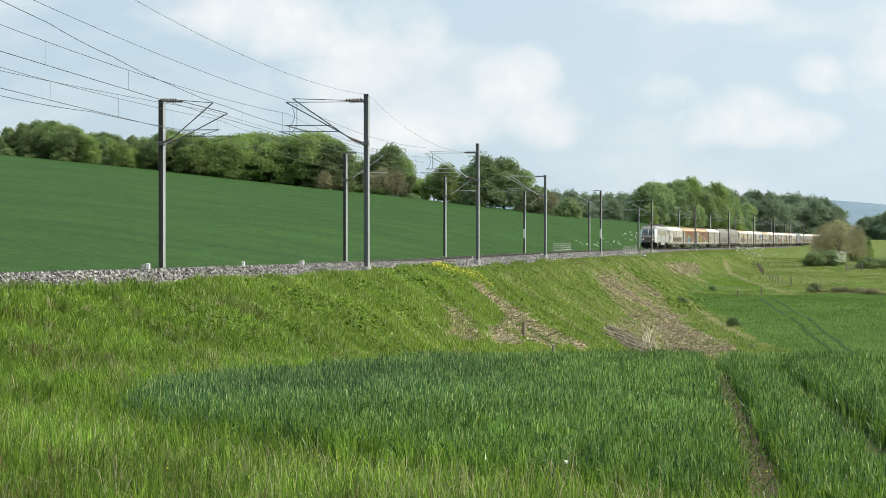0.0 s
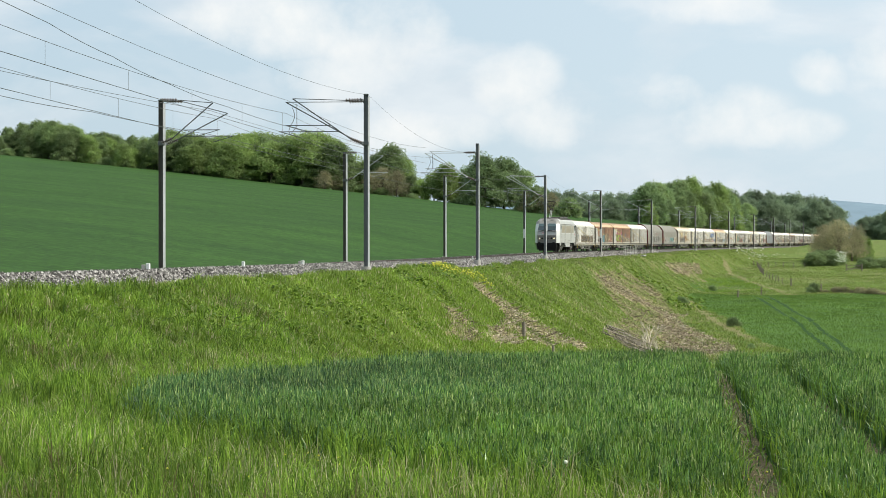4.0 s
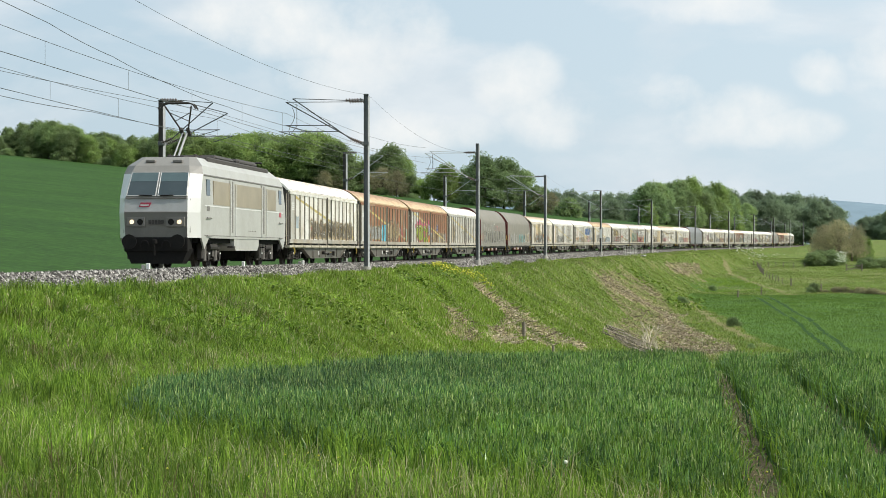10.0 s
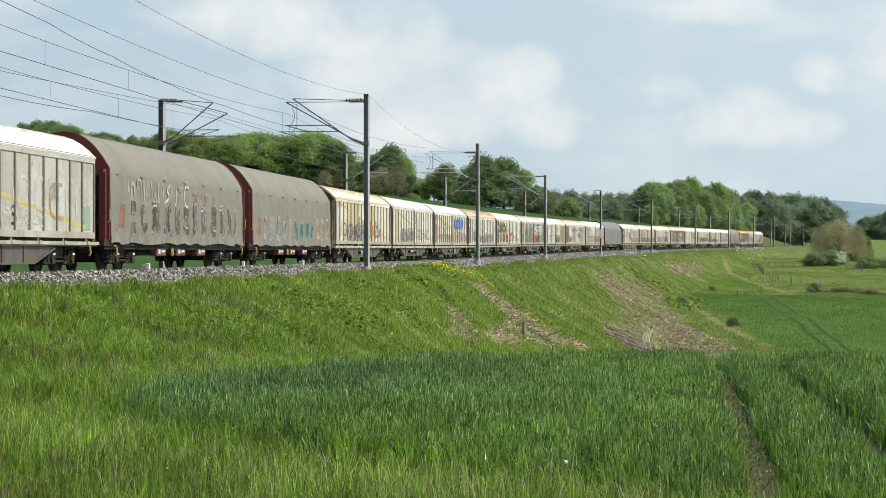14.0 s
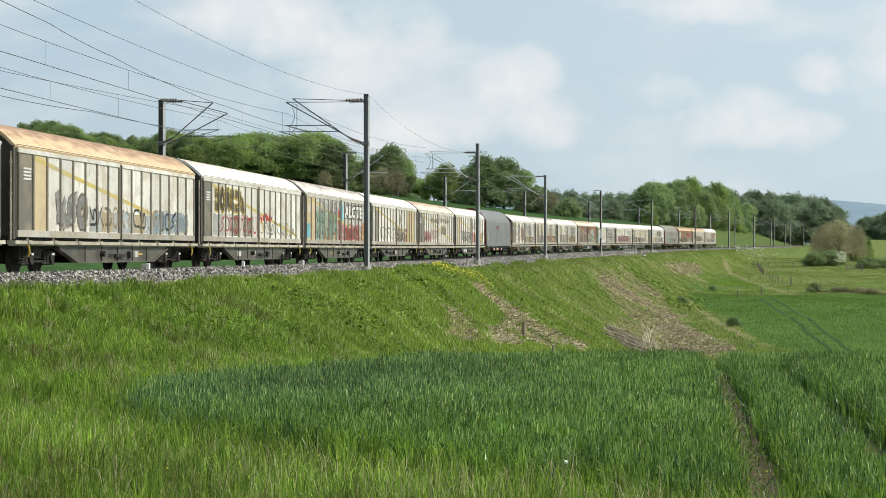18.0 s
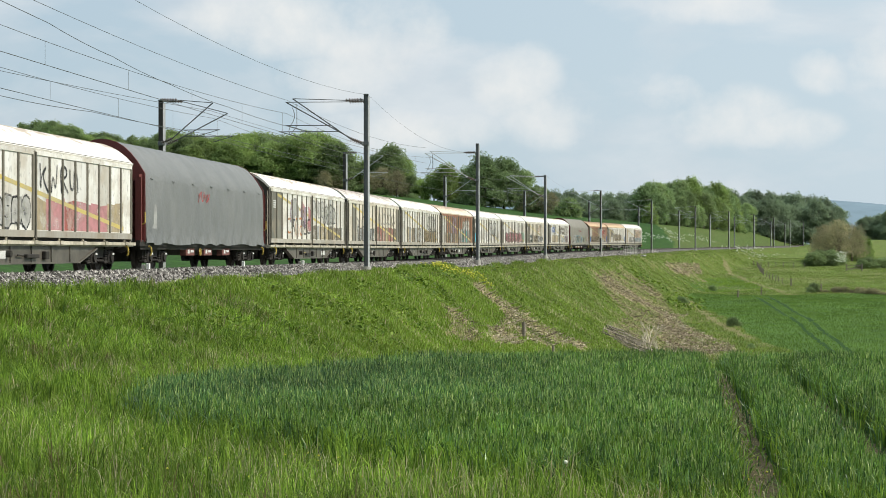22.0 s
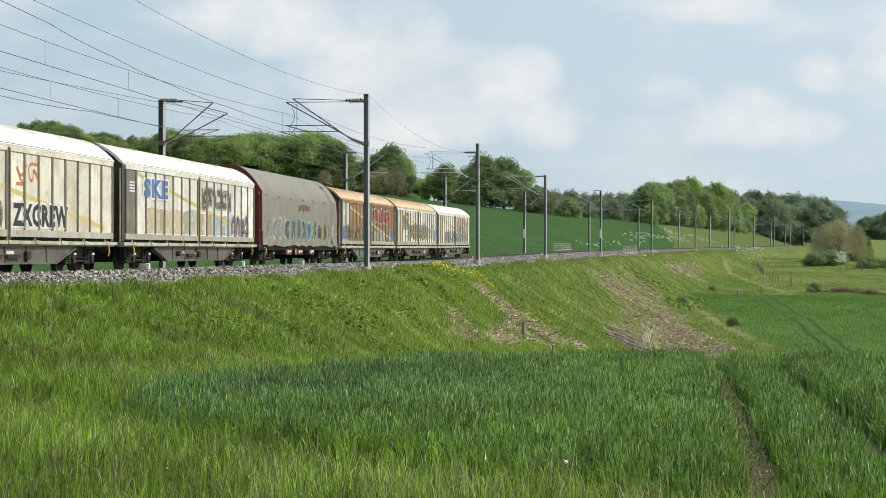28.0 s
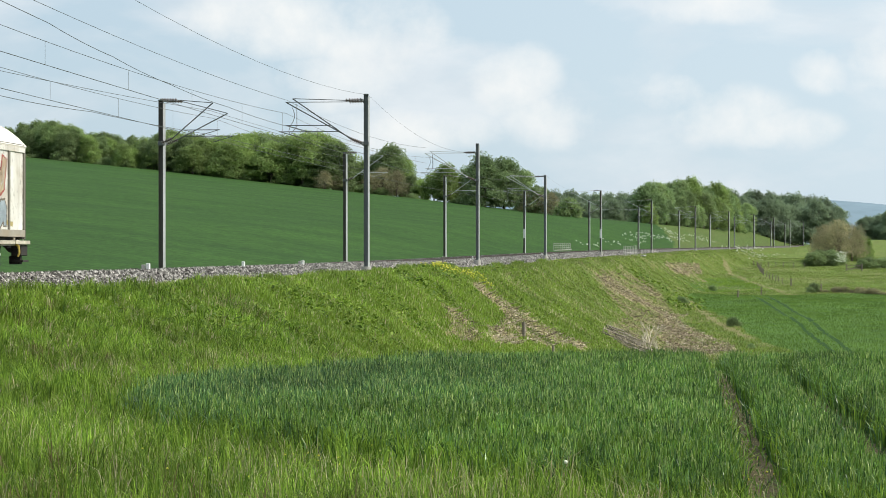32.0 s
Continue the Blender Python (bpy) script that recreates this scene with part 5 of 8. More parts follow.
# label, paint, roof, graffiti, single panels of another paint
WAGONS = [
    (A_GREY, P_WHITE, R_WHITE, [("body", -8, 4.5, 1.5, 2.25, ("sand", "umber", "white")), ("fill", -8.4, 4.4, 1.43, 2.1, ("poster", "umber", "sand", "cream")), ("fill", 7.4, 8.3, 1.9, 2.4, ("mist",))], [(0, 0, P_GREY)]),
    (A_RUST, P_RUST, R_ORANGE, [("fill", 0.0, 1.8, 1.42, 2.4, ("cyan",)), ("body", 1.9, 7.2, 1.45, 2.25, ("sand", "silver", "umber")), ("body", -5.4, -0.2, 1.45, 2.5, ("umber", "sand", "brick")), ("tag", -8, -5.5, 1.5, 2.3, ("white", "pink")), ("fill", -9.2, -8.3, 1.45, 2.2, ("mint",))], G2),
    (A_RUST, P_RUST, R_ORANGE, [("haze", 0.4, 7.4, 2.3, 2.9, ("pink",)), ("body", 0.9, 7.2, 1.45, 2.5, ("pink", "lime", "white")), ("body", 0.0, 0.9, 1.9, 2.6, ("violet", "white", "blue")), ("fill", 0.1, 1.0, 1.42, 1.9, ("orange",)), ("fill", -9, -0.3, 1.42, 2.05, ("sand", "umber", "silver")), ("tag", -8.6, -7.2, 1.5, 2.4, ("black", "white")), ("body", -4.2, -3.4, 2.25, 2.6, ("white", "blue"))], G2 + [(2, 2, P_GREY)]),
    (A_GREY, P_GREY, R_WHITE, [("tag", -8, 7, 1.6, 2.9, ("white", "sand")), ("fill", 6.2, 7.6, 1.45, 2.7, ("sand",)), ("body", -6.2, -5.5, 2.2, 2.7, ("white", "silver")), ("fill", -9.2, -8.4, 1.45, 2.1, ("mint",)), ("tag", -5, -1, 1.5, 2.0, ("black", "white"))], []),
    ("tarp", M_TARP_B, M_ENDRED, [("tag", -0.5, 7.5, 2.3, 3.15, ("white", "silver", "white")), ("body", -8, 7, 1.4, 2.4, ("silver", "tarp", "white")), ("tag", -4.5, -1, 2.45, 2.9, ("silver", "rose")), ("fill", 7.8, 8.7, 1.6, 2.25, ("poster",))], []),
    ("tarp", M_TARP_B, M_ENDRED, [("body", 1.4, 7.2, 1.4, 2.2, ("white", "silver", "tarp")), ("body", -4.4, 0.8, 1.4, 2.2, ("silver", "teal", "white")), ("body", -8.9, -5.2, 1.4, 2.3, ("white", "sand")), ("fill", 7.8, 8.7, 1.6, 2.2, ("poster",))], []),
    (A_CREAM, P_CREAM, R_CREAM, [("haze", -6, 6, 1.5, 2.6, ("sand", "orange", "umber")), ("fill", 2.0, 7.0, 1.43, 2.0, ("mist", "sand", "cream")), ("body", -0.6, 5.6, 1.45, 2.15, ("umber", "silver")), ("tag", -6, 8, 1.5, 2.4, ("white", "black"))], [(3, 5, P_SAND), (9, 10, P_SAND), (0, 0, P_GREY)]),
    (A_GREY, P_WHITE, R_WHITE, [("body", 0.2, 6.2, 1.45, 2.1, ("umber", "silver", "white")), ("tag", -8, 5.5, 1.5, 2.3, ("umber", "silver")), ("tag", -1.8, -0.3, 2.5, 3.2, ("black", "blue"))], [(1, 1, P_SAND)]),
    (A_GREY, P_WHITE, R_WHITE, [("body", -7.6, -1.4, 2.35, 3.25, ("white", "blue", "blue2")), ("fill", -8, -0.4, 1.43, 2.2, ("cream", "rose", "sand", "silver")), ("fill", 0.2, 7.4, 1.43, 2.0, ("sand", "cream", "silver")), ("haze", -8, -4, 1.45, 2.2, ("rose", "silver")), ("tag", 1, 8, 1.6, 2.9, ("umber", "orange", "black")), ("fill", -9.2, -8.4, 1.5, 2.0, ("blue",))], D1),
    (A_CREAM, P_WHITE, R_ORANGE, [("body", 3.4, 6.4, 1.5, 2.4, ("umber", "silver")), ("fill", -6, 3.2, 1.43, 2.0, ("silver", "sand", "mist")), ("tag", -7, 4, 1.5, 2.2, ("umber", "sand", "black")), ("body", -8.6, -4, 1.5, 2.1, ("silver", "mist"))], D1 + [(1, 1, P_SAND)]),
    (A_GREY, P_WHITE, R_WHITE, [("body", 2.6, 7.8, 2.35, 3.15, ("yellow", "umber", "yellow")), ("fill", 1.0, 8.0, 1.45, 2.2, ("umber", "white", "silver")), ("tag", 0.2, 7, 1.5, 2.25, ("red",)), ("haze", -3, -0.2, 2.05, 2.4, ("red",)), ("tag", -8, -0.5, 1.5, 2.1, ("silver", "umber", "yellow"))], D1),
    (A_GREY, P_GREY, R_FLAKED, [("body", -6.4, -1.2, 1.45, 2.1, ("rose", "brick", "mint")), ("word ALOTE", -1.2, -7.4, 2.3, 3.1, ("black", "white")), ("fill", -1.0, -0.1, 2.4, 3.2, ("cyan",)), ("fill", -7.4, -0.2, 1.45, 2.2, ("rose", "brick", "rose")), ("fill", 0.8, 6.9, 1.43, 1.75, ("teal", "orange", "mint", "cream")), ("body", 0.8, 6.9, 1.6, 2.75, ("umber", "mint", "yellow")), ("fill", 0.0, 0.7, 1.43, 2.9, ("brick",)), ("tag", 0.6, 6.4, 2.75, 3.3, ("silver", "mist", "mauve")), ("fill", -8.4, -6.0, 1.43, 2.4, ("orange", "mist", "white", "yellow", "teal")), ("fill", 8.6, 9.3, 1.5, 2.1, ("cyan",)), ("fill", -9.2, -8.3, 1.5, 2.2, ("cyan",))], [(0, 1, P_SAND)]),
    (A_CREAM, P_WHITE, R_WHITE, [("tag", 0, 6.5, 1.5, 2.3, ("umber", "silver")), ("fill", -5.2, -0.4, 1.43, 2.2, ("poster", "umber", "sand")), ("word AC", -1.4, -2.6, 2.3, 2.95, ("silver", "umber")), ("body", -4, -0.4, 1.45, 2.0, ("white", "umber"))], [(0, 0, P_GREY), (1, 1, P_DARK), (12, 14, P_SAND), (15, 15, P_GREY)]),
    (A_CREAM, P_WHITE, R_CREAM, [("body", 3.6, 7.4, 1.45, 2.15, ("white", "rose", "brick")), ("tag", 0.3, 3.5, 1.6, 2.3, ("red", "brick")), ("haze", -7, 4, 2.75, 3.15, ("umber", "sand")), ("body", -5, -2, 2.0, 2.5, ("yellow", "silver"))], D2 + [(15, 15, P_GREY)]),
    (A_GREY, P_WHITE, R_WHITE, [("fill", -8.6, -0.2, 1.43, 2.2, ("brick", "rose", "sand", "rose")), ("body", 0.3, 5.5, 1.5, 2.2, ("black", "white")), ("tag", -4, -0.4, 2.4, 3.2, ("black", "silver"))], [(0, 0, P_GREY), (1, 1, P_SAND)]),
    ("tarpg", M_TARP_G, M_ENDRED, [("tag", 0.5, 2.3, 2.6, 2.95, ("red",)), ("fill", 8.0, 8.9, 1.6, 2.4, ("white", "silver"))], []),
    (A_GREY, P_WHITE, R_WHITE, [("body", -6.8, -3.2, 2.2, 3.0, ("black", "white")), ("haze", 0.2, 6, 1.7, 3.1, ("rose", "mauve", "silver")), ("body", -3.4, -0.2, 2.5, 3.2, ("silver", "white")), ("fill", -9, -0.4, 1.43, 2.0, ("sand", "umber", "silver")), ("tag", 0.3, 6, 1.5, 2.4, ("black", "orange"))], D2),
    (A_CREAM, P_CREAM, R_FLAKED, [("tag", 2, 7, 1.6, 2.9, ("umber", "silver")), ("body", 0.5, 6.6, 1.45, 2.1, ("black", "silver", "white")), ("fill", -8.4, -0.4, 1.43, 2.2, ("poster", "umber", "sand", "poster")), ("tag", -8, -1, 2.3, 3.1, ("umber", "silver"))], [(1, 1, P_DARK), (15, 15, P_DARK)]),
    (A_GREY, P_WHITE, R_WHITE, [("body", -7.4, -3.0, 2.2, 3.1, ("black", "white")), ("body", -7.8, -1, 1.45, 2.1, ("umber", "sand")), ("fill", 0.4, 7.4, 1.43, 2.3, ("umber", "sand", "cream", "silver")), ("fill", -4.6, -3.6, 2.3, 3.2, ("white",)), ("fill", -6.4, -5.0, 2.3, 3.2, ("white",)), ("fill", -7.8, -1, 1.43, 2.2, ("sand", "cream", "umber")), ("body", 0.4, 1.9, 1.5, 2.2, ("umber", "white"))], [(0, 0, P_GREY)]),
    (A_CREAM, P_RUST, R_CREAM, [("fill", 0.2, 7.6, 1.43, 2.1, ("silver", "sand", "umber")), ("tag", 0.5, 7, 2.0, 3.0, ("silver", "mauve", "brick")), ("fill", 1.0, 3.4, 2.1, 3.3, ("wine", "mauve")), ("fill", -8, -0.3, 1.43, 2.4, ("silver", "teal", "umber")), ("body", -7.4, -3, 2.4, 3.1, ("silver", "white"))], G2),
    (A_GREY, P_WHITE, R_WHITE, [("tag", -8, 8, 1.5, 2.8, ("silver", "black", "white")), ("body", -6, -0.4, 2.1, 3.1, ("black", "white")), ("fill", 8.2, 9.2, 1.5, 2.2, ("cyan",))], D1),
    (A_GREY, P_WHITE, R_WHITE, [("body", -6.8, 6.8, 1.5, 2.3, ("black", "rose", "mint")), ("fill", -9, -6, 1.45, 2.4, ("mint", "cyan")), ("tag", -8, -4, 2.5, 3.2, ("umber",))], D1),
    (A_CREAM, P_CREAM, R_WHITE, [("word ZXCREW", -0.2, -5.2, 1.22, 1.95, ("white", "black")), ("body", 4.2, 6.6, 1.45, 2.2, ("white", "black", "teal")), ("body", 0.4, 3.8, 1.45, 2.1, ("sand", "umber", "silver")), ("tag", -2.6, -0.6, 2.5, 3.2, ("umber", "orange"))], D2),
    (A_GREY, P_WHITE, R_WHITE, [("word SKE", 7.6, 4.2, 2.3, 3.05, ("white", "blue")), ("fill", -1, 7, 1.45, 2.2, ("sand", "cream", "cream", "mist")), ("body", -5.4, -0.5, 2.4, 3.1, ("white", "umber", "mist")), ("fill", -6.5, -1.4, 1.45, 2.1, ("mist", "sand")), ("body", -8.6, -5.4, 1.4, 2.15, ("white", "mauve", "black"))], D1),
    ("tarp", M_TARP_B, M_ENDRED, [("body", -1.0, 4.4, 1.4, 2.2, ("cyan", "umber", "black")), ("body", 4.4, 8, 1.4, 2.2, ("white", "silver", "black")), ("body", -2.6, -1.0, 1.4, 2.1, ("white", "blue2")), ("body", -6.2, -2.8, 1.4, 2.15, ("lime", "violet2", "lime")), ("tag", -8.4, -6.4, 1.4, 2.2, ("white", "brick")), ("tag", -1.5, 1.4, 2.7, 2.95, ("wine", "brick"))], []),
    (A_RUST, P_RUST, R_ORANGE, [("body", -7.4, -0.8, 2.45, 3.2, ("white", "brick")), ("body", 0.2, 8.4, 1.45, 2.15, ("sand", "umber", "white")), ("fill", -8, -0.4, 1.43, 1.9, ("umber", "silver")), ("fill", -9.2, -8.3, 1.5, 2.2, ("blue",)), ("fill", 8.5, 9.3, 1.5, 2.1, ("blue",))], G2 + [(7, 8, P_DARK)]),
    (A_CREAM, P_WHITE, R_ORANGE, [("fill", 3, 7, 2.2, 3.2, ("umber", "white", "black")), ("body", -5.4, 4.5, 1.6, 2.45, ("umber", "sand", "silver")), ("fill", -9.2, -8.4, 1.5, 2.2, ("blue",)), ("tag", -8, 6, 1.5, 2.8, ("silver", "umber"))], [(0, 0, P_GREY), (1, 1, P_SAND)]),
    (A_GREY, P_WHITE, R_WHITE, [("body", -8.2, -1.3, 2.25, 3.15, ("brick", "cream", "white")), ("body", 0.4, 6.0, 1.45, 2.15, ("umber", "silver")), ("body", -8.2, -0.6, 1.5, 2.05, ("umber", "mist"))], [(0, 0, P_GREY), (1, 1, P_SAND)]),
]
TRAIN = []


def build_train():
    TRAIN.append((locomotive(), 8.2, 4.85))
    for n, (label, a, b, pieces, plates) in enumerate(WAGONS):
        if label.startswith("tarp"):
            w = tarp_wagon(A_TARPG if label == "tarpg" else A_TARPB, a, b, n + 3, pieces)
        else:
            w = sliding_wagon(label, a, b, n + 3, pieces, plates)
        if n == len(WAGONS) - 1:
            part("tail_lamp", box(B(), -BODY - 0.2, -BODY - 0.08, 1.2, 1.34, 1.5, 1.72, 0.02), M_YELLOW, w, "small yellow tail lamp")
            hose = tube(B(), (-BODY - 0.3, 0.4, 0.75), (-BODY - 0.5, 0.42, 0.45), 0.035)
            part("air_hose", tube(hose, (-BODY - 0.5, 0.42, 0.45), (-BODY - 0.3, 0.45, 0.28), 0.035), M_BOGIE, w)
            part("step_plate", box(box(B(), -BODY - 0.22, -BODY + 0.3, 1.12, 1.4, 0.52, 0.8, 0.02), -BODY - 0.1, -BODY + 0.1, 1.0, 1.3, 0.3, 0.52, 0.02), M_BOGIE, w)
            part("footstep", box(tube(B(), (-BODY + 0.1, 1.3, 0.78), (-BODY + 0.1, 1.3, 0.4), 0.03), -BODY - 0.15, -BODY + 0.3, 1.15, 1.45, 0.36, 0.41), M_BOGIE, w)
        TRAIN.append((w, 16.85 + PITCH * (n + 0.5), 7.1))


# ---- the locomotive ----
M_LSIDE = material("loco_side", (0.44, 0.44, 0.41), 0.4, second=(0.34, 0.33, 0.295), scale=0.9, amount=0.7, grain=0.06, grain_scale=10)
# white trim paint; also colours the shoulders as sunlit
M_LWHITE = material("loco_white_and_sunlit", (0.68, 0.68, 0.66), 0.35, second=(0.66, 0.65, 0.61), scale=1.5, amount=0.5, grain=0.04)
M_LFRONT = material("loco_silver", (0.39, 0.39, 0.385), 0.4, second=(0.27, 0.265, 0.25), scale=2.0, amount=0.6, grain=0.06)
M_LCAP = material("loco_cap", (0.23, 0.22, 0.2), 0.5, second=(0.2, 0.19, 0.17), scale=1.5, amount=0.8)
M_LBAND = material("loco_grey_band", (0.185, 0.172, 0.155), 0.5, second=(0.12, 0.108, 0.095), scale=2.0)
M_LBLACK = material("loco_black", (0.011, 0.011, 0.011), 0.85, second=(0.025, 0.021, 0.018), scale=3.0, spec=0.15)
M_LBEIGE = material("loco_louvre", (0.33, 0.275, 0.18), 0.3, second=(0.24, 0.19, 0.12), scale=1.2, amount=0.8, grain=0.06)
M_LROOF = material("loco_roof", (0.06, 0.055, 0.05), 0.85, second=(0.035, 0.03, 0.028), scale=3.0)
M_GLASS = material("cab_glass", (0.03, 0.045, 0.05), 0.08, second=(0.05, 0.07, 0.075), scale=1.0, spec=0.8, grain=0.05)
# pale reflection on the upper windscreen, put into the colour
M_REFLECTION = material("glass_reflection", (0.08, 0.12, 0.125), 0.12, second=(0.06, 0.09, 0.095), scale=1.5, spec=0.8, grain=0.05)
M_LOGO = material("logo_red", (0.5, 0.05, 0.09), 0.4)
lamp_mat = bpy.data.materials.new("headlight_glow")
lamp_mat.use_nodes = True
lamp_mat.node_tree.nodes["Principled BSDF"].inputs["Emission Color"].default_value = (1.0, 0.74, 0.34, 1)
lamp_mat.node_tree.nodes["Principled BSDF"].inputs["Emission Strength"].default_value = 1.3

# height, nose x, nose half width, shoulder x, half width
SHELL = [(1.12, 7.98, 1.12, 7.40, 1.48), (2.02, 8.06, 1.15, 7.50, 1.48), (2.55, 7.95, 1.13, 7.42, 1.48), (3.42, 7.42, 1.07, 7.02, 1.45), (3.72, 7.16, 0.98, 6.82, 1.37), (4.06, 6.45, 0.80, 6.25, 1.0)]


def at_level(z):
    zs = [r[0] for r in SHELL]
    return [float(np.interp(z, zs, [r[i] for r in SHELL])) for i in range(1, 5)]


def locomotive():
    w = thing("electric_locomotive", "grey and white electric locomotive with lit headlights and a raised pantograph", "locomotive")
    bm = B()
    mats = [M_LSIDE, M_LWHITE, M_LFRONT, M_LBAND, M_LROOF, M_LCAP]
    rings = []
    for z, xf, wf, xs, ws in SHELL:
        rings.append([bm.verts.new(p) for p in ((xf, -wf, z), (xf, wf, z), (xs, ws, z), (-xs, ws, z), (-xf, wf, z), (-xf, -wf, z), (-xs, -ws, z), (xs, -ws, z))])
    for k, (a, b) in enumerate(zip(rings, rings[1:])):
        for i in range(8):
            f = bm.faces.new((a[i], a[(i + 1) % 8], b[(i + 1) % 8], b[i]))
            if i in (0, 4):
                f.material_index = (3, 2, 5, 5, 5)[k]
            elif i in (1, 3, 5, 7):
                # lower shoulders are white for the sunlight that falls on them
                f.material_index = 1 if k < 3 else 5
            else:
                f.material_index = 0
    top = bm.faces.new(rings[-1])
    top.material_index = 4
    bm.faces.new(rings[0][::-1])
    bmesh.ops.recalc_face_normals(bm, faces=bm.faces[:])
    part("body_shell", bm, mats, w)
    # skirts below the cabs, cut away over the bogies
    for d in (1, -1):
        for s in (1, -1):
            rr = [[Vector((d * x, s * y, z)) for x, z in ((7.40, 1.15), (6.95, 0.72), (6.2, 1.15))] for y in (1.42, 1.485)]
            part("skirt", loft(B(), rr), M_LSIDE, w)
    part("underframe", box(B(), -7.3, 7.3, -1.3, 1.3, 0.95, 1.13), M_LBLACK, w)
    for x in (-4.8, 4.8):
        part("traction_motor", box(box(B(), x - 1.5, x + 1.5, -0.62, 0.62, 0.28, 0.96, 0.08), x - 0.3, x + 0.3, -1.1, 1.1, 0.4, 0.95, 0.05), M_BOGIE, w)
        for s in (1, -1):
            part("sand_box", box(B(), x + 1.75, x + 2.1, s * 1.28 - 0.1, s * 1.28 + 0.1, 0.35, 0.95, 0.03), M_BOGIE, w)
            part("air_tank", tube(B(), (x - 0.55, s * 1.2, 0.8), (x + 0.55, s * 1.2, 0.8), 0.13, 12), M_BOGIE, w)
    for s in (1, -1):
        rr = [[Vector((x, s * y, z)) for x, z in ((2.2, 1.15), (2.2, 0.86), (1.9, 0.66), (-1.9, 0.66), (-2.2, 0.86), (-2.2, 1.15))] for y in (0.6, 1.46)]
        part("equipment_chest", loft(B(), rr), M_LSIDE, w)
    for d in (1, -1):
        turn = 0 if d > 0 else 180
        root = part("cab_front", box(B(), 7.4, 8.02, -1.16, 1.16, 0.62, 1.14, 0.04), M_LBLACK, w, "black buffer beam")
        root.matrix_basis = pose(0, 0, 0, 0, 0, turn)
        # ploughed apron under the buffers
        rr = [[Vector((x, y, z)) for y, z in ((-1.25, 0.72), (1.25, 0.72), (1.0, 0.2), (-1.0, 0.2))] for x in (7.55, 7.95)]
        rr[1] = [Vector((p.x, p.y * 0.92, p.z)) for p in rr[1]]
        part("apron", loft(B(), rr), M_LBLACK, root)
        for s in (-0.87, 0.87):
            part("buffer", tube(tube(B(), (8.0, s, 0.98), (8.35, s, 0.98), 0.09, 10), (8.33, s, 0.98), (8.39, s, 0.98), 0.26, 16), M_LBLACK, root)
            hoop = B()
            P = [Vector((8.1, s * 0.45 + 0.16 * math.cos(a), 0.8 + 0.22 * math.sin(a))) for a in np.linspace(0, math.pi, 9)]
            for p, q in zip(P, P[1:]):
                tube(hoop, p, q, 0.02)
            part("air_hose", hoop, M_LBLACK, root)
        part("coupling_hook", tube(box(B(), 8.0, 8.3, -0.06, 0.06, 0.9, 1.06, 0.02), (8.25, 0, 0.95), (8.2, 0, 0.5), 0.035), M_LBLACK, root)
        # two windscreen panes with a pillar between
        for s in (1, -1):
            q = []
            for z in (2.6, 3.45):
                xf, wf, xs, ws = at_level(z)
                q.append((xf + 0.012, wf))
            pane = B()
            a = [Vector((q[0][0], s * 0.04, 2.6)), Vector((q[0][0], s * (q[0][1] - 0.03), 2.6)), Vector((q[1][0], s * (q[1][1] - 0.03), 3.45)), Vector((q[1][0], s * 0.04, 3.45))]
            loft(pane, [a, [p + Vector((0.02, 0, 0.01)) for p in a]])
            part("windscreen", pane, M_GLASS, root)
            fr = B()
            a2 = [p + Vector((0.012, 0, 0.005)) for p in a]
            for p, r_ in zip(a2, a2[1:] + a2[:1]):
                tube(fr, p, r_, 0.024, 6)
            part("window_frame", fr, M_LFRONT, root)
            # upper part of the pane, coloured paler for its reflection
            up = [a[0].lerp(a[3], 0.62), a[1].lerp(a[2], 0.62), a[2], a[3]]
            part("sun_blind", loft(B(), [[p + Vector((0.021, 0, 0.011)) for p in up], [p + Vector((0.024, 0, 0.012)) for p in up]]), M_REFLECTION, root, "pale green reflection painted on the windscreen's top")
            part("wiper", tube(B(), (q[0][0] + 0.06, s * 0.15, 2.62), (q[0][0] + 0.07, s * 0.62, 2.63), 0.022), M_LBLACK, root)
            # headlight pair: lit outer lamp, dark inner one
            part("lamp_panel", box(B(), 8.0, 8.068, s * 0.72 - 0.34, s * 0.72 + 0.34, 1.5, 1.86, 0.02), M_LBAND, root)
            part("headlight", tube(B(), (8.05, s * 0.86, 1.68), (8.095, s * 0.86, 1.68), 0.075, 16), lamp_mat if d > 0 else M_LBLACK, root, "lit warm headlight" if d > 0 else "dark tail lamp")
            part("tail_lamp", tube(B(), (8.05, s * 0.56, 1.68), (8.085, s * 0.56, 1.68), 0.11, 16), M_LBLACK, root)
            part("roof_vent", box(B(), 6.78, 6.98, s * 0.5 - 0.17, s * 0.5 + 0.17, 3.84, 3.93, 0.01), M_LBAND, root)
            part("handrail", tube(B(), (7.85, s * 1.2, 2.5), (7.88, s * 1.2, 1.3), 0.015), M_LBAND, root)
        num = B()
        for i in range(5):
            box(num, 8.03, 8.066, -0.26 + i * 0.115, -0.26 + i * 0.115 + 0.085, 1.6, 1.75)
        part("number_bars", num, M_LROOF, root, "dark bars of a number")
        part("logo_bar", box(B(), 7.99, 8.042, -0.56, -0.26, 2.25, 2.3), M_LWHITE, root, "white bar on the logo")
        logo = B()
        rr = [[Vector((x, y, z)) for y, z in ((-0.62, 2.21), (-0.24, 2.21), (-0.16, 2.37), (-0.55, 2.37))] for x in (7.985, 8.035)]
        part("logo_plate", loft(logo, rr), M_LOGO, root, "small red logo plate")
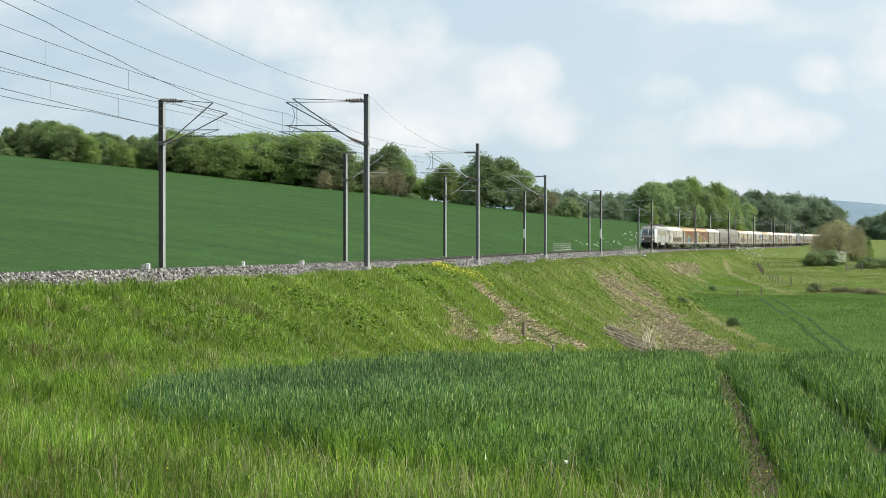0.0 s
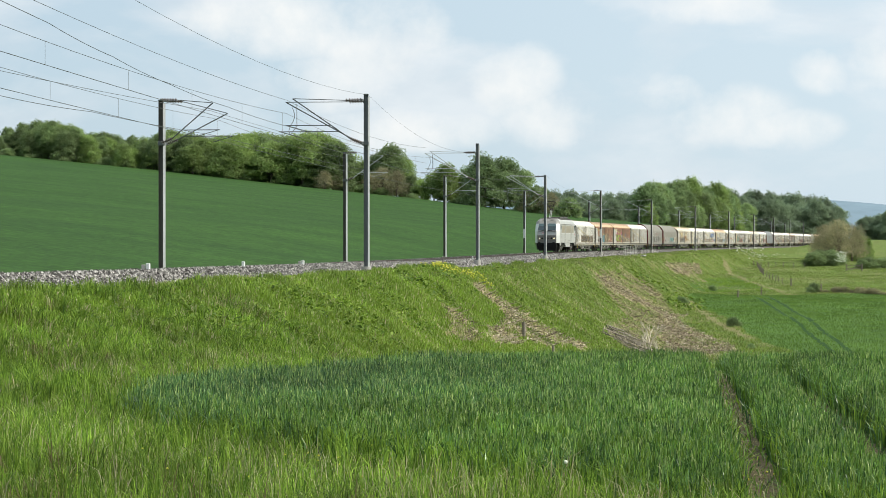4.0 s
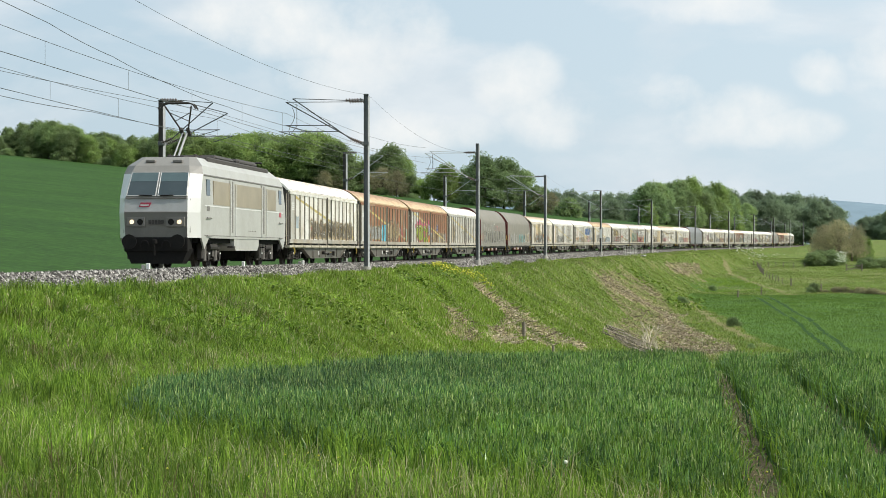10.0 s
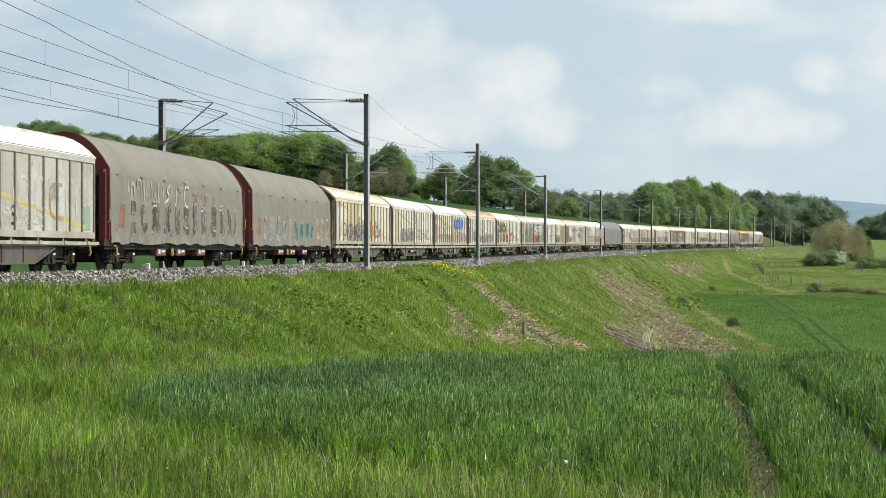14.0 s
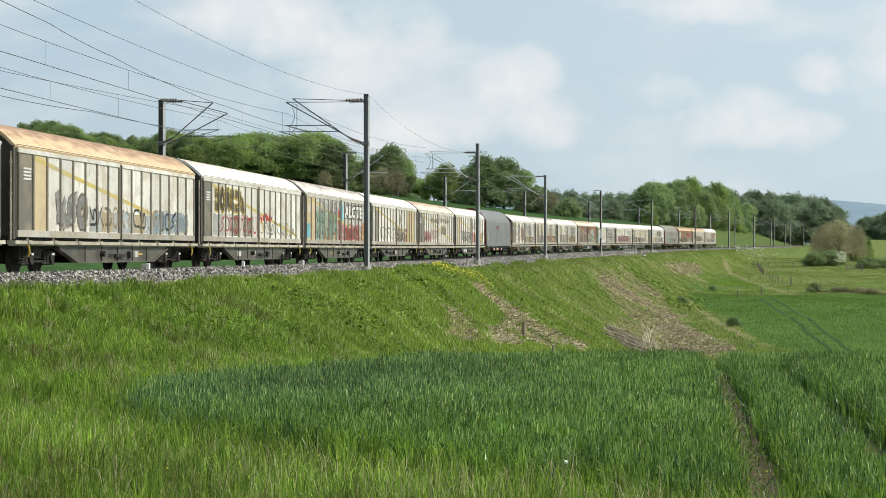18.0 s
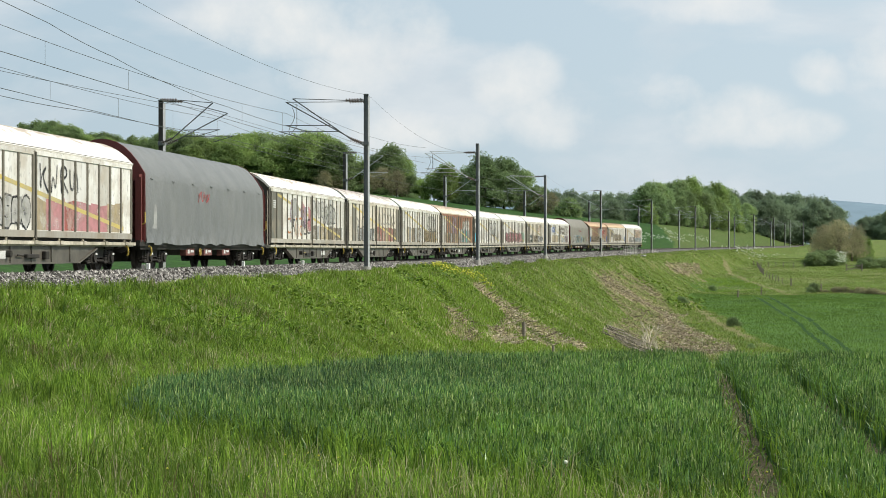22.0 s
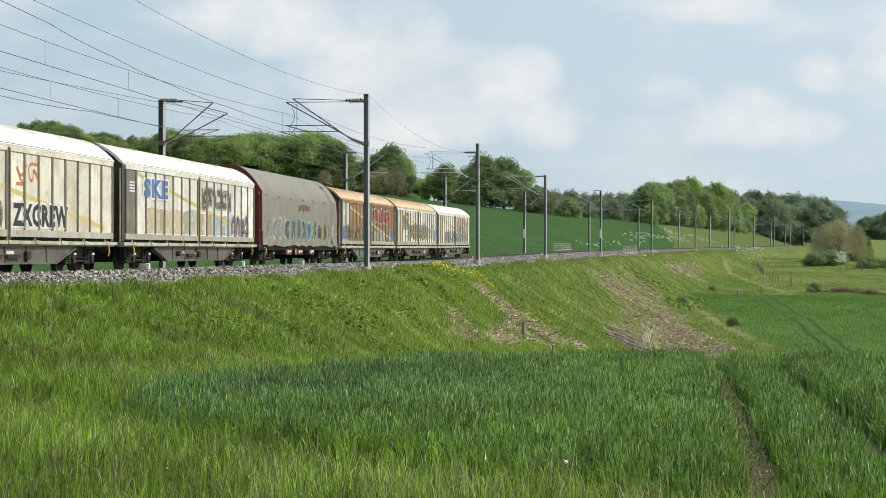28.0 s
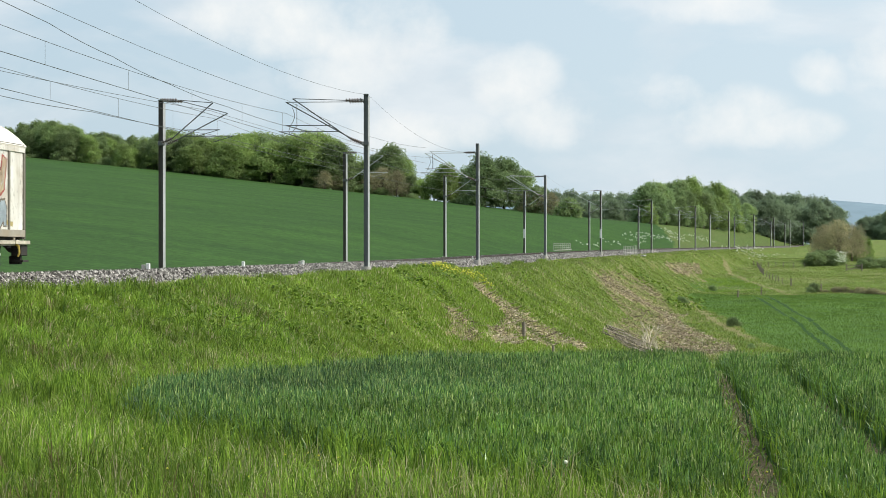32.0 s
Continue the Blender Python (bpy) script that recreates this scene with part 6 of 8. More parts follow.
        part("sill_line", box(B(), 7.9, 8.0, -1.1, 1.1, 2.5, 2.56, 0.01), M_LBAND, root)
        part("lower_line", box(B(), 7.95, 8.075, -1.14, 1.14, 2.0, 2.05, 0.01), M_LBAND, root)
    for s in (1, -1):
        turn = 0 if s > 0 else 180
        side = part("window_band", box(B(), -5.5, 5.6, 1.472, 1.492, 2.35, 3.22), M_LBEIGE, w, "beige louvred band")
        side.matrix_basis = pose(0, 0, 0, 0, 0, turn)
        part("waist_line", box(B(), -6.9, 6.9, 1.474, 1.49, 2.27, 2.31), M_LWHITE, side)
        part("lower_seam", box(B(), -6.9, 6.9, 1.474, 1.488, 1.2, 1.225), M_LBAND, side)
        for i in range(5):
            part("vent_mark", box(B(), -1.6 + i * 0.3, -1.45 + i * 0.3, 1.474, 1.487, 1.42, 1.46), M_LBAND, side)
        for x in (-3.0, 2.6):
            dr = part("door", box(B(), x - 0.36, x + 0.36, 1.478, 1.497, 1.2, 3.35, 0.01), M_LSIDE, side)
            part("door_recess", box(B(), x - 0.11, x + 0.11, 1.48, 1.503, 1.35, 3.3), M_LBAND, dr)
            for h in (-0.42, 0.42):
                part("handrail", tube(B(), (x + h, 1.53, 1.25), (x + h, 1.53, 3.2), 0.018), M_LWHITE, dr)
            part("step", box(B(), x - 0.25, x + 0.25, 1.35, 1.55, 0.78, 0.83), M_LBLACK, dr)
        for x in (-6.35, 6.35):
            part("cab_window", box(B(), x - 0.27, x + 0.27, 1.455, 1.487, 2.65, 3.25, 0.01), M_GLASS, side)
            part("cab_mark", box(B(), x - 0.2, x + 0.2, 1.478, 1.49, 2.1, 2.3), M_LBAND if x > 0 else M_LOGO, side)
            part("grab_rail", tube(B(), (x - 0.35, 1.53, 1.85), (x + 0.35, 1.53, 1.85), 0.02), M_LBAND, side)
            part("grab_rail", tube(B(), (x - 0.35, 1.53, 1.2), (x + 0.35, 1.53, 1.2), 0.02), M_LBAND, side)
        part("cornice", box(B(), -6.9, 6.9, 1.43, 1.475, 3.36, 3.42, 0.01), M_LBAND, side)
        for x in (-5.8, -4.2, 4.2, 5.8):
            part("damper", tube(tube(B(), (x, 1.2, 0.3), (x, 1.2, 1.05), 0.07, 8), (x + 0.4, 1.2, 0.45), (x + 0.4, 1.2, 1.05), 0.05, 8), M_LBAND, w).matrix_basis = pose(0, 0, 0, 0, 0, turn)
    # roof gear
    part("roof_gear", box(box(box(B(), -5.6, 5.0, -1.12, 1.12, 3.92, 4.14, 0.05), -4.0, -0.5, -1.0, 1.0, 4.08, 4.34, 0.1), 0.2, 3.2, -1.0, 1.0, 4.08, 4.3, 0.1), M_LROOF, w)
    gear = B()
    for x in (-5.6, -4.6, 3.6, 4.4):
        for y in (-0.5, 0.5):
            for k in range(4):
                tube(gear, (x, y, 4.02 + 0.07 * k), (x, y, 4.06 + 0.07 * k), 0.07, 8)
    part("roof_insulator", gear, M_INSUL, w)
    folded = B()
    tube(folded, (-5.9, -0.4, 4.3), (-3.9, -0.3, 4.36), 0.035)
    tube(folded, (-5.9, 0.4, 4.3), (-3.9, 0.3, 4.36), 0.035)
    box(folded, -5.9, -5.6, -0.8, 0.8, 4.38, 4.44, 0.02)
    part("folded_pantograph", folded, M_LROOF, w)
    pan = part("pantograph", box(B(), 4.1, 5.35, -0.32, 0.32, 4.1, 4.16, 0.02), M_LROOF, w, "raised current collector")
    part("lower_arm", tube(tube(B(), (5.2, 0.07, 4.15), (3.95, 0.07, 5.12), 0.045, 8, 0.04), (5.2, -0.1, 4.15), (3.95, -0.1, 5.1), 0.03), M_LFRONT, pan)
    up = B()
    for s in (-1, 1):
        tube(up, (3.95, 0.1 * s, 5.12), (5.0, 0.5 * s, 6.02), 0.032)
        tube(up, (4.4, 0.27 * s, 5.5), (4.75, -0.4 * s, 5.8), 0.016)
        tube(up, (3.8, 0.13 * s, 5.02), (4.1, 0.13 * s, 5.24), 0.075)
    part("upper_arm", up, M_LROOF, pan)
    head = B()
    for x in (4.85, 5.15):
        P = [Vector((x, y, z)) for y, z in ((-0.72, 5.9), (-0.6, 6.07), (-0.42, 6.13), (0.42, 6.13), (0.6, 6.07), (0.72, 5.9))]
        for p, q in zip(P, P[1:]):
            tube(head, p, q, 0.03)
    part("collector_head", head, M_LROOF, pan)
    stretch = Matrix.Diagonal((1.06, 1, 1, 1))
    for o in w.children_recursive:
        o.data.transform(stretch)
    for x in (4.8, -4.8):
        add_bogie(w, x, 0.55)
    return w


build_train()


# ---- trees and hedges ----
# leaf colours of the distant trees are raised to stand for haze
L_OAK = leaf_material("leaves_mid", (0.31, 0.405, 0.135), (0.215, 0.305, 0.1), 0.3, 0.6)
L_DARK = leaf_material("leaves_dark", (0.255, 0.335, 0.14), (0.185, 0.26, 0.11), 0.3, 0.6)
L_LIME = leaf_material("leaves_fresh", (0.325, 0.435, 0.133), (0.232, 0.331, 0.099), 0.3, 0.6)
L_BROWN = leaf_material("leaves_budding", (0.37, 0.33, 0.2), (0.27, 0.27, 0.145), 0.25, 0.6)
# far wood: aerial haze is put into this paler, bluer leaf colour
L_HAZED = leaf_material("leaves_hazed", (0.25, 0.32, 0.2), (0.205, 0.27, 0.17), 0.15, 0.6, spec=0.1)
L_CLUMP = leaf_material("leaves_clump", (0.275, 0.375, 0.165), (0.2, 0.29, 0.125), 0.3, 0.55)
L_SPRING = leaf_material("leaves_spring", (0.31, 0.4, 0.17), (0.22, 0.31, 0.125), 0.3, 0.55)
M_BARK = material("bark", (0.10, 0.08, 0.06), 0.9, second=(0.16, 0.14, 0.11), scale=4, bump=0.02, stretch=(1, 1, 0.3))


def crown_mesh(rng, lobes, count, size):
    """Many small leaf clumps on the skin of overlapping lobes."""
    P, N = [], []
    vol = np.array([a * b + b * c + a * c for _, (a, b, c) in lobes])
    for (c, r), k in zip(lobes, (vol / vol.sum() * count).astype(int)):
        d = rng.normal(size=(k, 3))
        d /= np.linalg.norm(d, axis=1)[:, None]
        d[:, 2] = np.where(d[:, 2] < -0.55, -d[:, 2], d[:, 2])
        rad = 1.08 - 0.75 * rng.random(k) ** 1.35 + 0.3 * np.sin(d[:, 0] * 5 + c[0]) * np.cos(d[:, 2] * 6 + d[:, 1] * 4) + 0.16 * np.sin(d[:, 0] * 13 + c[1]) * np.sin(d[:, 2] * 11 + d[:, 1] * 12)
        P.append(np.array(c) + d * np.array(r) * rad[:, None])
        N.append(d)
    P, N = np.concatenate(P), np.concatenate(N)
    n = len(P)
    N = N + rng.normal(size=(n, 3)) * 0.8 + np.array([0, 0, 0.35])
    N /= np.linalg.norm(N, axis=1)[:, None]
    T = np.cross(N, rng.normal(size=(n, 3)))
    T /= np.linalg.norm(T, axis=1)[:, None]
    Bn = np.cross(N, T)
    s = size * (0.55 + 0.9 * rng.random(n))[:, None]
    a = P + T * s
    b = P + Bn * s * 0.6 - T * s * 0.5
    c = P - Bn * s * 0.6 - T * s * (0.3 + 0.4 * rng.random((n, 1))) + N * s * 0.25
    V = np.stack([a, b, c], 1).reshape(-1, 3)
    F = np.arange(3 * n).reshape(-1, 3)
    return V, F


def tree_model(name, seed, height, spread, leaf, lobes_n=9, count=3200, size=0.42, trunk=0.28, low=0.1):
    """A tapered trunk with limbs, under a crown of uneven lobes; at the origin."""
    rng = np.random.default_rng(seed)
    lobes = []
    for i in range(lobes_n):
        a = 2 * math.pi * i * 0.382 + rng.uniform(-0.4, 0.4)
        f = (i + 0.5) / lobes_n
        z = height * (low + (0.88 - low) * f)
        r = spread * (0.72 * math.sin(math.pi * min(1, 0.3 + 0.66 * f)) + 0.06) * rng.uniform(0.55, 1.05)
        k = spread * rng.uniform(0.24, 0.46)
        lobes.append(((r * math.cos(a), r * math.sin(a), z), (k, k, k * rng.uniform(0.6, 0.9))))
    lobes.append(((0, 0, height * 0.8), (spread * 0.36, spread * 0.36, height * 0.18)))
    lobes.append(((0, 0, height * 0.5), (spread * 0.6, spread * 0.6, height * 0.32)))
    ob = thing(name, "", "tree")
    bm = tube(B(), (0, 0, -0.4), (0.1, 0, height * 0.45), trunk * height / 10, 8, trunk * height / 22)
    for c, _ in lobes[:-2]:
        tube(bm, (0.08, 0, height * (0.18 + 0.2 * rng.random())), c, trunk * height / 40, 5, 0.03)
    tube(bm, (0.1, 0, height * 0.42), (0, 0, height * 0.85), trunk * height / 24, 6, 0.03)
    part("trunk", bm, M_BARK, ob)
    V, F = crown_mesh(rng, lobes, count, size)
    cr = mesh_object("crown", V, F, leaf, smoothed=False)
    cr.parent = ob
    return ob


def tree_kinds():
    return dict(
        oak=[tree_model("oak_tree", 11 + i, 11, 5.2, L_OAK, 24, 21000, 0.2) for i in range(3)],
        dark=[tree_model("dark_tree", 31 + i, 12, 5.0, L_DARK, 24, 21000, 0.2) for i in range(3)],
        lime=[tree_model("young_tree", 51 + i, 10, 4.6, L_LIME, 22, 19000, 0.19) for i in range(2)],
        clump=[tree_model("broad_tree", 131 + i, 11, 5.2, L_CLUMP, 19, 21000, 0.205) for i in range(3)],
        fresh=[tree_model("spring_tree", 151 + i, 11, 4.8, L_SPRING, 24, 20000, 0.2) for i in range(2)],
        brown=[tree_model("budding_tree", 71 + i, 8, 4.4, L_BROWN, 22, 5200, 0.145, low=0.15) for i in range(2)],
        far=[tree_model("wood_tree", 91 + i, 13, 5.5, L_HAZED, 24, 20000, 0.22) for i in range(3)],
        bush=[tree_model("bush", 111 + i, 3.2, 2.6, L_DARK, 14, 3600, 0.17, low=0.08) for i in range(2)])


TREE_LABEL = dict(oak="broad green oak tree at the edge of the hill field", dark="dark green broadleaf tree in a wood edge", lime="light green young broadleaf tree in spring leaf",
                  clump="broad green tree in a big clump", fresh="light green spring tree in a big clump",
                  brown="brownish budding tree with sparse spring leaves", far="distant broadleaf tree of a far wood, haze put into its leaf colour", bush="low green bush beside the field")
used = set()
KINDS = tree_kinds()


def plant(kind, px, d, height, pick, turn=0.0, sink=0.3, group="trees of the wood edge", wide=1.0):
    """A tree d metres out along the bearing px (1.0 is the edge of the view)."""
    x = px * 0.224 * d
    z = float(ground_z(np.array([x]), np.array([d]))[0]) - sink
    src = KINDS[kind][pick % len(KINDS[kind])]
    base = {"oak": 11, "clump": 11, "fresh": 11, "dark": 12, "lime": 10, "brown": 8, "far": 13, "bush": 3.2}[kind]
    k = height / base * 1.2
    m = Matrix.LocRotScale((x, d, z), Euler((0, 0, turn)), None)
    ob = src if src.name not in used else None
    if ob is None:
        ob = copy_thing(src, m)
    else:
        used.add(src.name)
    ob.matrix_basis = m @ Matrix.Diagonal((k * wide, k * wide, k, 1))
    tagged(ob, TREE_LABEL[kind], "bush" if kind == "bush" else "tree", group)
    return ob


def bearing(x):
    return (x - 784) / 784


def skyline(kind, x, d, y, rng, group="trees of the wood edge", wide=1.0, sink=0.6, low=2.0):
    """A tree whose top reaches a given height over the horizon line, d metres out."""
    px = bearing(x)
    foot = float(ground_z(np.array([px * 0.224 * d]), np.array([float(d)]))[0]) - sink
    h = 1.23 + (424 - y) / 3500 * d - foot
    return plant(kind, px, d, max(low, h) / 1.2, rng.randrange(9), rng.uniform(0, 6), sink, group, wide)


WOOD_X = [-80, 0, 15, 50, 85, 125, 150, 200, 235, 270, 290, 315, 350, 400, 440, 480, 500, 560, 585, 600]
WOOD_Y = [240, 236, 225, 214, 211, 219, 233, 238, 243, 240, 226, 230, 240, 240, 234, 240, 237, 235, 240, 256]
CLUMP_X = [1130, 1150, 1170, 1210, 1250, 1275, 1290, 1330, 1350]
CLUMP_Y = [338, 325, 320, 315, 320, 326, 345, 372, 392]
FAR_X = [930, 1000, 1040, 1100, 1130, 1290, 1315, 1340, 1380, 1420, 1450, 1475, 1490]
FAR_Y = [338, 334, 341, 338, 340, 340, 333, 340, 338, 342, 346, 356, 372]


def woods():
    rng = random.Random(4)
    # wood edge along the top of the hill field
    x = -75
    while x < 596:
        y = float(np.interp(x, WOOD_X, WOOD_Y))
        skyline("dark" if x < 130 else rng.choice(("oak", "oak", "dark", "oak", "lime", "dark")), x, 552 + rng.uniform(0, 16), y + rng.uniform(0, 20), rng, wide=rng.uniform(1.0, 1.3))
        x += rng.uniform(11, 22)
    x = -75
    while x < 606:
        y = float(np.interp(x, WOOD_X, WOOD_Y))
        skyline(rng.choice(("dark", "oak", "oak")), x, 578 + rng.uniform(0, 22), y + rng.uniform(-2, 5), rng, wide=rng.uniform(0.9, 1.15))
        x += rng.uniform(17, 28)
    for x, y, d, kind in ((690, 256, 585, "dark"), (668, 272, 590, "dark"), (712, 278, 588, "oak"), (650, 284, 592, "oak"), (790, 288, 560, "oak"), (768, 305, 566, "oak"), (812, 312, 562, "oak"), (858, 276, 545, "clump"), (892, 279, 550, "clump"), (922, 300, 552, "fresh"),
                          (838, 292, 562, "clump"), (745, 318, 575, "oak"), (728, 310, 580, "dark"), (628, 286, 592, "oak"), (612, 280, 588, "dark"),
                          (575, 302, 545, "brown"), (600, 306, 548, "brown"), (676, 296, 552, "brown"), (702, 300, 552, "brown"), (655, 308, 555, "brown"), (948, 332, 540, "bush"), (975, 340, 535, "brown"), (1005, 352, 530, "bush"), (935, 340, 538, "brown")):
        skyline(kind, x, d, y, rng)
    x = -50
    while x < 860:
        plant("bush", bearing(x), 549 + rng.uniform(0, 6), rng.uniform(1.3, 2.6), rng.randrange(9), rng.uniform(0, 6), 0.7, "bushes under the wood edge", 1.35)
        x += rng.uniform(26, 80)
    # the big clump beyond the bank, and the woods behind it
    for i in range(13):
        x = 1143 + i * 15.2 + rng.uniform(-5, 5)
        y = float(np.interp(x, CLUMP_X, CLUMP_Y)) + rng.uniform(-6, 14)
        skyline(rng.choice(("clump", "clump", "fresh", "oak")), x, 600 + 1.1 * max(0, x - 1150) + rng.uniform(0, 8), y, rng, "trees of the big clump", rng.uniform(0.75, 1.0), low=3.0)
    for i in range(11):
        x = 1148 + i * 17 + rng.uniform(-7, 7)
        y = float(np.interp(x, CLUMP_X, CLUMP_Y)) + rng.uniform(16, 46)
        skyline(rng.choice(("clump", "oak", "fresh", "dark")), x, 575 + 1.1 * max(0, x - 1150) + rng.uniform(0, 8), y, rng, "trees of the big clump", rng.uniform(0.75, 1.05), low=3.0)
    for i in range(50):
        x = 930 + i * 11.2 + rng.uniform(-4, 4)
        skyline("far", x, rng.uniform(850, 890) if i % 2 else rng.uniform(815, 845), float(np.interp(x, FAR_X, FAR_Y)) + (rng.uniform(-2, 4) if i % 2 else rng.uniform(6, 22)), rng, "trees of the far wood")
    for x, d, h in ((1462, 430, 7.2), (1485, 425, 8.2), (1508, 432, 7.4), (1448, 440, 4.8)):
        plant("brown", bearing(x), d, h, rng.randrange(9), rng.uniform(0, 6), 0.4, "budding trees by the gate", 0.85)
    for x, d, h in ((1516, 436, 6.6), (1532, 440, 5.8)):
        plant("lime", bearing(x), d, h * 0.85, rng.randrange(9), rng.uniform(0, 6), 0.4, "budding trees by the gate", 0.8)
    for i in range(9):
        plant("bush", bearing(1439 + i * 5.6), 405 + i * 0.6 + rng.uniform(-2, 2), rng.uniform(1.9, 2.7), i, i * 1.3, 0.2, "hedge bushes")
    for x, d, h in ((1299, 219, 0.9), (1293, 221, 0.6), (1209, 258, 0.8), (1203, 260, 0.6), (1262, 305, 0.8), (1440, 297, 1.25), (1435, 296, 0.8), (1330, 192, 0.5)):
        plant("bush", bearing(x), d, h, int(x), x, 0.1, "small bushes in the valley")
    for i in range(20):
        plant("brown", bearing(1452 + i * 6.4 + rng.uniform(-3, 3)), 297 - i * 0.55, rng.uniform(0.4, 0.95), i, i * 1.1, 0.15, "low brown hedge", rng.uniform(1.2, 2.2))
    for i in range(8):
        plant("bush", bearing(1528 + i * 8), 392 + i, rng.uniform(1.3, 2.0), i, i * 1.7, 0.2, "hedge bushes")
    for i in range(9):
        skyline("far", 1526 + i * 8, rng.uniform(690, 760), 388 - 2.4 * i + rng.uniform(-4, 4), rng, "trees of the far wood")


woods()


# ---- grass, wheat and weeds ----
L_WHEAT = leaf_material("wheat_leaf", (0.175, 0.315, 0.05), (0.021, 0.07, 0.015), 0.28, 0.35, 0.38, 0.45, tuft=0.35)
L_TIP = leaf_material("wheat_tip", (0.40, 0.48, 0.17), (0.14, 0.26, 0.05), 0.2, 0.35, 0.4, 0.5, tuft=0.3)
L_WHEATBLUE = leaf_material("blue_wheat_leaf", (0.155, 0.29, 0.088), (0.018, 0.064, 0.021), 0.28, 0.3, 0.36, 0.5, tuft=0.35)
L_CROP = leaf_material("crop_blade", (0.2, 0.325, 0.06), (0.12, 0.22, 0.04), 0.3, 0.4)
L_GRASS = leaf_material("grass_blade", (0.295, 0.44, 0.056), (0.055, 0.128, 0.014), 0.28, 0.4, tuft=0.38)
L_BANK = leaf_material("bank_blade", (0.25, 0.37, 0.048), (0.145, 0.235, 0.029), 0.28, 0.4)
L_SEED = leaf_material("grass_seed_head", (0.26, 0.2, 0.105), (0.15, 0.14, 0.06), 0.25, 0.35)
L_VERGE = leaf_material("verge_blade", (0.155, 0.25, 0.03), (0.205, 0.255, 0.055), 0.3, 0.35)
L_MEADOW = leaf_material("meadow_blade", (0.158, 0.225, 0.047), (0.2, 0.235, 0.074), 0.3, 0.4)
L_DRY = leaf_material("dry_stalk", (0.56, 0.53, 0.32), (0.3, 0.26, 0.12), 0.2, 0.3)
L_WEED = leaf_material("weed_leaf", (0.275, 0.395, 0.05), (0.09, 0.17, 0.021), 0.3, 0.35, tuft=0.35)
M_PETAL = material("white_blossom", (0.8, 0.8, 0.72), 0.8, second=(0.6, 0.65, 0.45), scale=6)
M_YPETAL = material("yellow_blossom", (0.62, 0.6, 0.05), 0.7)
M_POSTWOOD = material("weathered_wood", (0.2, 0.17, 0.14), 0.9, second=(0.12, 0.1, 0.08), scale=6, bump=0.01)


def blades(name, x, y, h, w, lean, mats, label, category, pick=None, droop=0.0, rng=None, base=None):
    """One mesh of many single blades, three triangles each."""
    n = len(x)
    z = (ground_z(x, y) if base is None else base) - 0.02
    a = rng.random(n) * 2 * np.pi
    d = rng.random(n) * 2 * np.pi
    side = np.stack([np.cos(a), np.sin(a), np.zeros(n)], 1) * (w / 2)[:, None]
    to = np.stack([np.cos(d), np.sin(d), np.zeros(n)], 1) * (h * lean)[:, None]
    up = np.array([0, 0, 1.0])
    p = np.stack([x, y, z], 1)
    mid = p + to * 0.35 + up * (h * 0.62)[:, None]
    tip = p + to + up * (h * (1 - droop * lean))[:, None]
    V = np.stack([p - side, p + side, mid + side * 0.8, mid - side * 0.8, tip], 1).reshape(-1, 3)
    k = np.arange(n)[:, None] * 5
    F = np.concatenate([k + [0, 1, 2], k + [0, 2, 3], k + [3, 2, 4]], 1).reshape(-1, 3)
    idx = None if pick is None else np.repeat(pick, 3)
    ob = mesh_object(name, V, F, mats, idx, smoothed=False)
    return tagged(ob, label, category, kind="stuff")


def scatter(rng, n, x0, x1, y0, y1):
    return x0 + (x1 - x0) * rng.random(n), y0 + (y1 - y0) * rng.random(n)


def in_wedge(x, y, pad=0.8):
    return abs(x) < 0.228 * y + pad


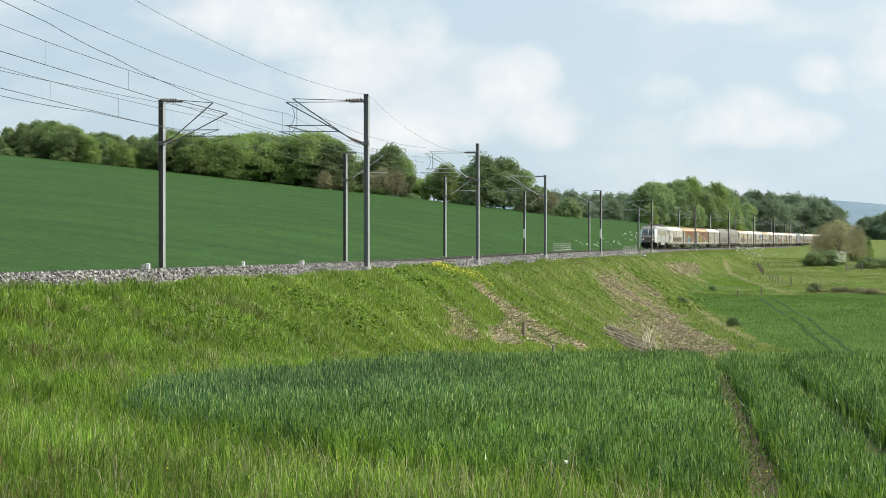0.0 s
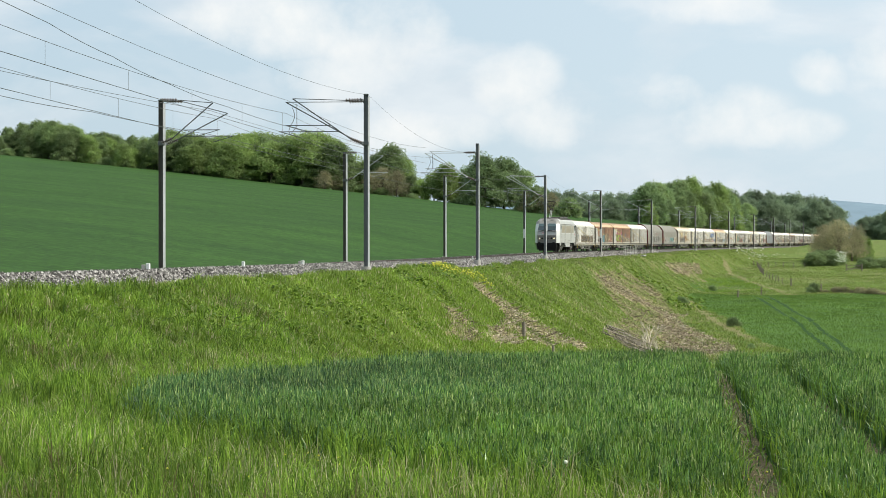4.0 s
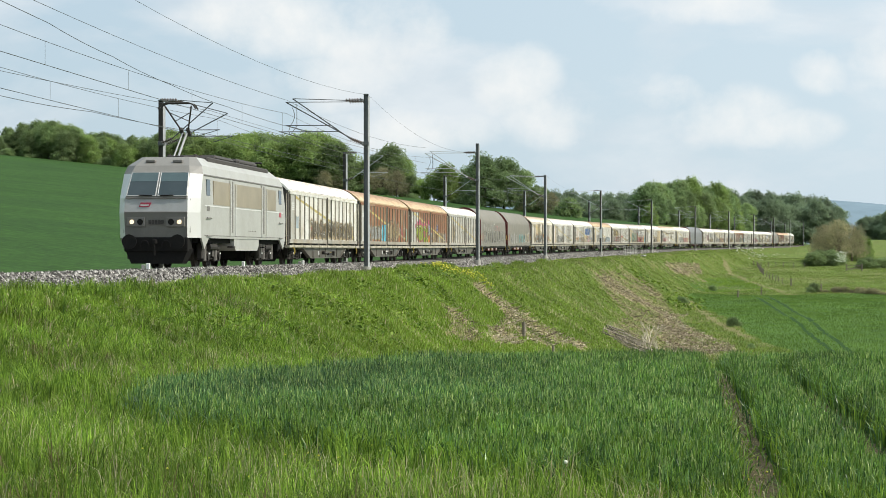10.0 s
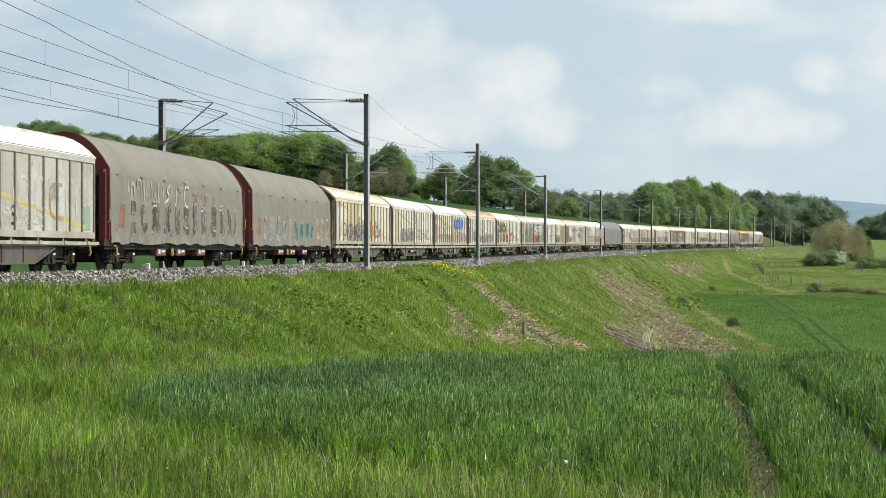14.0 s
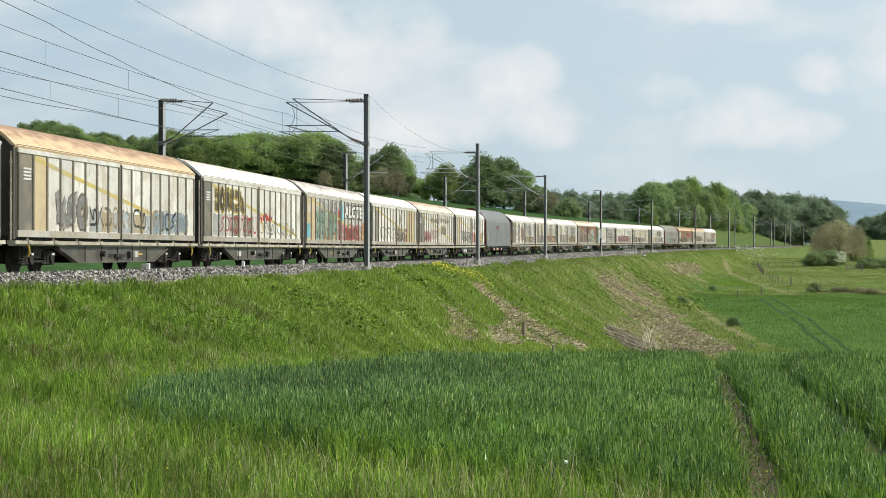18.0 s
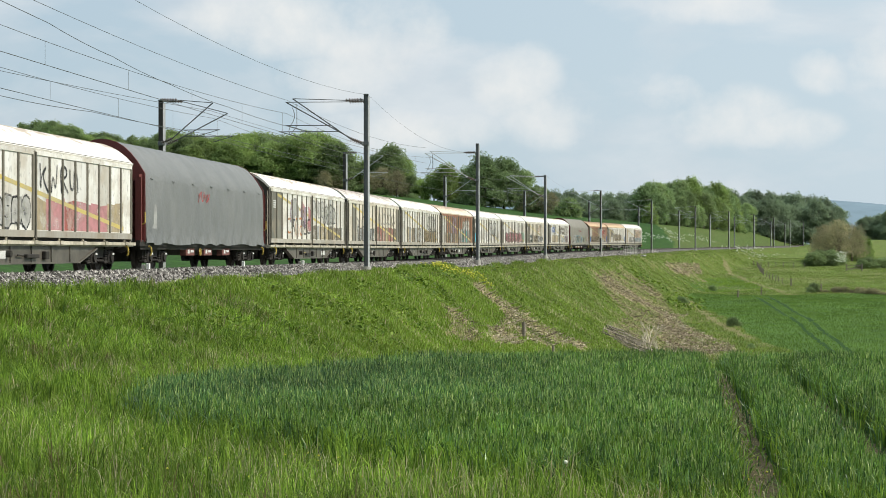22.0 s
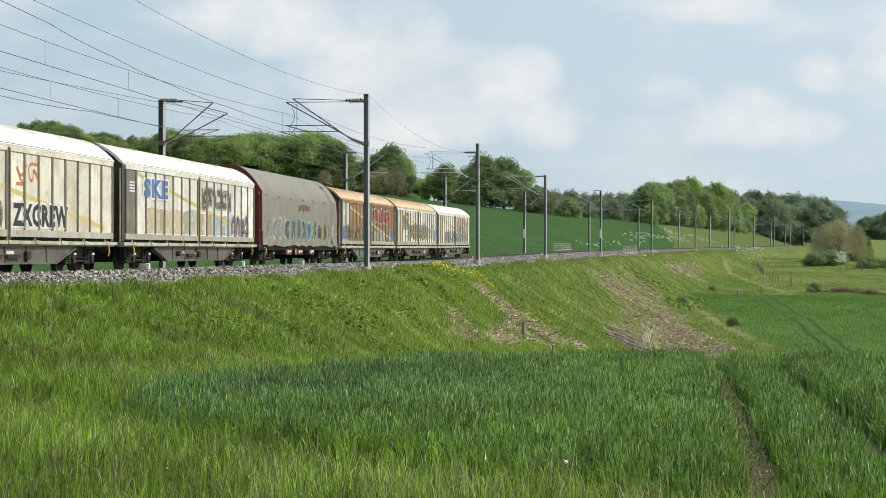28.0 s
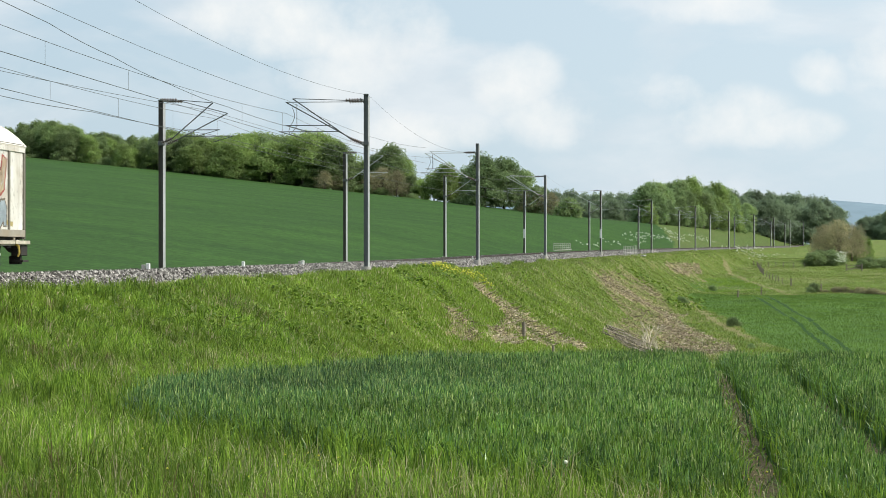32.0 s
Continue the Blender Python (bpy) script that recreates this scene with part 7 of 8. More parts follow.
def foreground():
    rng = np.random.default_rng(3)
    # wheat
    x, y = scatter(rng, 420000, -6, 12, 15.5, 49)
    dense = rng.random(len(x)) < np.interp(y, [20, 32, 49], [1, 0.8, 0.55])
    x, y = x[dense], y[dense]
    keep = in_wedge(x, y) & (zone(x + rng.normal(size=len(x)) * 0.13, y + rng.normal(size=len(x)) * 0.45) == 1)
    for x0, y0, slope, width in TRAMLINES:
        keep &= abs(x - x0 - (y - y0) * slope + 0.1 * wave(x, y, 0.5)) > width * (1.35 + 0.35 * wave(x, y, 0.8, 2.0) - 0.8 * rng.random(len(x)) ** 2)
    x, y = x[keep], y[keep]
    n = len(x)
    h = (0.40 + 0.085 * rng.random(n)) * (1 + 0.12 * wave(x, y, 1.2) + 0.1 * wave(x, y, 0.35)) * (1 - 0.25 * smooth(25, 19, y) * rng.random(n))
    blades("wheat", x, y, h, 0.012 + 0.010 * rng.random(n), 0.12 + 0.75 * rng.random(n) ** 2, [L_WHEAT, L_GRASS, L_WHEATBLUE], "dense blue-green young wheat in the field", "wheat",
           np.where(rng.random(n) < 0.12 + 0.6 * smooth(29, 21, y) * (wave(x, y, 1.6) > -0.4), 1, np.where(rng.random(n) < 0.85 * smooth(3.5, -1.5, x) * smooth(23, 28, y) + 0.22, 2, 0)), 0.35, rng)
    # short bent leaf tips over the wheat, about a quarter of them paler
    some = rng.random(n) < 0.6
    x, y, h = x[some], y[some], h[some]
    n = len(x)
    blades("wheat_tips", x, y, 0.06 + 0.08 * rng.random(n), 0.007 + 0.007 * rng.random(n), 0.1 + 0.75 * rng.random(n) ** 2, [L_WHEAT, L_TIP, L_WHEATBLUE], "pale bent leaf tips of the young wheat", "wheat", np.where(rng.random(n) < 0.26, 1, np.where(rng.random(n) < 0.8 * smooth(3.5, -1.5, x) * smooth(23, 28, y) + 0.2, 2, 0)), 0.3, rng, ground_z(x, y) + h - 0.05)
    # tall grass round the wheat and along the foot of the bank
    x, y = scatter(rng, 330000, -16, 9, 15.5, 62)
    u, side = to_line(x, y)
    keep = in_wedge(x, y) & np.isin(zone(x + rng.normal(size=len(x)) * 0.35, y + rng.normal(size=len(x)) * 0.9), (0, 11)) & (side > 3.3)
    x, y, side = x[keep], y[keep], side[keep]
    n = len(x)
    tall = 0.5 + 0.5 * np.clip(wave(x, y, 2.2) + 0.3, 0, 1)
    h = (0.16 + 0.34 * rng.random(n)) * tall * (1 - 0.35 * smooth(5.5, 3.6, side))
    pick = rng.choice(3, n, p=[0.83, 0.12, 0.05])
    pick = np.where((wave(x, y, 2.9, 4.0) > 0.25) & (rng.random(n) < 0.14), 2, pick)
    h = np.where(pick == 2, h * 1.3, h)
    blades("tall_grass", x, y, h, np.where(pick == 2, 0.006, 0.008 + 0.007 * rng.random(n)) * np.interp(y, [18, 60], [1, 2.2]), 0.15 + 0.7 * rng.random(n) ** 2, [L_GRASS, L_VERGE, L_DRY], "rough tall grass with dry stalks beside the wheat", "grass", pick, 0.3, rng)
    # tufts: blades fanning out of one root
    cx, cy = scatter(rng, 12000, -15, 9, 15.5, 60)
    u, side = to_line(cx, cy)
    keep = in_wedge(cx, cy) & np.isin(zone(cx, cy), (0, 11)) & (side > 3.6) & (wave(cx, cy, 1.9, 0.7) + 0.5 * rng.normal(size=len(cx)) > -0.25)
    cx, cy = cx[keep], cy[keep]
    per = 26
    big = np.repeat(0.34 + 0.34 * rng.random(len(cx)) ** 1.6, per)
    kind = np.where(rng.random(len(cx)) < np.where(wave(cx, cy, 2.6, 2.0) > 0.15, 0.2, 0.05), 2, 0)
    kind = np.where((kind == 0) & (wave(cx, cy, 3.1, 5.0) > 0.3) & (rng.random(len(cx)) < 0.25), 3, kind)
    kind = np.repeat(kind, per)
    x, y = np.repeat(cx, per) + rng.normal(size=len(kind)) * 0.05, np.repeat(cy, per) + rng.normal(size=len(kind)) * 0.05
    n = len(x)
    kind = np.where((kind >= 2) & (rng.random(n) < 0.6), 1, kind)
    blades("grass_tufts", x, y, big * (0.55 + 0.45 * rng.random(n)), (0.007 + 0.007 * rng.random(n)) * np.interp(y, [18, 60], [1, 2.2]), 0.1 + 0.75 * rng.random(n) ** 1.5, [L_GRASS, L_VERGE, L_DRY, L_SEED], "tufts of long grass, some gone to brown seed", "grass", kind, 0.35, rng)
    # the bank's sward, farther off
    u = -62 + 440 * rng.random(400000) ** 1.45
    side = 3.0 + (14.5 + 16 * smooth(50, 120, u) + 28 * smooth(190, 260, u)) * rng.random(len(u)) ** 1.1
    t = np.interp(u, GRID_U, GRID_T)
    x, y = np.interp(u, GRID_U, GRID_X) + side * np.sin(t), np.interp(u, GRID_U, GRID_Y) - side * np.cos(t)
    k = zone(x, y)
    keep = in_wedge(x, y, 2) & (k != 1) & (k != 3) & (k != 10) & (k != 13) & ((k != 5) | (rng.random(len(u)) < 0.5)) & ((k != 8) | (rng.random(len(u)) < 0.32))
    x, y, side, k = x[keep], y[keep], side[keep], k[keep]
    n = len(x)
    h = (0.14 + 0.26 * rng.random(n)) * (0.75 + 0.45 * wave(x, y, 2.5))
    h = np.where(side < 4.0, h * (0.5 + 0.5 * rng.random(n)), h) * np.interp(y, [90, 300], [1, 0.6]) + 0.05
    pick = rng.choice(4, n, p=[0.5, 0.36, 0.06, 0.08])
    pick = np.where((wave(x, y, 3.5, 1.0) > 0.2) & (side > 6) & (rng.random(n) < 0.4), 1, pick)
    pick = np.where((rng.random(n) < 0.75 * smooth(90, 230, y)) & (pick < 2), 4, pick)
    pick = np.where(((k == 8) | (k == 5)) & (rng.random(n) < 0.62), 2, pick)
    pick = np.where((k == 12) & (pick != 3), 0, pick)
    pick = np.where((wave(x, y, 7.0, 0.6) > 0.35) & (side > 5) & (y > 125) & (rng.random(n) < 0.3), 2, pick)
    blades("bank_grass", x, y, h, (0.018 + 0.026 * rng.random(n)) * np.interp(y, [60, 330], [0.9, 2.2]), 0.2 + 0.8 * rng.random(n), [L_BANK, L_VERGE, L_DRY, L_WEED, L_MEADOW], "grass and weeds covering the railway bank", "grass", pick, 0.4, rng)


foreground()


def from_line(u, side):
    t = np.interp(u, GRID_U, GRID_T)
    return np.stack([np.interp(u, GRID_U, GRID_X) + side * np.sin(t), np.interp(u, GRID_U, GRID_Y) - side * np.cos(t)], 1)


def edge_tufts():
    """Clumps of long grass that creep into the ballast."""
    rng = np.random.default_rng(57)
    X, Y, H = [], [], []
    for u, side, wide, high, n in ((-52.0, 2.9, 0.5, 0.5, 260), (-51.0, 3.2, 0.6, 0.4, 220), (-42.5, 3.2, 0.7, 0.3, 160), (-33.0, 3.3, 0.9, 0.34, 240), (-30.0, 3.2, 0.6, 0.3, 140), (-24.0, 3.3, 0.8, 0.32, 200), (-12.0, 3.4, 0.8, 0.35, 220), (3.0, 3.3, 0.8, 0.32, 200),
                                   (17.0, 3.0, 1.2, 0.45, 320), (24.0, 3.1, 1.5, 0.45, 420), (31.0, 3.2, 1.8, 0.5, 480), (36.0, 3.0, 1.6, 0.5, 420), (66.0, 3.4, 1.6, 0.4, 240), (82.0, 3.5, 2.0, 0.4, 260), (104.0, 3.5, 2.4, 0.4, 260)):
        uu, ss = u + rng.normal(size=n) * wide, side + rng.normal(size=n) * 0.25
        p = from_line(uu, ss)
        X.append(p[:, 0])
        Y.append(p[:, 1])
        H.append(high * (0.4 + 0.6 * rng.random(n)))
    x, y, h = np.concatenate(X), np.concatenate(Y), np.concatenate(H)
    n = len(x)
    blades("edge_tufts", x, y, h + 0.1, (0.012 + 0.014 * rng.random(n)) * np.interp(y, [45, 160], [1, 2.0]), 0.15 + 0.6 * rng.random(n), [L_GRASS, L_BANK, L_VERGE], "clumps of long grass creeping into the ballast edge", "grass", rng.choice(3, n, p=[0.4, 0.4, 0.2]), 0.35, rng)


edge_tufts()


def tramline_litter():
    """Broken blades and seedlings on the bare soil of the wheel tracks."""
    rng = np.random.default_rng(44)
    X, Y = [], []
    for x0, y0, slope, width in TRAMLINES:
        y = 17 + 30 * rng.random(1500)
        X.append(x0 + (y - y0) * slope + rng.normal(size=1500) * width * 0.75)
        Y.append(y)
    x, y = np.concatenate(X), np.concatenate(Y)
    n = len(x)
    blades("trampled_wheat", x, y, 0.05 + 0.16 * rng.random(n) ** 2, 0.01 + 0.012 * rng.random(n), 0.3 + 1.6 * rng.random(n), [L_WHEAT, L_DRY, L_GRASS], "trampled blades on the bare wheel tracks", "wheat", rng.choice(3, n, p=[0.45, 0.25, 0.3]), 0.4, rng)


tramline_litter()


def valley_crop():
    rng = np.random.default_rng(17)
    x, y = scatter(rng, 120000, 25, 72, 178, 294)
    keep = (zone(x + rng.normal(size=len(x)) * 0.12, y + rng.normal(size=len(x)) * 0.4) == 3) & in_wedge(x, y, 2)
    x, y = x[keep], y[keep]
    n = len(x)
    blades("young_crop", x, y, 0.1 + 0.12 * rng.random(n), 0.04 + 0.05 * rng.random(n), 0.2 + 0.6 * rng.random(n), [L_CROP], "young green crop in the valley field", "crop", None, 0.3, rng)


valley_crop()


def leaf_patches():
    """Broad-leaved weeds on the bank and along its edge."""
    rng = np.random.default_rng(8)
    P = []
    for u, side, r, n in ((-50, 5.0, 2.6, 900), (-44, 5.8, 2.4, 900), (-38, 6.2, 2.2, 700), (-47, 7.0, 1.6, 300), (-25, 6.5, 3.0, 800), (-12, 6.0, 2.8, 500), (6, 5.4, 2.5, 500), (-30, 5.0, 2.0, 500), (20, 5, 3, 200), (60, 7, 6, 160), (170, 12, 7, 250), (158, 15, 4, 150), (40, 9, 4, 120)):
        a, q = rng.random(n) * 2 * np.pi, r * np.sqrt(rng.random(n))
        t = heading(u)
        uu, ss = u + 1.6 * q * np.cos(a), side + 0.7 * q * np.sin(a)
        tt = np.interp(uu, GRID_U, GRID_T)
        x, y = np.interp(uu, GRID_U, GRID_X) + ss * np.sin(tt), np.interp(uu, GRID_U, GRID_Y) - ss * np.cos(tt)
        z = ground_z(x, y) + (0.1 + 0.32 * rng.random(n)) * (1 - 0.6 * q / r)
        P.append(np.stack([x, y, z, np.full(n, 0.045 + 0.0006 * (u + 50))], 1))
    P = np.concatenate(P)
    n = len(P)
    N = rng.normal(size=(n, 3)) * 0.6 + [0, 0, 1]
    N /= np.linalg.norm(N, axis=1)[:, None]
    T = np.cross(N, rng.normal(size=(n, 3)))
    T /= np.linalg.norm(T, axis=1)[:, None]
    Q = np.cross(N, T)
    s = (P[:, 3] * (0.7 + 0.9 * rng.random(n)))[:, None]
    c = P[:, :3]
    V = np.stack([c + T * s * 1.3, c + Q * s * 0.7, c - T * s * 1.1, c - Q * s * 0.7], 1).reshape(-1, 3)
    ob = mesh_object("bank_weeds", V, np.arange(4 * n).reshape(-1, 4), L_WEED, smoothed=False)
    tagged(ob, "broad-leaved green weeds growing on the bank", "weeds", kind="stuff")


leaf_patches()


def blossoms():
    rng = np.random.default_rng(12)

    def dots(name, label, category, places, size, mat):
        V, F = [], []
        for x, y, z in places:
            s = size * rng.uniform(0.6, 1.3)
            k = len(V)
            V += [(x - s, y, z), (x, y - s, z + s * 0.3), (x + s, y, z), (x, y + s, z + s * 0.3), (x, y, z + s), (x, y, z - s * 0.6)]
            F += [(k, k + 1, k + 4), (k + 1, k + 2, k + 4), (k + 2, k + 3, k + 4), (k + 3, k, k + 4), (k + 1, k, k + 5), (k + 2, k + 1, k + 5), (k + 3, k + 2, k + 5), (k, k + 3, k + 5)]
        ob = mesh_object(name, V, np.array(F), mat, smoothed=False)
        return tagged(ob, label, category, kind="stuff")

    def around(spots, n, ru, rs, up):
        out = []
        for u, side in spots:
            for _ in range(n):
                p = on_line(u + rng.normal() * ru, side + rng.normal() * rs)
                z = float(ground_z(np.array([p.x]), np.array([p.y]))[0])
                out.append((p.x, p.y, z + up * (0.6 + 0.6 * rng.random())))
        return out
    dots("cow_parsley", "white cow parsley in flower on the banks", "flowers",
         around([(350, 6), (352, 8), (355, 10), (345, 11), (340, 6.5), (385, 6.5), (360, 12), (262, -13), (300, -14), (335, -15), (357, -19), (365, -20), (372, -18), (388, -20), (392, -18), (398, -17), (412, -16), (420, -17), (436, -20), (440, -22), (455, -17), (462, -18), (474, -18), (470, -16)], 14, 4.5, 1.3, 0.9), 0.15, M_PETAL)
    dots("yellow_flowers", "small yellow flowers in the bank grass", "flowers", around([(27, 3.9), (29, 4.4), (24, 4.0), (31, 5.0), (34, 5.6)], 40, 1.3, 0.4, 0.4), 0.055, M_YPETAL)
    x, y = scatter(rng, 70, -4, 4, 18.5, 22)
    z = ground_z(x, y)
    dots("buttercups", "tiny yellow buttercups in the grass", "flowers", [(a, b, c + 0.22) for a, b, c in zip(x, y, z) if abs(a) < 0.22 * b], 0.012, M_YPETAL)
    # may blossom on the bush by the gate
    spots = [((bearing(1488 + rng.normal() * 5)) * 0.224 * 405, 404 + rng.normal() * 0.8) for _ in range(90)]
    dots("may_blossom", "white may blossom over the hedge bush by the gate", "flowers", [(a, b, float(ground_z(np.array([a]), np.array([b]))[0]) + 0.9 + 2.3 * rng.random()) for a, b in spots], 0.13, M_PETAL)
    # one dandelion gone to seed
    p = (1.17, 19.0)
    z = float(ground_z(np.array([p[0]]), np.array([p[1]]))[0])
    d = thing("dandelion", "white dandelion clock on a thin stalk in the grass", "flower", "", pose(p[0], p[1], z))
    part("stalk", tube(B(), (0, 0, 0), (0.01, 0, 0.33), 0.004, 5), L_GRASS, d)
    bm = B()
    bmesh.ops.create_icosphere(bm, subdivisions=2, radius=0.019, matrix=pose(0.01, 0, 0.345))
    part("seed_head", bm, M_PETAL, d)


blossoms()


# ---- loose stone, cuttings and brush on the bank ----
def stones():
    rng = np.random.default_rng(21)
    n = 74000
    u = np.concatenate([-62 + 130 * rng.random(46000) ** 1.3, 55 + 190 * rng.random(28000) ** 1.2])
    side = 1.2 + (1.85 + 0.45 * smooth(20, 60, u)) * rng.random(n)
    crest = np.interp(u, [-70, -5, 35, 90], [0.24, 0.19, 0.07, 0.0])
    zz = np.interp(side, [0, 1.1, 1.6, 2.1, 2.95, 3.5], [-0.18, -0.18, -0.16, -0.17, -0.43, -0.75]) + crest * np.interp(side, [1.1, 1.6, 2.1, 2.95], [0, 1, 1, 0])
    t = np.interp(u, GRID_U, GRID_T)
    c = np.stack([np.interp(u, GRID_U, GRID_X) + side * np.sin(t), np.interp(u, GRID_U, GRID_Y) - side * np.cos(t), np.interp(u, GRID_U, GRID_Z) + zz], 1)
    s = (0.016 + 0.04 * rng.random(n) ** 1.5) * np.interp(u, [40, 200], [1, 1.9])
    base = np.array([(1, 0, 0), (0, 1, 0), (-1, 0, 0), (0, -1, 0), (0, 0, 1), (0, 0, -1)], float)
    V = c[:, None, :] + base[None] * s[:, None, None] * (0.65 + 0.8 * rng.random((n, 6, 1))) + rng.normal(size=(n, 6, 3)) * 0.008
    f = np.array([(0, 1, 4), (1, 2, 4), (2, 3, 4), (3, 0, 4), (1, 0, 5), (2, 1, 5), (3, 2, 5), (0, 3, 5)])
    F = (np.arange(n)[:, None, None] * 6 + f[None]).reshape(-1, 3)
    tagged(mesh_object("ballast_stones", V.reshape(-1, 3), F, M_CHIP, smoothed=False), "loose grey ballast stones on the track shoulder", "stones", kind="stuff")


# colour leans to dark stones, which stand for shaded gaps between them
M_CHIP = leaf_material("stone_chip", (0.035, 0.032, 0.029), (0.54, 0.515, 0.475), 0.1, 0.0, 0.9, bias=2.0)
stones()


def sticks(name, label, spots, seed, long, thick, lift, lean, mat=None, lay=None):
    rng = np.random.default_rng(seed)
    n = len(spots)
    x, y = spots[:, 0], spots[:, 1]
    z = ground_z(x, y) + lift * rng.random(n)
    a = rng.random(n) * 2 * np.pi
    d = np.stack([np.cos(a), np.sin(a), lean * rng.random(n)], 1)
    if lay is not None:
        d = np.array(lay) + d * 0.42
    l = long * (0.4 + 0.9 * rng.random(n))
    p = np.stack([x, y, z], 1)
    q = p + d * l[:, None]
    w = thick * (0.5 + rng.random(n))
    s = np.cross(d, rng.normal(size=(n, 3)))
    s /= np.linalg.norm(s, axis=1)[:, None]
    r = np.cross(d, s)
    r /= np.linalg.norm(r, axis=1)[:, None]
    V = np.stack([p + s * w[:, None], p - s * w[:, None] * 0.5 + r * w[:, None], p - s * w[:, None] * 0.5 - r * w[:, None], q + s * w[:, None] * 0.4, q - s * w[:, None] * 0.3 + r * w[:, None] * 0.4, q - s * w[:, None] * 0.3 - r * w[:, None] * 0.4], 1).reshape(-1, 3)
    f = np.array([(0, 1, 4), (0, 4, 3), (1, 2, 5), (1, 5, 4), (2, 0, 3), (2, 3, 5), (3, 4, 5), (0, 2, 1)])
    F = (np.arange(n)[:, None, None] * 6 + f[None]).reshape(-1, 3)
    return tagged(mesh_object(name, V, F, mat or L_STICK, smoothed=False), label, "brushwood", kind="stuff")


L_STICK = leaf_material("stick", (0.47, 0.39, 0.27), (0.13, 0.105, 0.07), 0.25, 0.0, 0.9)
L_GREYSTICK = leaf_material("grey_branch", (0.34, 0.29, 0.24), (0.05, 0.042, 0.036), 0.2, 0.0, 0.9)
L_CHIPWOOD = leaf_material("split_wood", (0.7, 0.62, 0.5), (0.3, 0.23, 0.15), 0.2, 0.0, 0.85)


def cuttings():
    rng = np.random.default_rng(31)
    got = []
    for o, dense in [(c, 11) for c in CUTTINGS] + list(zip(BROWN, (6, 4))):
        a, b = np.array(o).min(0), np.array(o).max(0)
        n = int((b[0] - a[0]) * (b[1] - a[1]) * dense)
        u, s = a[0] + (b[0] - a[0]) * rng.random(n), a[1] + (b[1] - a[1]) * rng.random(n)
        k = inside(u, s, o)
        got.append(from_line(u[k], s[k]))
    sticks("cut_branches", "brown dead cuttings and chippings strewn on the bank", np.concatenate(got), 32, 0.45, 0.022, 0.12, 0.5)
    # a heap of long grey branches laid down the slope
    n = 250
    u, s = 60.5 + 12 * rng.random(n) ** 1.2, 12.4 + 4.2 * rng.random(n)
    sticks("brush_pile", "heap of grey-brown dead branches at the foot of the bank", from_line(u, s), 33, 2.2, 0.032, 0.7, 0.35, L_GREYSTICK, (0.35, -0.25, -0.3))
    # pale chips and split wood over the cleared strips
    got = []
    for o, dense in zip(CUTTINGS, (5.0, 1.2, 5.5, 3.0, 3, 2.0)):
        a, b = np.array(o).min(0), np.array(o).max(0)
        m = int((b[0] - a[0]) * (b[1] - a[1]) * dense)
        uu, ss = a[0] + (b[0] - a[0]) * rng.random(m), a[1] + (b[1] - a[1]) * rng.random(m)
        got.append(from_line(*[v[inside(uu, ss, o)] for v in (uu, ss)]))
    sticks("wood_chips", "pale split wood and chips strewn over the cleared bank", np.concatenate(got), 35, 0.26, 0.045, 0.1, 0.3, L_CHIPWOOD)


def dead_bough(u, side, height, seed):
    """A bare bleached bough standing in the heap, forked several times."""
    rng = random.Random(seed)
    p = on_line(u, side)
    z = float(ground_z(np.array([p.x]), np.array([p.y]))[0])
    ob = thing("dead_bough", "pale bare dead bough standing in a brush heap", "branch", "dead boughs", pose(p.x, p.y, z))
    bm = B()

    def fork(a, d, l, r, deep):
        b = a + d * l
        tube(bm, a, b, r, 5, r * 0.65)
        for _ in range(3 if deep else 0):
            e = (d + Vector((rng.uniform(-0.6, 0.6), rng.uniform(-0.6, 0.6), rng.uniform(-0.15, 0.4)))).normalized()
            fork(a.lerp(b, rng.uniform(0.5, 1.0)), e, l * rng.uniform(0.5, 0.8), r * 0.6, deep - 1)
    fork(Vector((0, 0, -0.2)), Vector((rng.uniform(-0.3, 0.3), 0, 1)).normalized(), height * 0.42, 0.075, 3)
    part("bough", bm, M_BLEACHED, ob)


M_BLEACHED = material("bleached_wood", (0.68, 0.61, 0.5), 0.9, second=(0.5, 0.43, 0.33), scale=3)
cuttings()
for u, side, h, seed in ((73.0, 16.0, 3.6, 1), (74.5, 15.7, 3.0, 2), (71.5, 15.6, 2.2, 3), (76.5, 16.4, 2.0, 4), (69.5, 15.2, 1.6, 6)):
    dead_bough(u, side, h, seed)


# ---- small fixed things along the line and in the valley ----
def ground_at(x, y):
    return float(ground_z(np.array([x]), np.array([y]))[0])


def marker(u, side, gap):
    p = on_line(u, side)
    ob = thing("marker_post", "small white concrete marker at the ballast edge", "marker", "markers along the ballast", Matrix.LocRotScale((p.x, p.y, p.z + heap(u) - 0.2), Euler((0, 0, heading(u))), None))
    part("block", box(B(), -0.07, 0.07, -0.055, 0.055, 0, 0.25, 0.012), M_MARKER, ob)
    if gap:
        part("block", box(B(), -0.07, 0.07, 0.1, 0.2, 0, 0.21, 0.012), M_CONCRETE, ob)
    part("base", box(B(), -0.09, 0.09, -0.08, 0.08 + gap * 0.14, -0.1, 0.012), M_STONE, ob)


for u, gap in ((-36.5, 1), (-22.5, 0), (-10.0, 1), (62.0, 0), (118.0, 0)):
    marker(u, 1.95, gap)


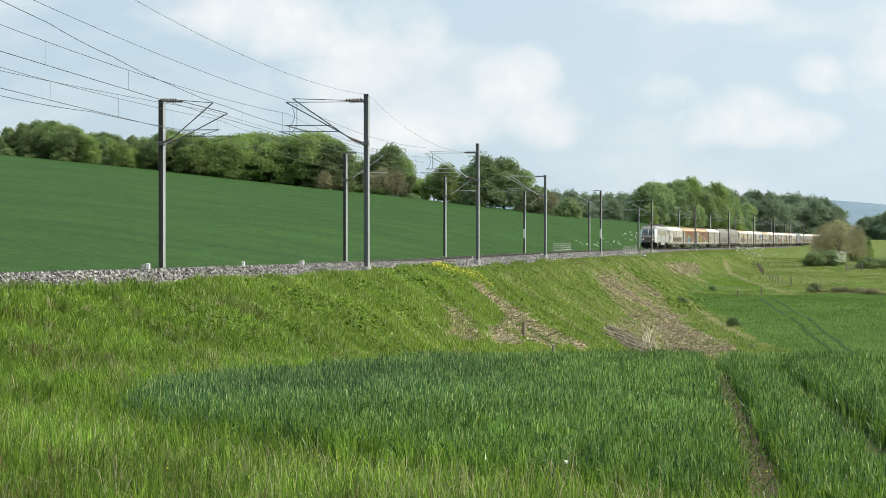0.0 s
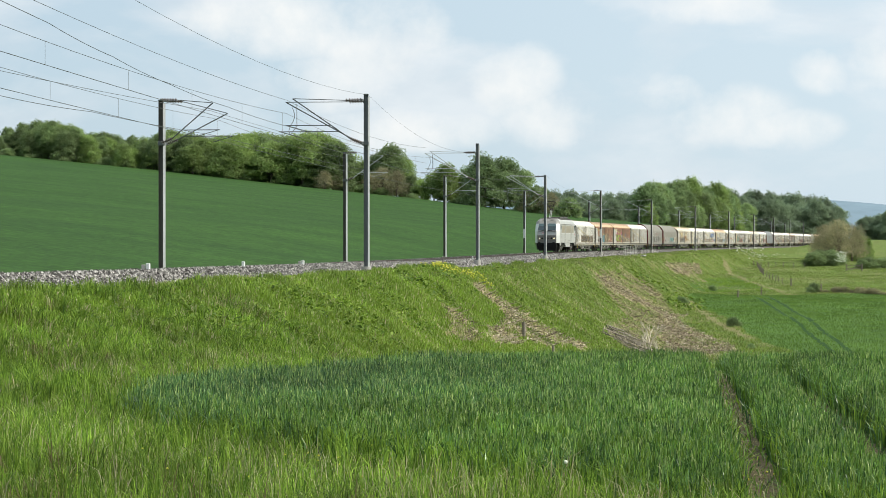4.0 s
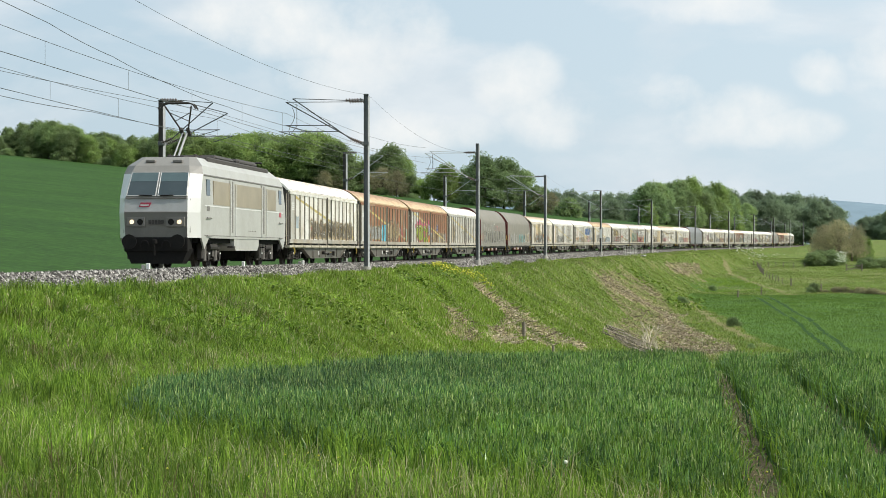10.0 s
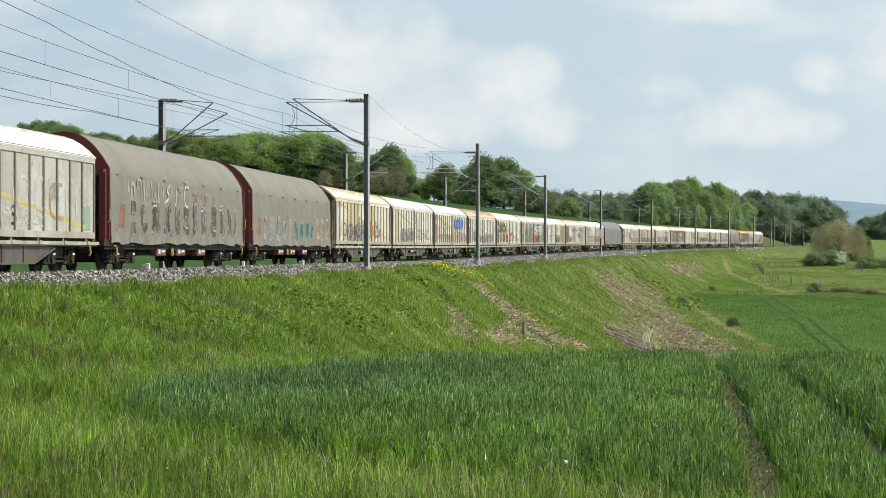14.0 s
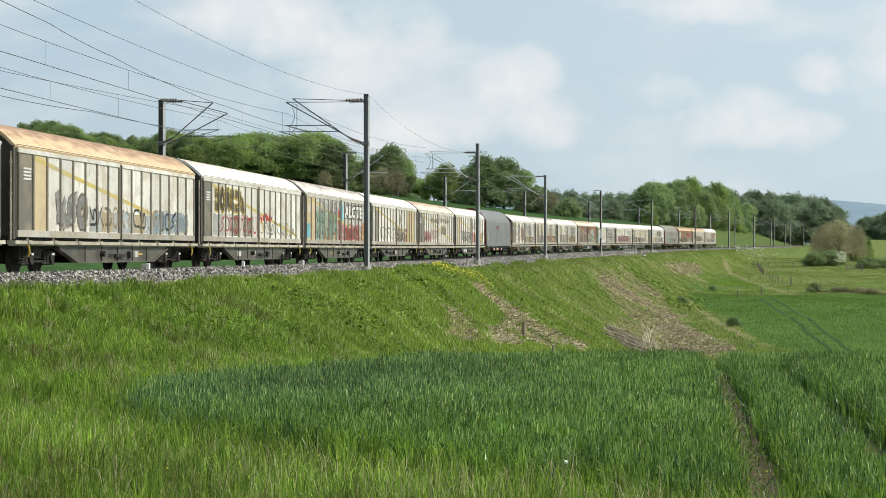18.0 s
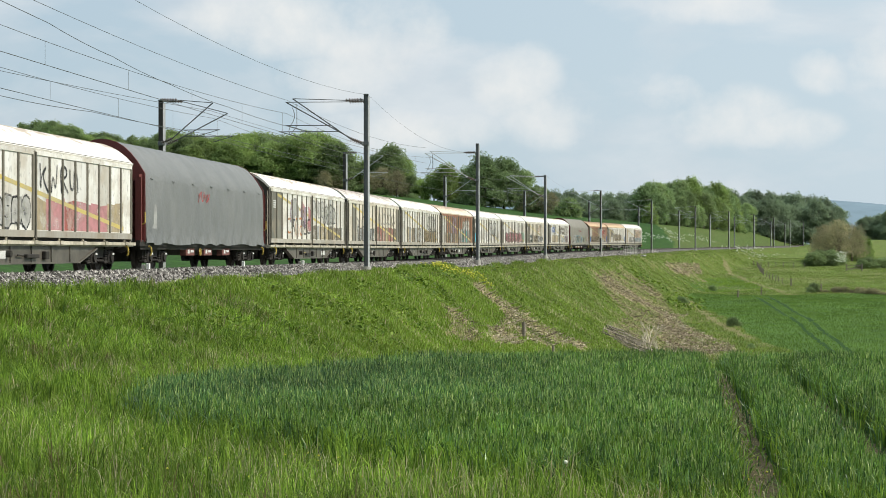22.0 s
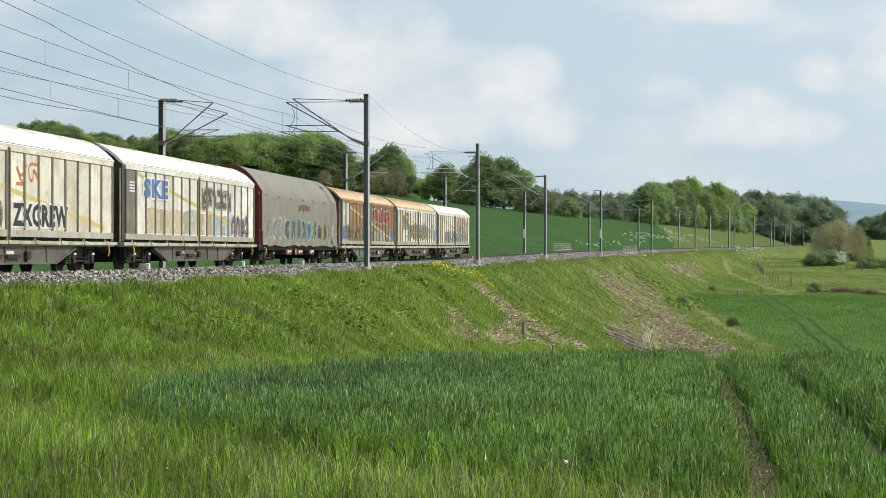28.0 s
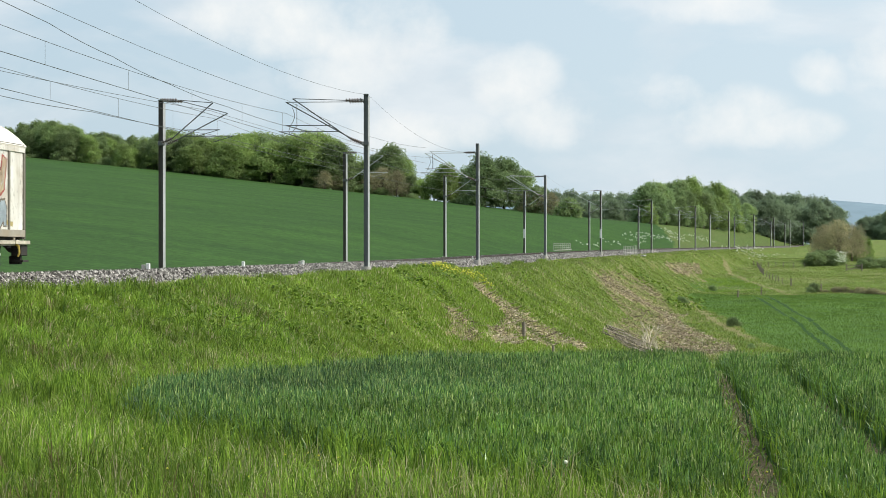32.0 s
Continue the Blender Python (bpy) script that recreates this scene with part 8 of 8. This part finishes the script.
def parapet(u, side, length, height, gate=False):
    """A low tube railing over a culvert."""
    p = on_line(u, side)
    z = ground_at(p.x, p.y)
    ob = thing("railing", "low grey steel railing over a culvert beside the line", "railing", "culvert railings", Matrix.LocRotScale((p.x, p.y, z), Euler((0, 0, heading(u))), None))
    n = int(length / 1.9)
    for i in range(n + 1):
        x = -length / 2 + length * i / n
        part("post", tube(B(), (x, 0, -0.3), (x, 0, height), 0.04), M_RAILING, ob)
    for f in (0.35, 0.68, 1.0):
        part("rail", tube(B(), (-length / 2, 0, height * f), (length / 2, 0, height * f), 0.024), M_RAILING, ob)
    part("kerb", box(B(), -length / 2 - 0.3, length / 2 + 0.3, -0.18, 0.18, -0.4, 0.08), M_CONCRETE, ob)


M_RAILING = material("railing_paint", (0.42, 0.41, 0.38), 0.7, second=(0.36, 0.34, 0.3), scale=3)
parapet(233.3, -12.2, 16.5, 1.15)
parapet(194.0, 4.3, 16.0, 1.45)


def slab(u, side, l, w):
    p = on_line(u, side)
    ob = thing("cable_cover", "pale concrete slab lying on the bank's edge", "slab", "concrete slabs", Matrix.LocRotScale((p.x, p.y, ground_at(p.x, p.y)), Euler((0, 0, heading(u))), None))
    part("plate", box(B(), -l / 2, l / 2, -w / 2, w / 2, -0.05, 0.14, 0.02), M_CONCRETE, ob)


slab(117.0, 3.7, 5.0, 0.7)
slab(203.0, 4.9, 3.0, 1.0)


def stake(x, y, h, r, name="fence_post", group="fence posts in the valley", label="weathered wooden fence post standing in grass"):
    ob = thing(name, label, "post", group, pose(x, y, ground_at(x, y), random.Random(x).uniform(-4, 4), random.Random(y).uniform(-4, 4), 0))
    bm = tube(B(), (0, 0, -0.3), (0, 0, h), r, 8, r * 0.9)
    part("stem", bm, M_POSTWOOD, ob)
    return ob


def fence_line(pts, gap, h):
    fence = thing("wire_fence", "old fence of wooden posts and wire round a pasture", "fence", "pasture fences")
    posts, stem = [], part("post", tube(B(), (0, 0, -0.3), (0, 0, h), 0.075, 7, 0.065), M_POSTWOOD)
    for (xa, ya), (xb, yb) in zip(pts, pts[1:]):
        n = max(1, int(math.hypot(xb - xa, yb - ya) / gap))
        for i in range(n):
            f = i / n
            posts.append((xa + (xb - xa) * f, ya + (yb - ya) * f))
    for x, y in posts:
        o = new("post", stem.data)
        o.parent, o.matrix_basis = fence, pose(x, y, ground_at(x, y), random.Random(x).uniform(-5, 5), random.Random(y).uniform(-5, 5))
    bpy.data.objects.remove(stem)
    for f in (0.45, 0.9):
        bm = B()
        for (xa, ya), (xb, yb) in zip(posts, posts[1:]):
            tube(bm, (xa, ya, ground_at(xa, ya) + h * f), (xb, yb, ground_at(xb, yb) + h * f), 0.008, 3)
        part("wire", bm, M_WIRE, fence)


fence_line([(64.2, 404), (57.4, 354), (55.8, 322)], 4.4, 1.1)
fence_line([(63.5, 404), (68, 395), (72.9, 388)], 2.2, 1.1)
stake(4.48, 109.7, 0.95, 0.11)
stake(6.2, 111.5, 0.5, 0.08)
for x, y, h in ((55.8, 317, 1.4), (58.0, 303, 1.1), (41.0, 275, 1.0), (47, 292, 1.2)):
    stake(x, y, h, 0.12)


def gate(x, y):
    ob = thing("field_gate", "grey wooden field gate between hedges", "gate", "", pose(x, y, ground_at(x, y) - 0.15, 0, 0, 8))
    for dx in (-1.55, 1.55):
        part("gate_post", box(B(), dx - 0.1, dx + 0.1, -0.1, 0.1, -0.3, 1.5, 0.02), M_POSTWOOD, ob)
    for k in range(4):
        part("bar", box(B(), -1.5, 1.5, -0.03, 0.03, 0.3 + k * 0.27, 0.38 + k * 0.27), M_POSTWOOD, ob)
    part("brace", tube(B(), (-1.5, 0.05, 0.3), (1.5, 0.05, 1.15), 0.04), M_POSTWOOD, ob)


gate(79.0, 380.0)

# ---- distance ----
# the blue of distance haze is put into the hills' base colour
M_HAZE = material("hazed_hill", (0.21, 0.28, 0.33), 1.0, second=(0.165, 0.23, 0.275), scale=0.004, amount=0.7, grain=0.06, grain_scale=0.03, space="World", spec=0.0)
def far_hills():
    xs = np.linspace(-1500, 2600, 120)
    V, F = [], []
    for i, x in enumerate(xs):
        top = 62 + 10 * math.sin(x / 260) + 7 * math.sin(x / 97 + 1) - 0.008 * abs(x - 900)
        for y, z in ((3300, -40), (3400, top * 0.6), (3550, top), (3900, top * 0.8)):
            V.append((x, y, z))
    for i in range(len(xs) - 1):
        for j in range(3):
            F.append((i * 4 + j, i * 4 + j + 1, (i + 1) * 4 + j + 1, (i + 1) * 4 + j))
    tagged(mesh_object("backdrop", V, np.array(F)[:, ::-1], M_HAZE), "wooded hills on the horizon, coloured pale blue for haze", "hills", kind="structure")


far_hills()


# ---- the train runs ----
def vehicle_pose(u, half):
    """A vehicle whose bogies stand half metres before and behind u; x points along its run, towards smaller u."""
    a, b = on_line(u - half), on_line(u + half)
    fwd = (a - b).normalized()
    left = Vector((0, 0, 1)).cross(fwd).normalized()
    up = fwd.cross(left)
    m = Matrix((fwd, left, up)).transposed().to_4x4()
    m.translation = (a + b) / 2
    return m


def motions():
    for ob, back, half in TRAIN:
        rows = []
        for i in range(33):
            u = SPEED * (9.0 - i) + back
            rows.append((float(i), vehicle_pose(u, half)))
        walk(ob, rows)


motions()
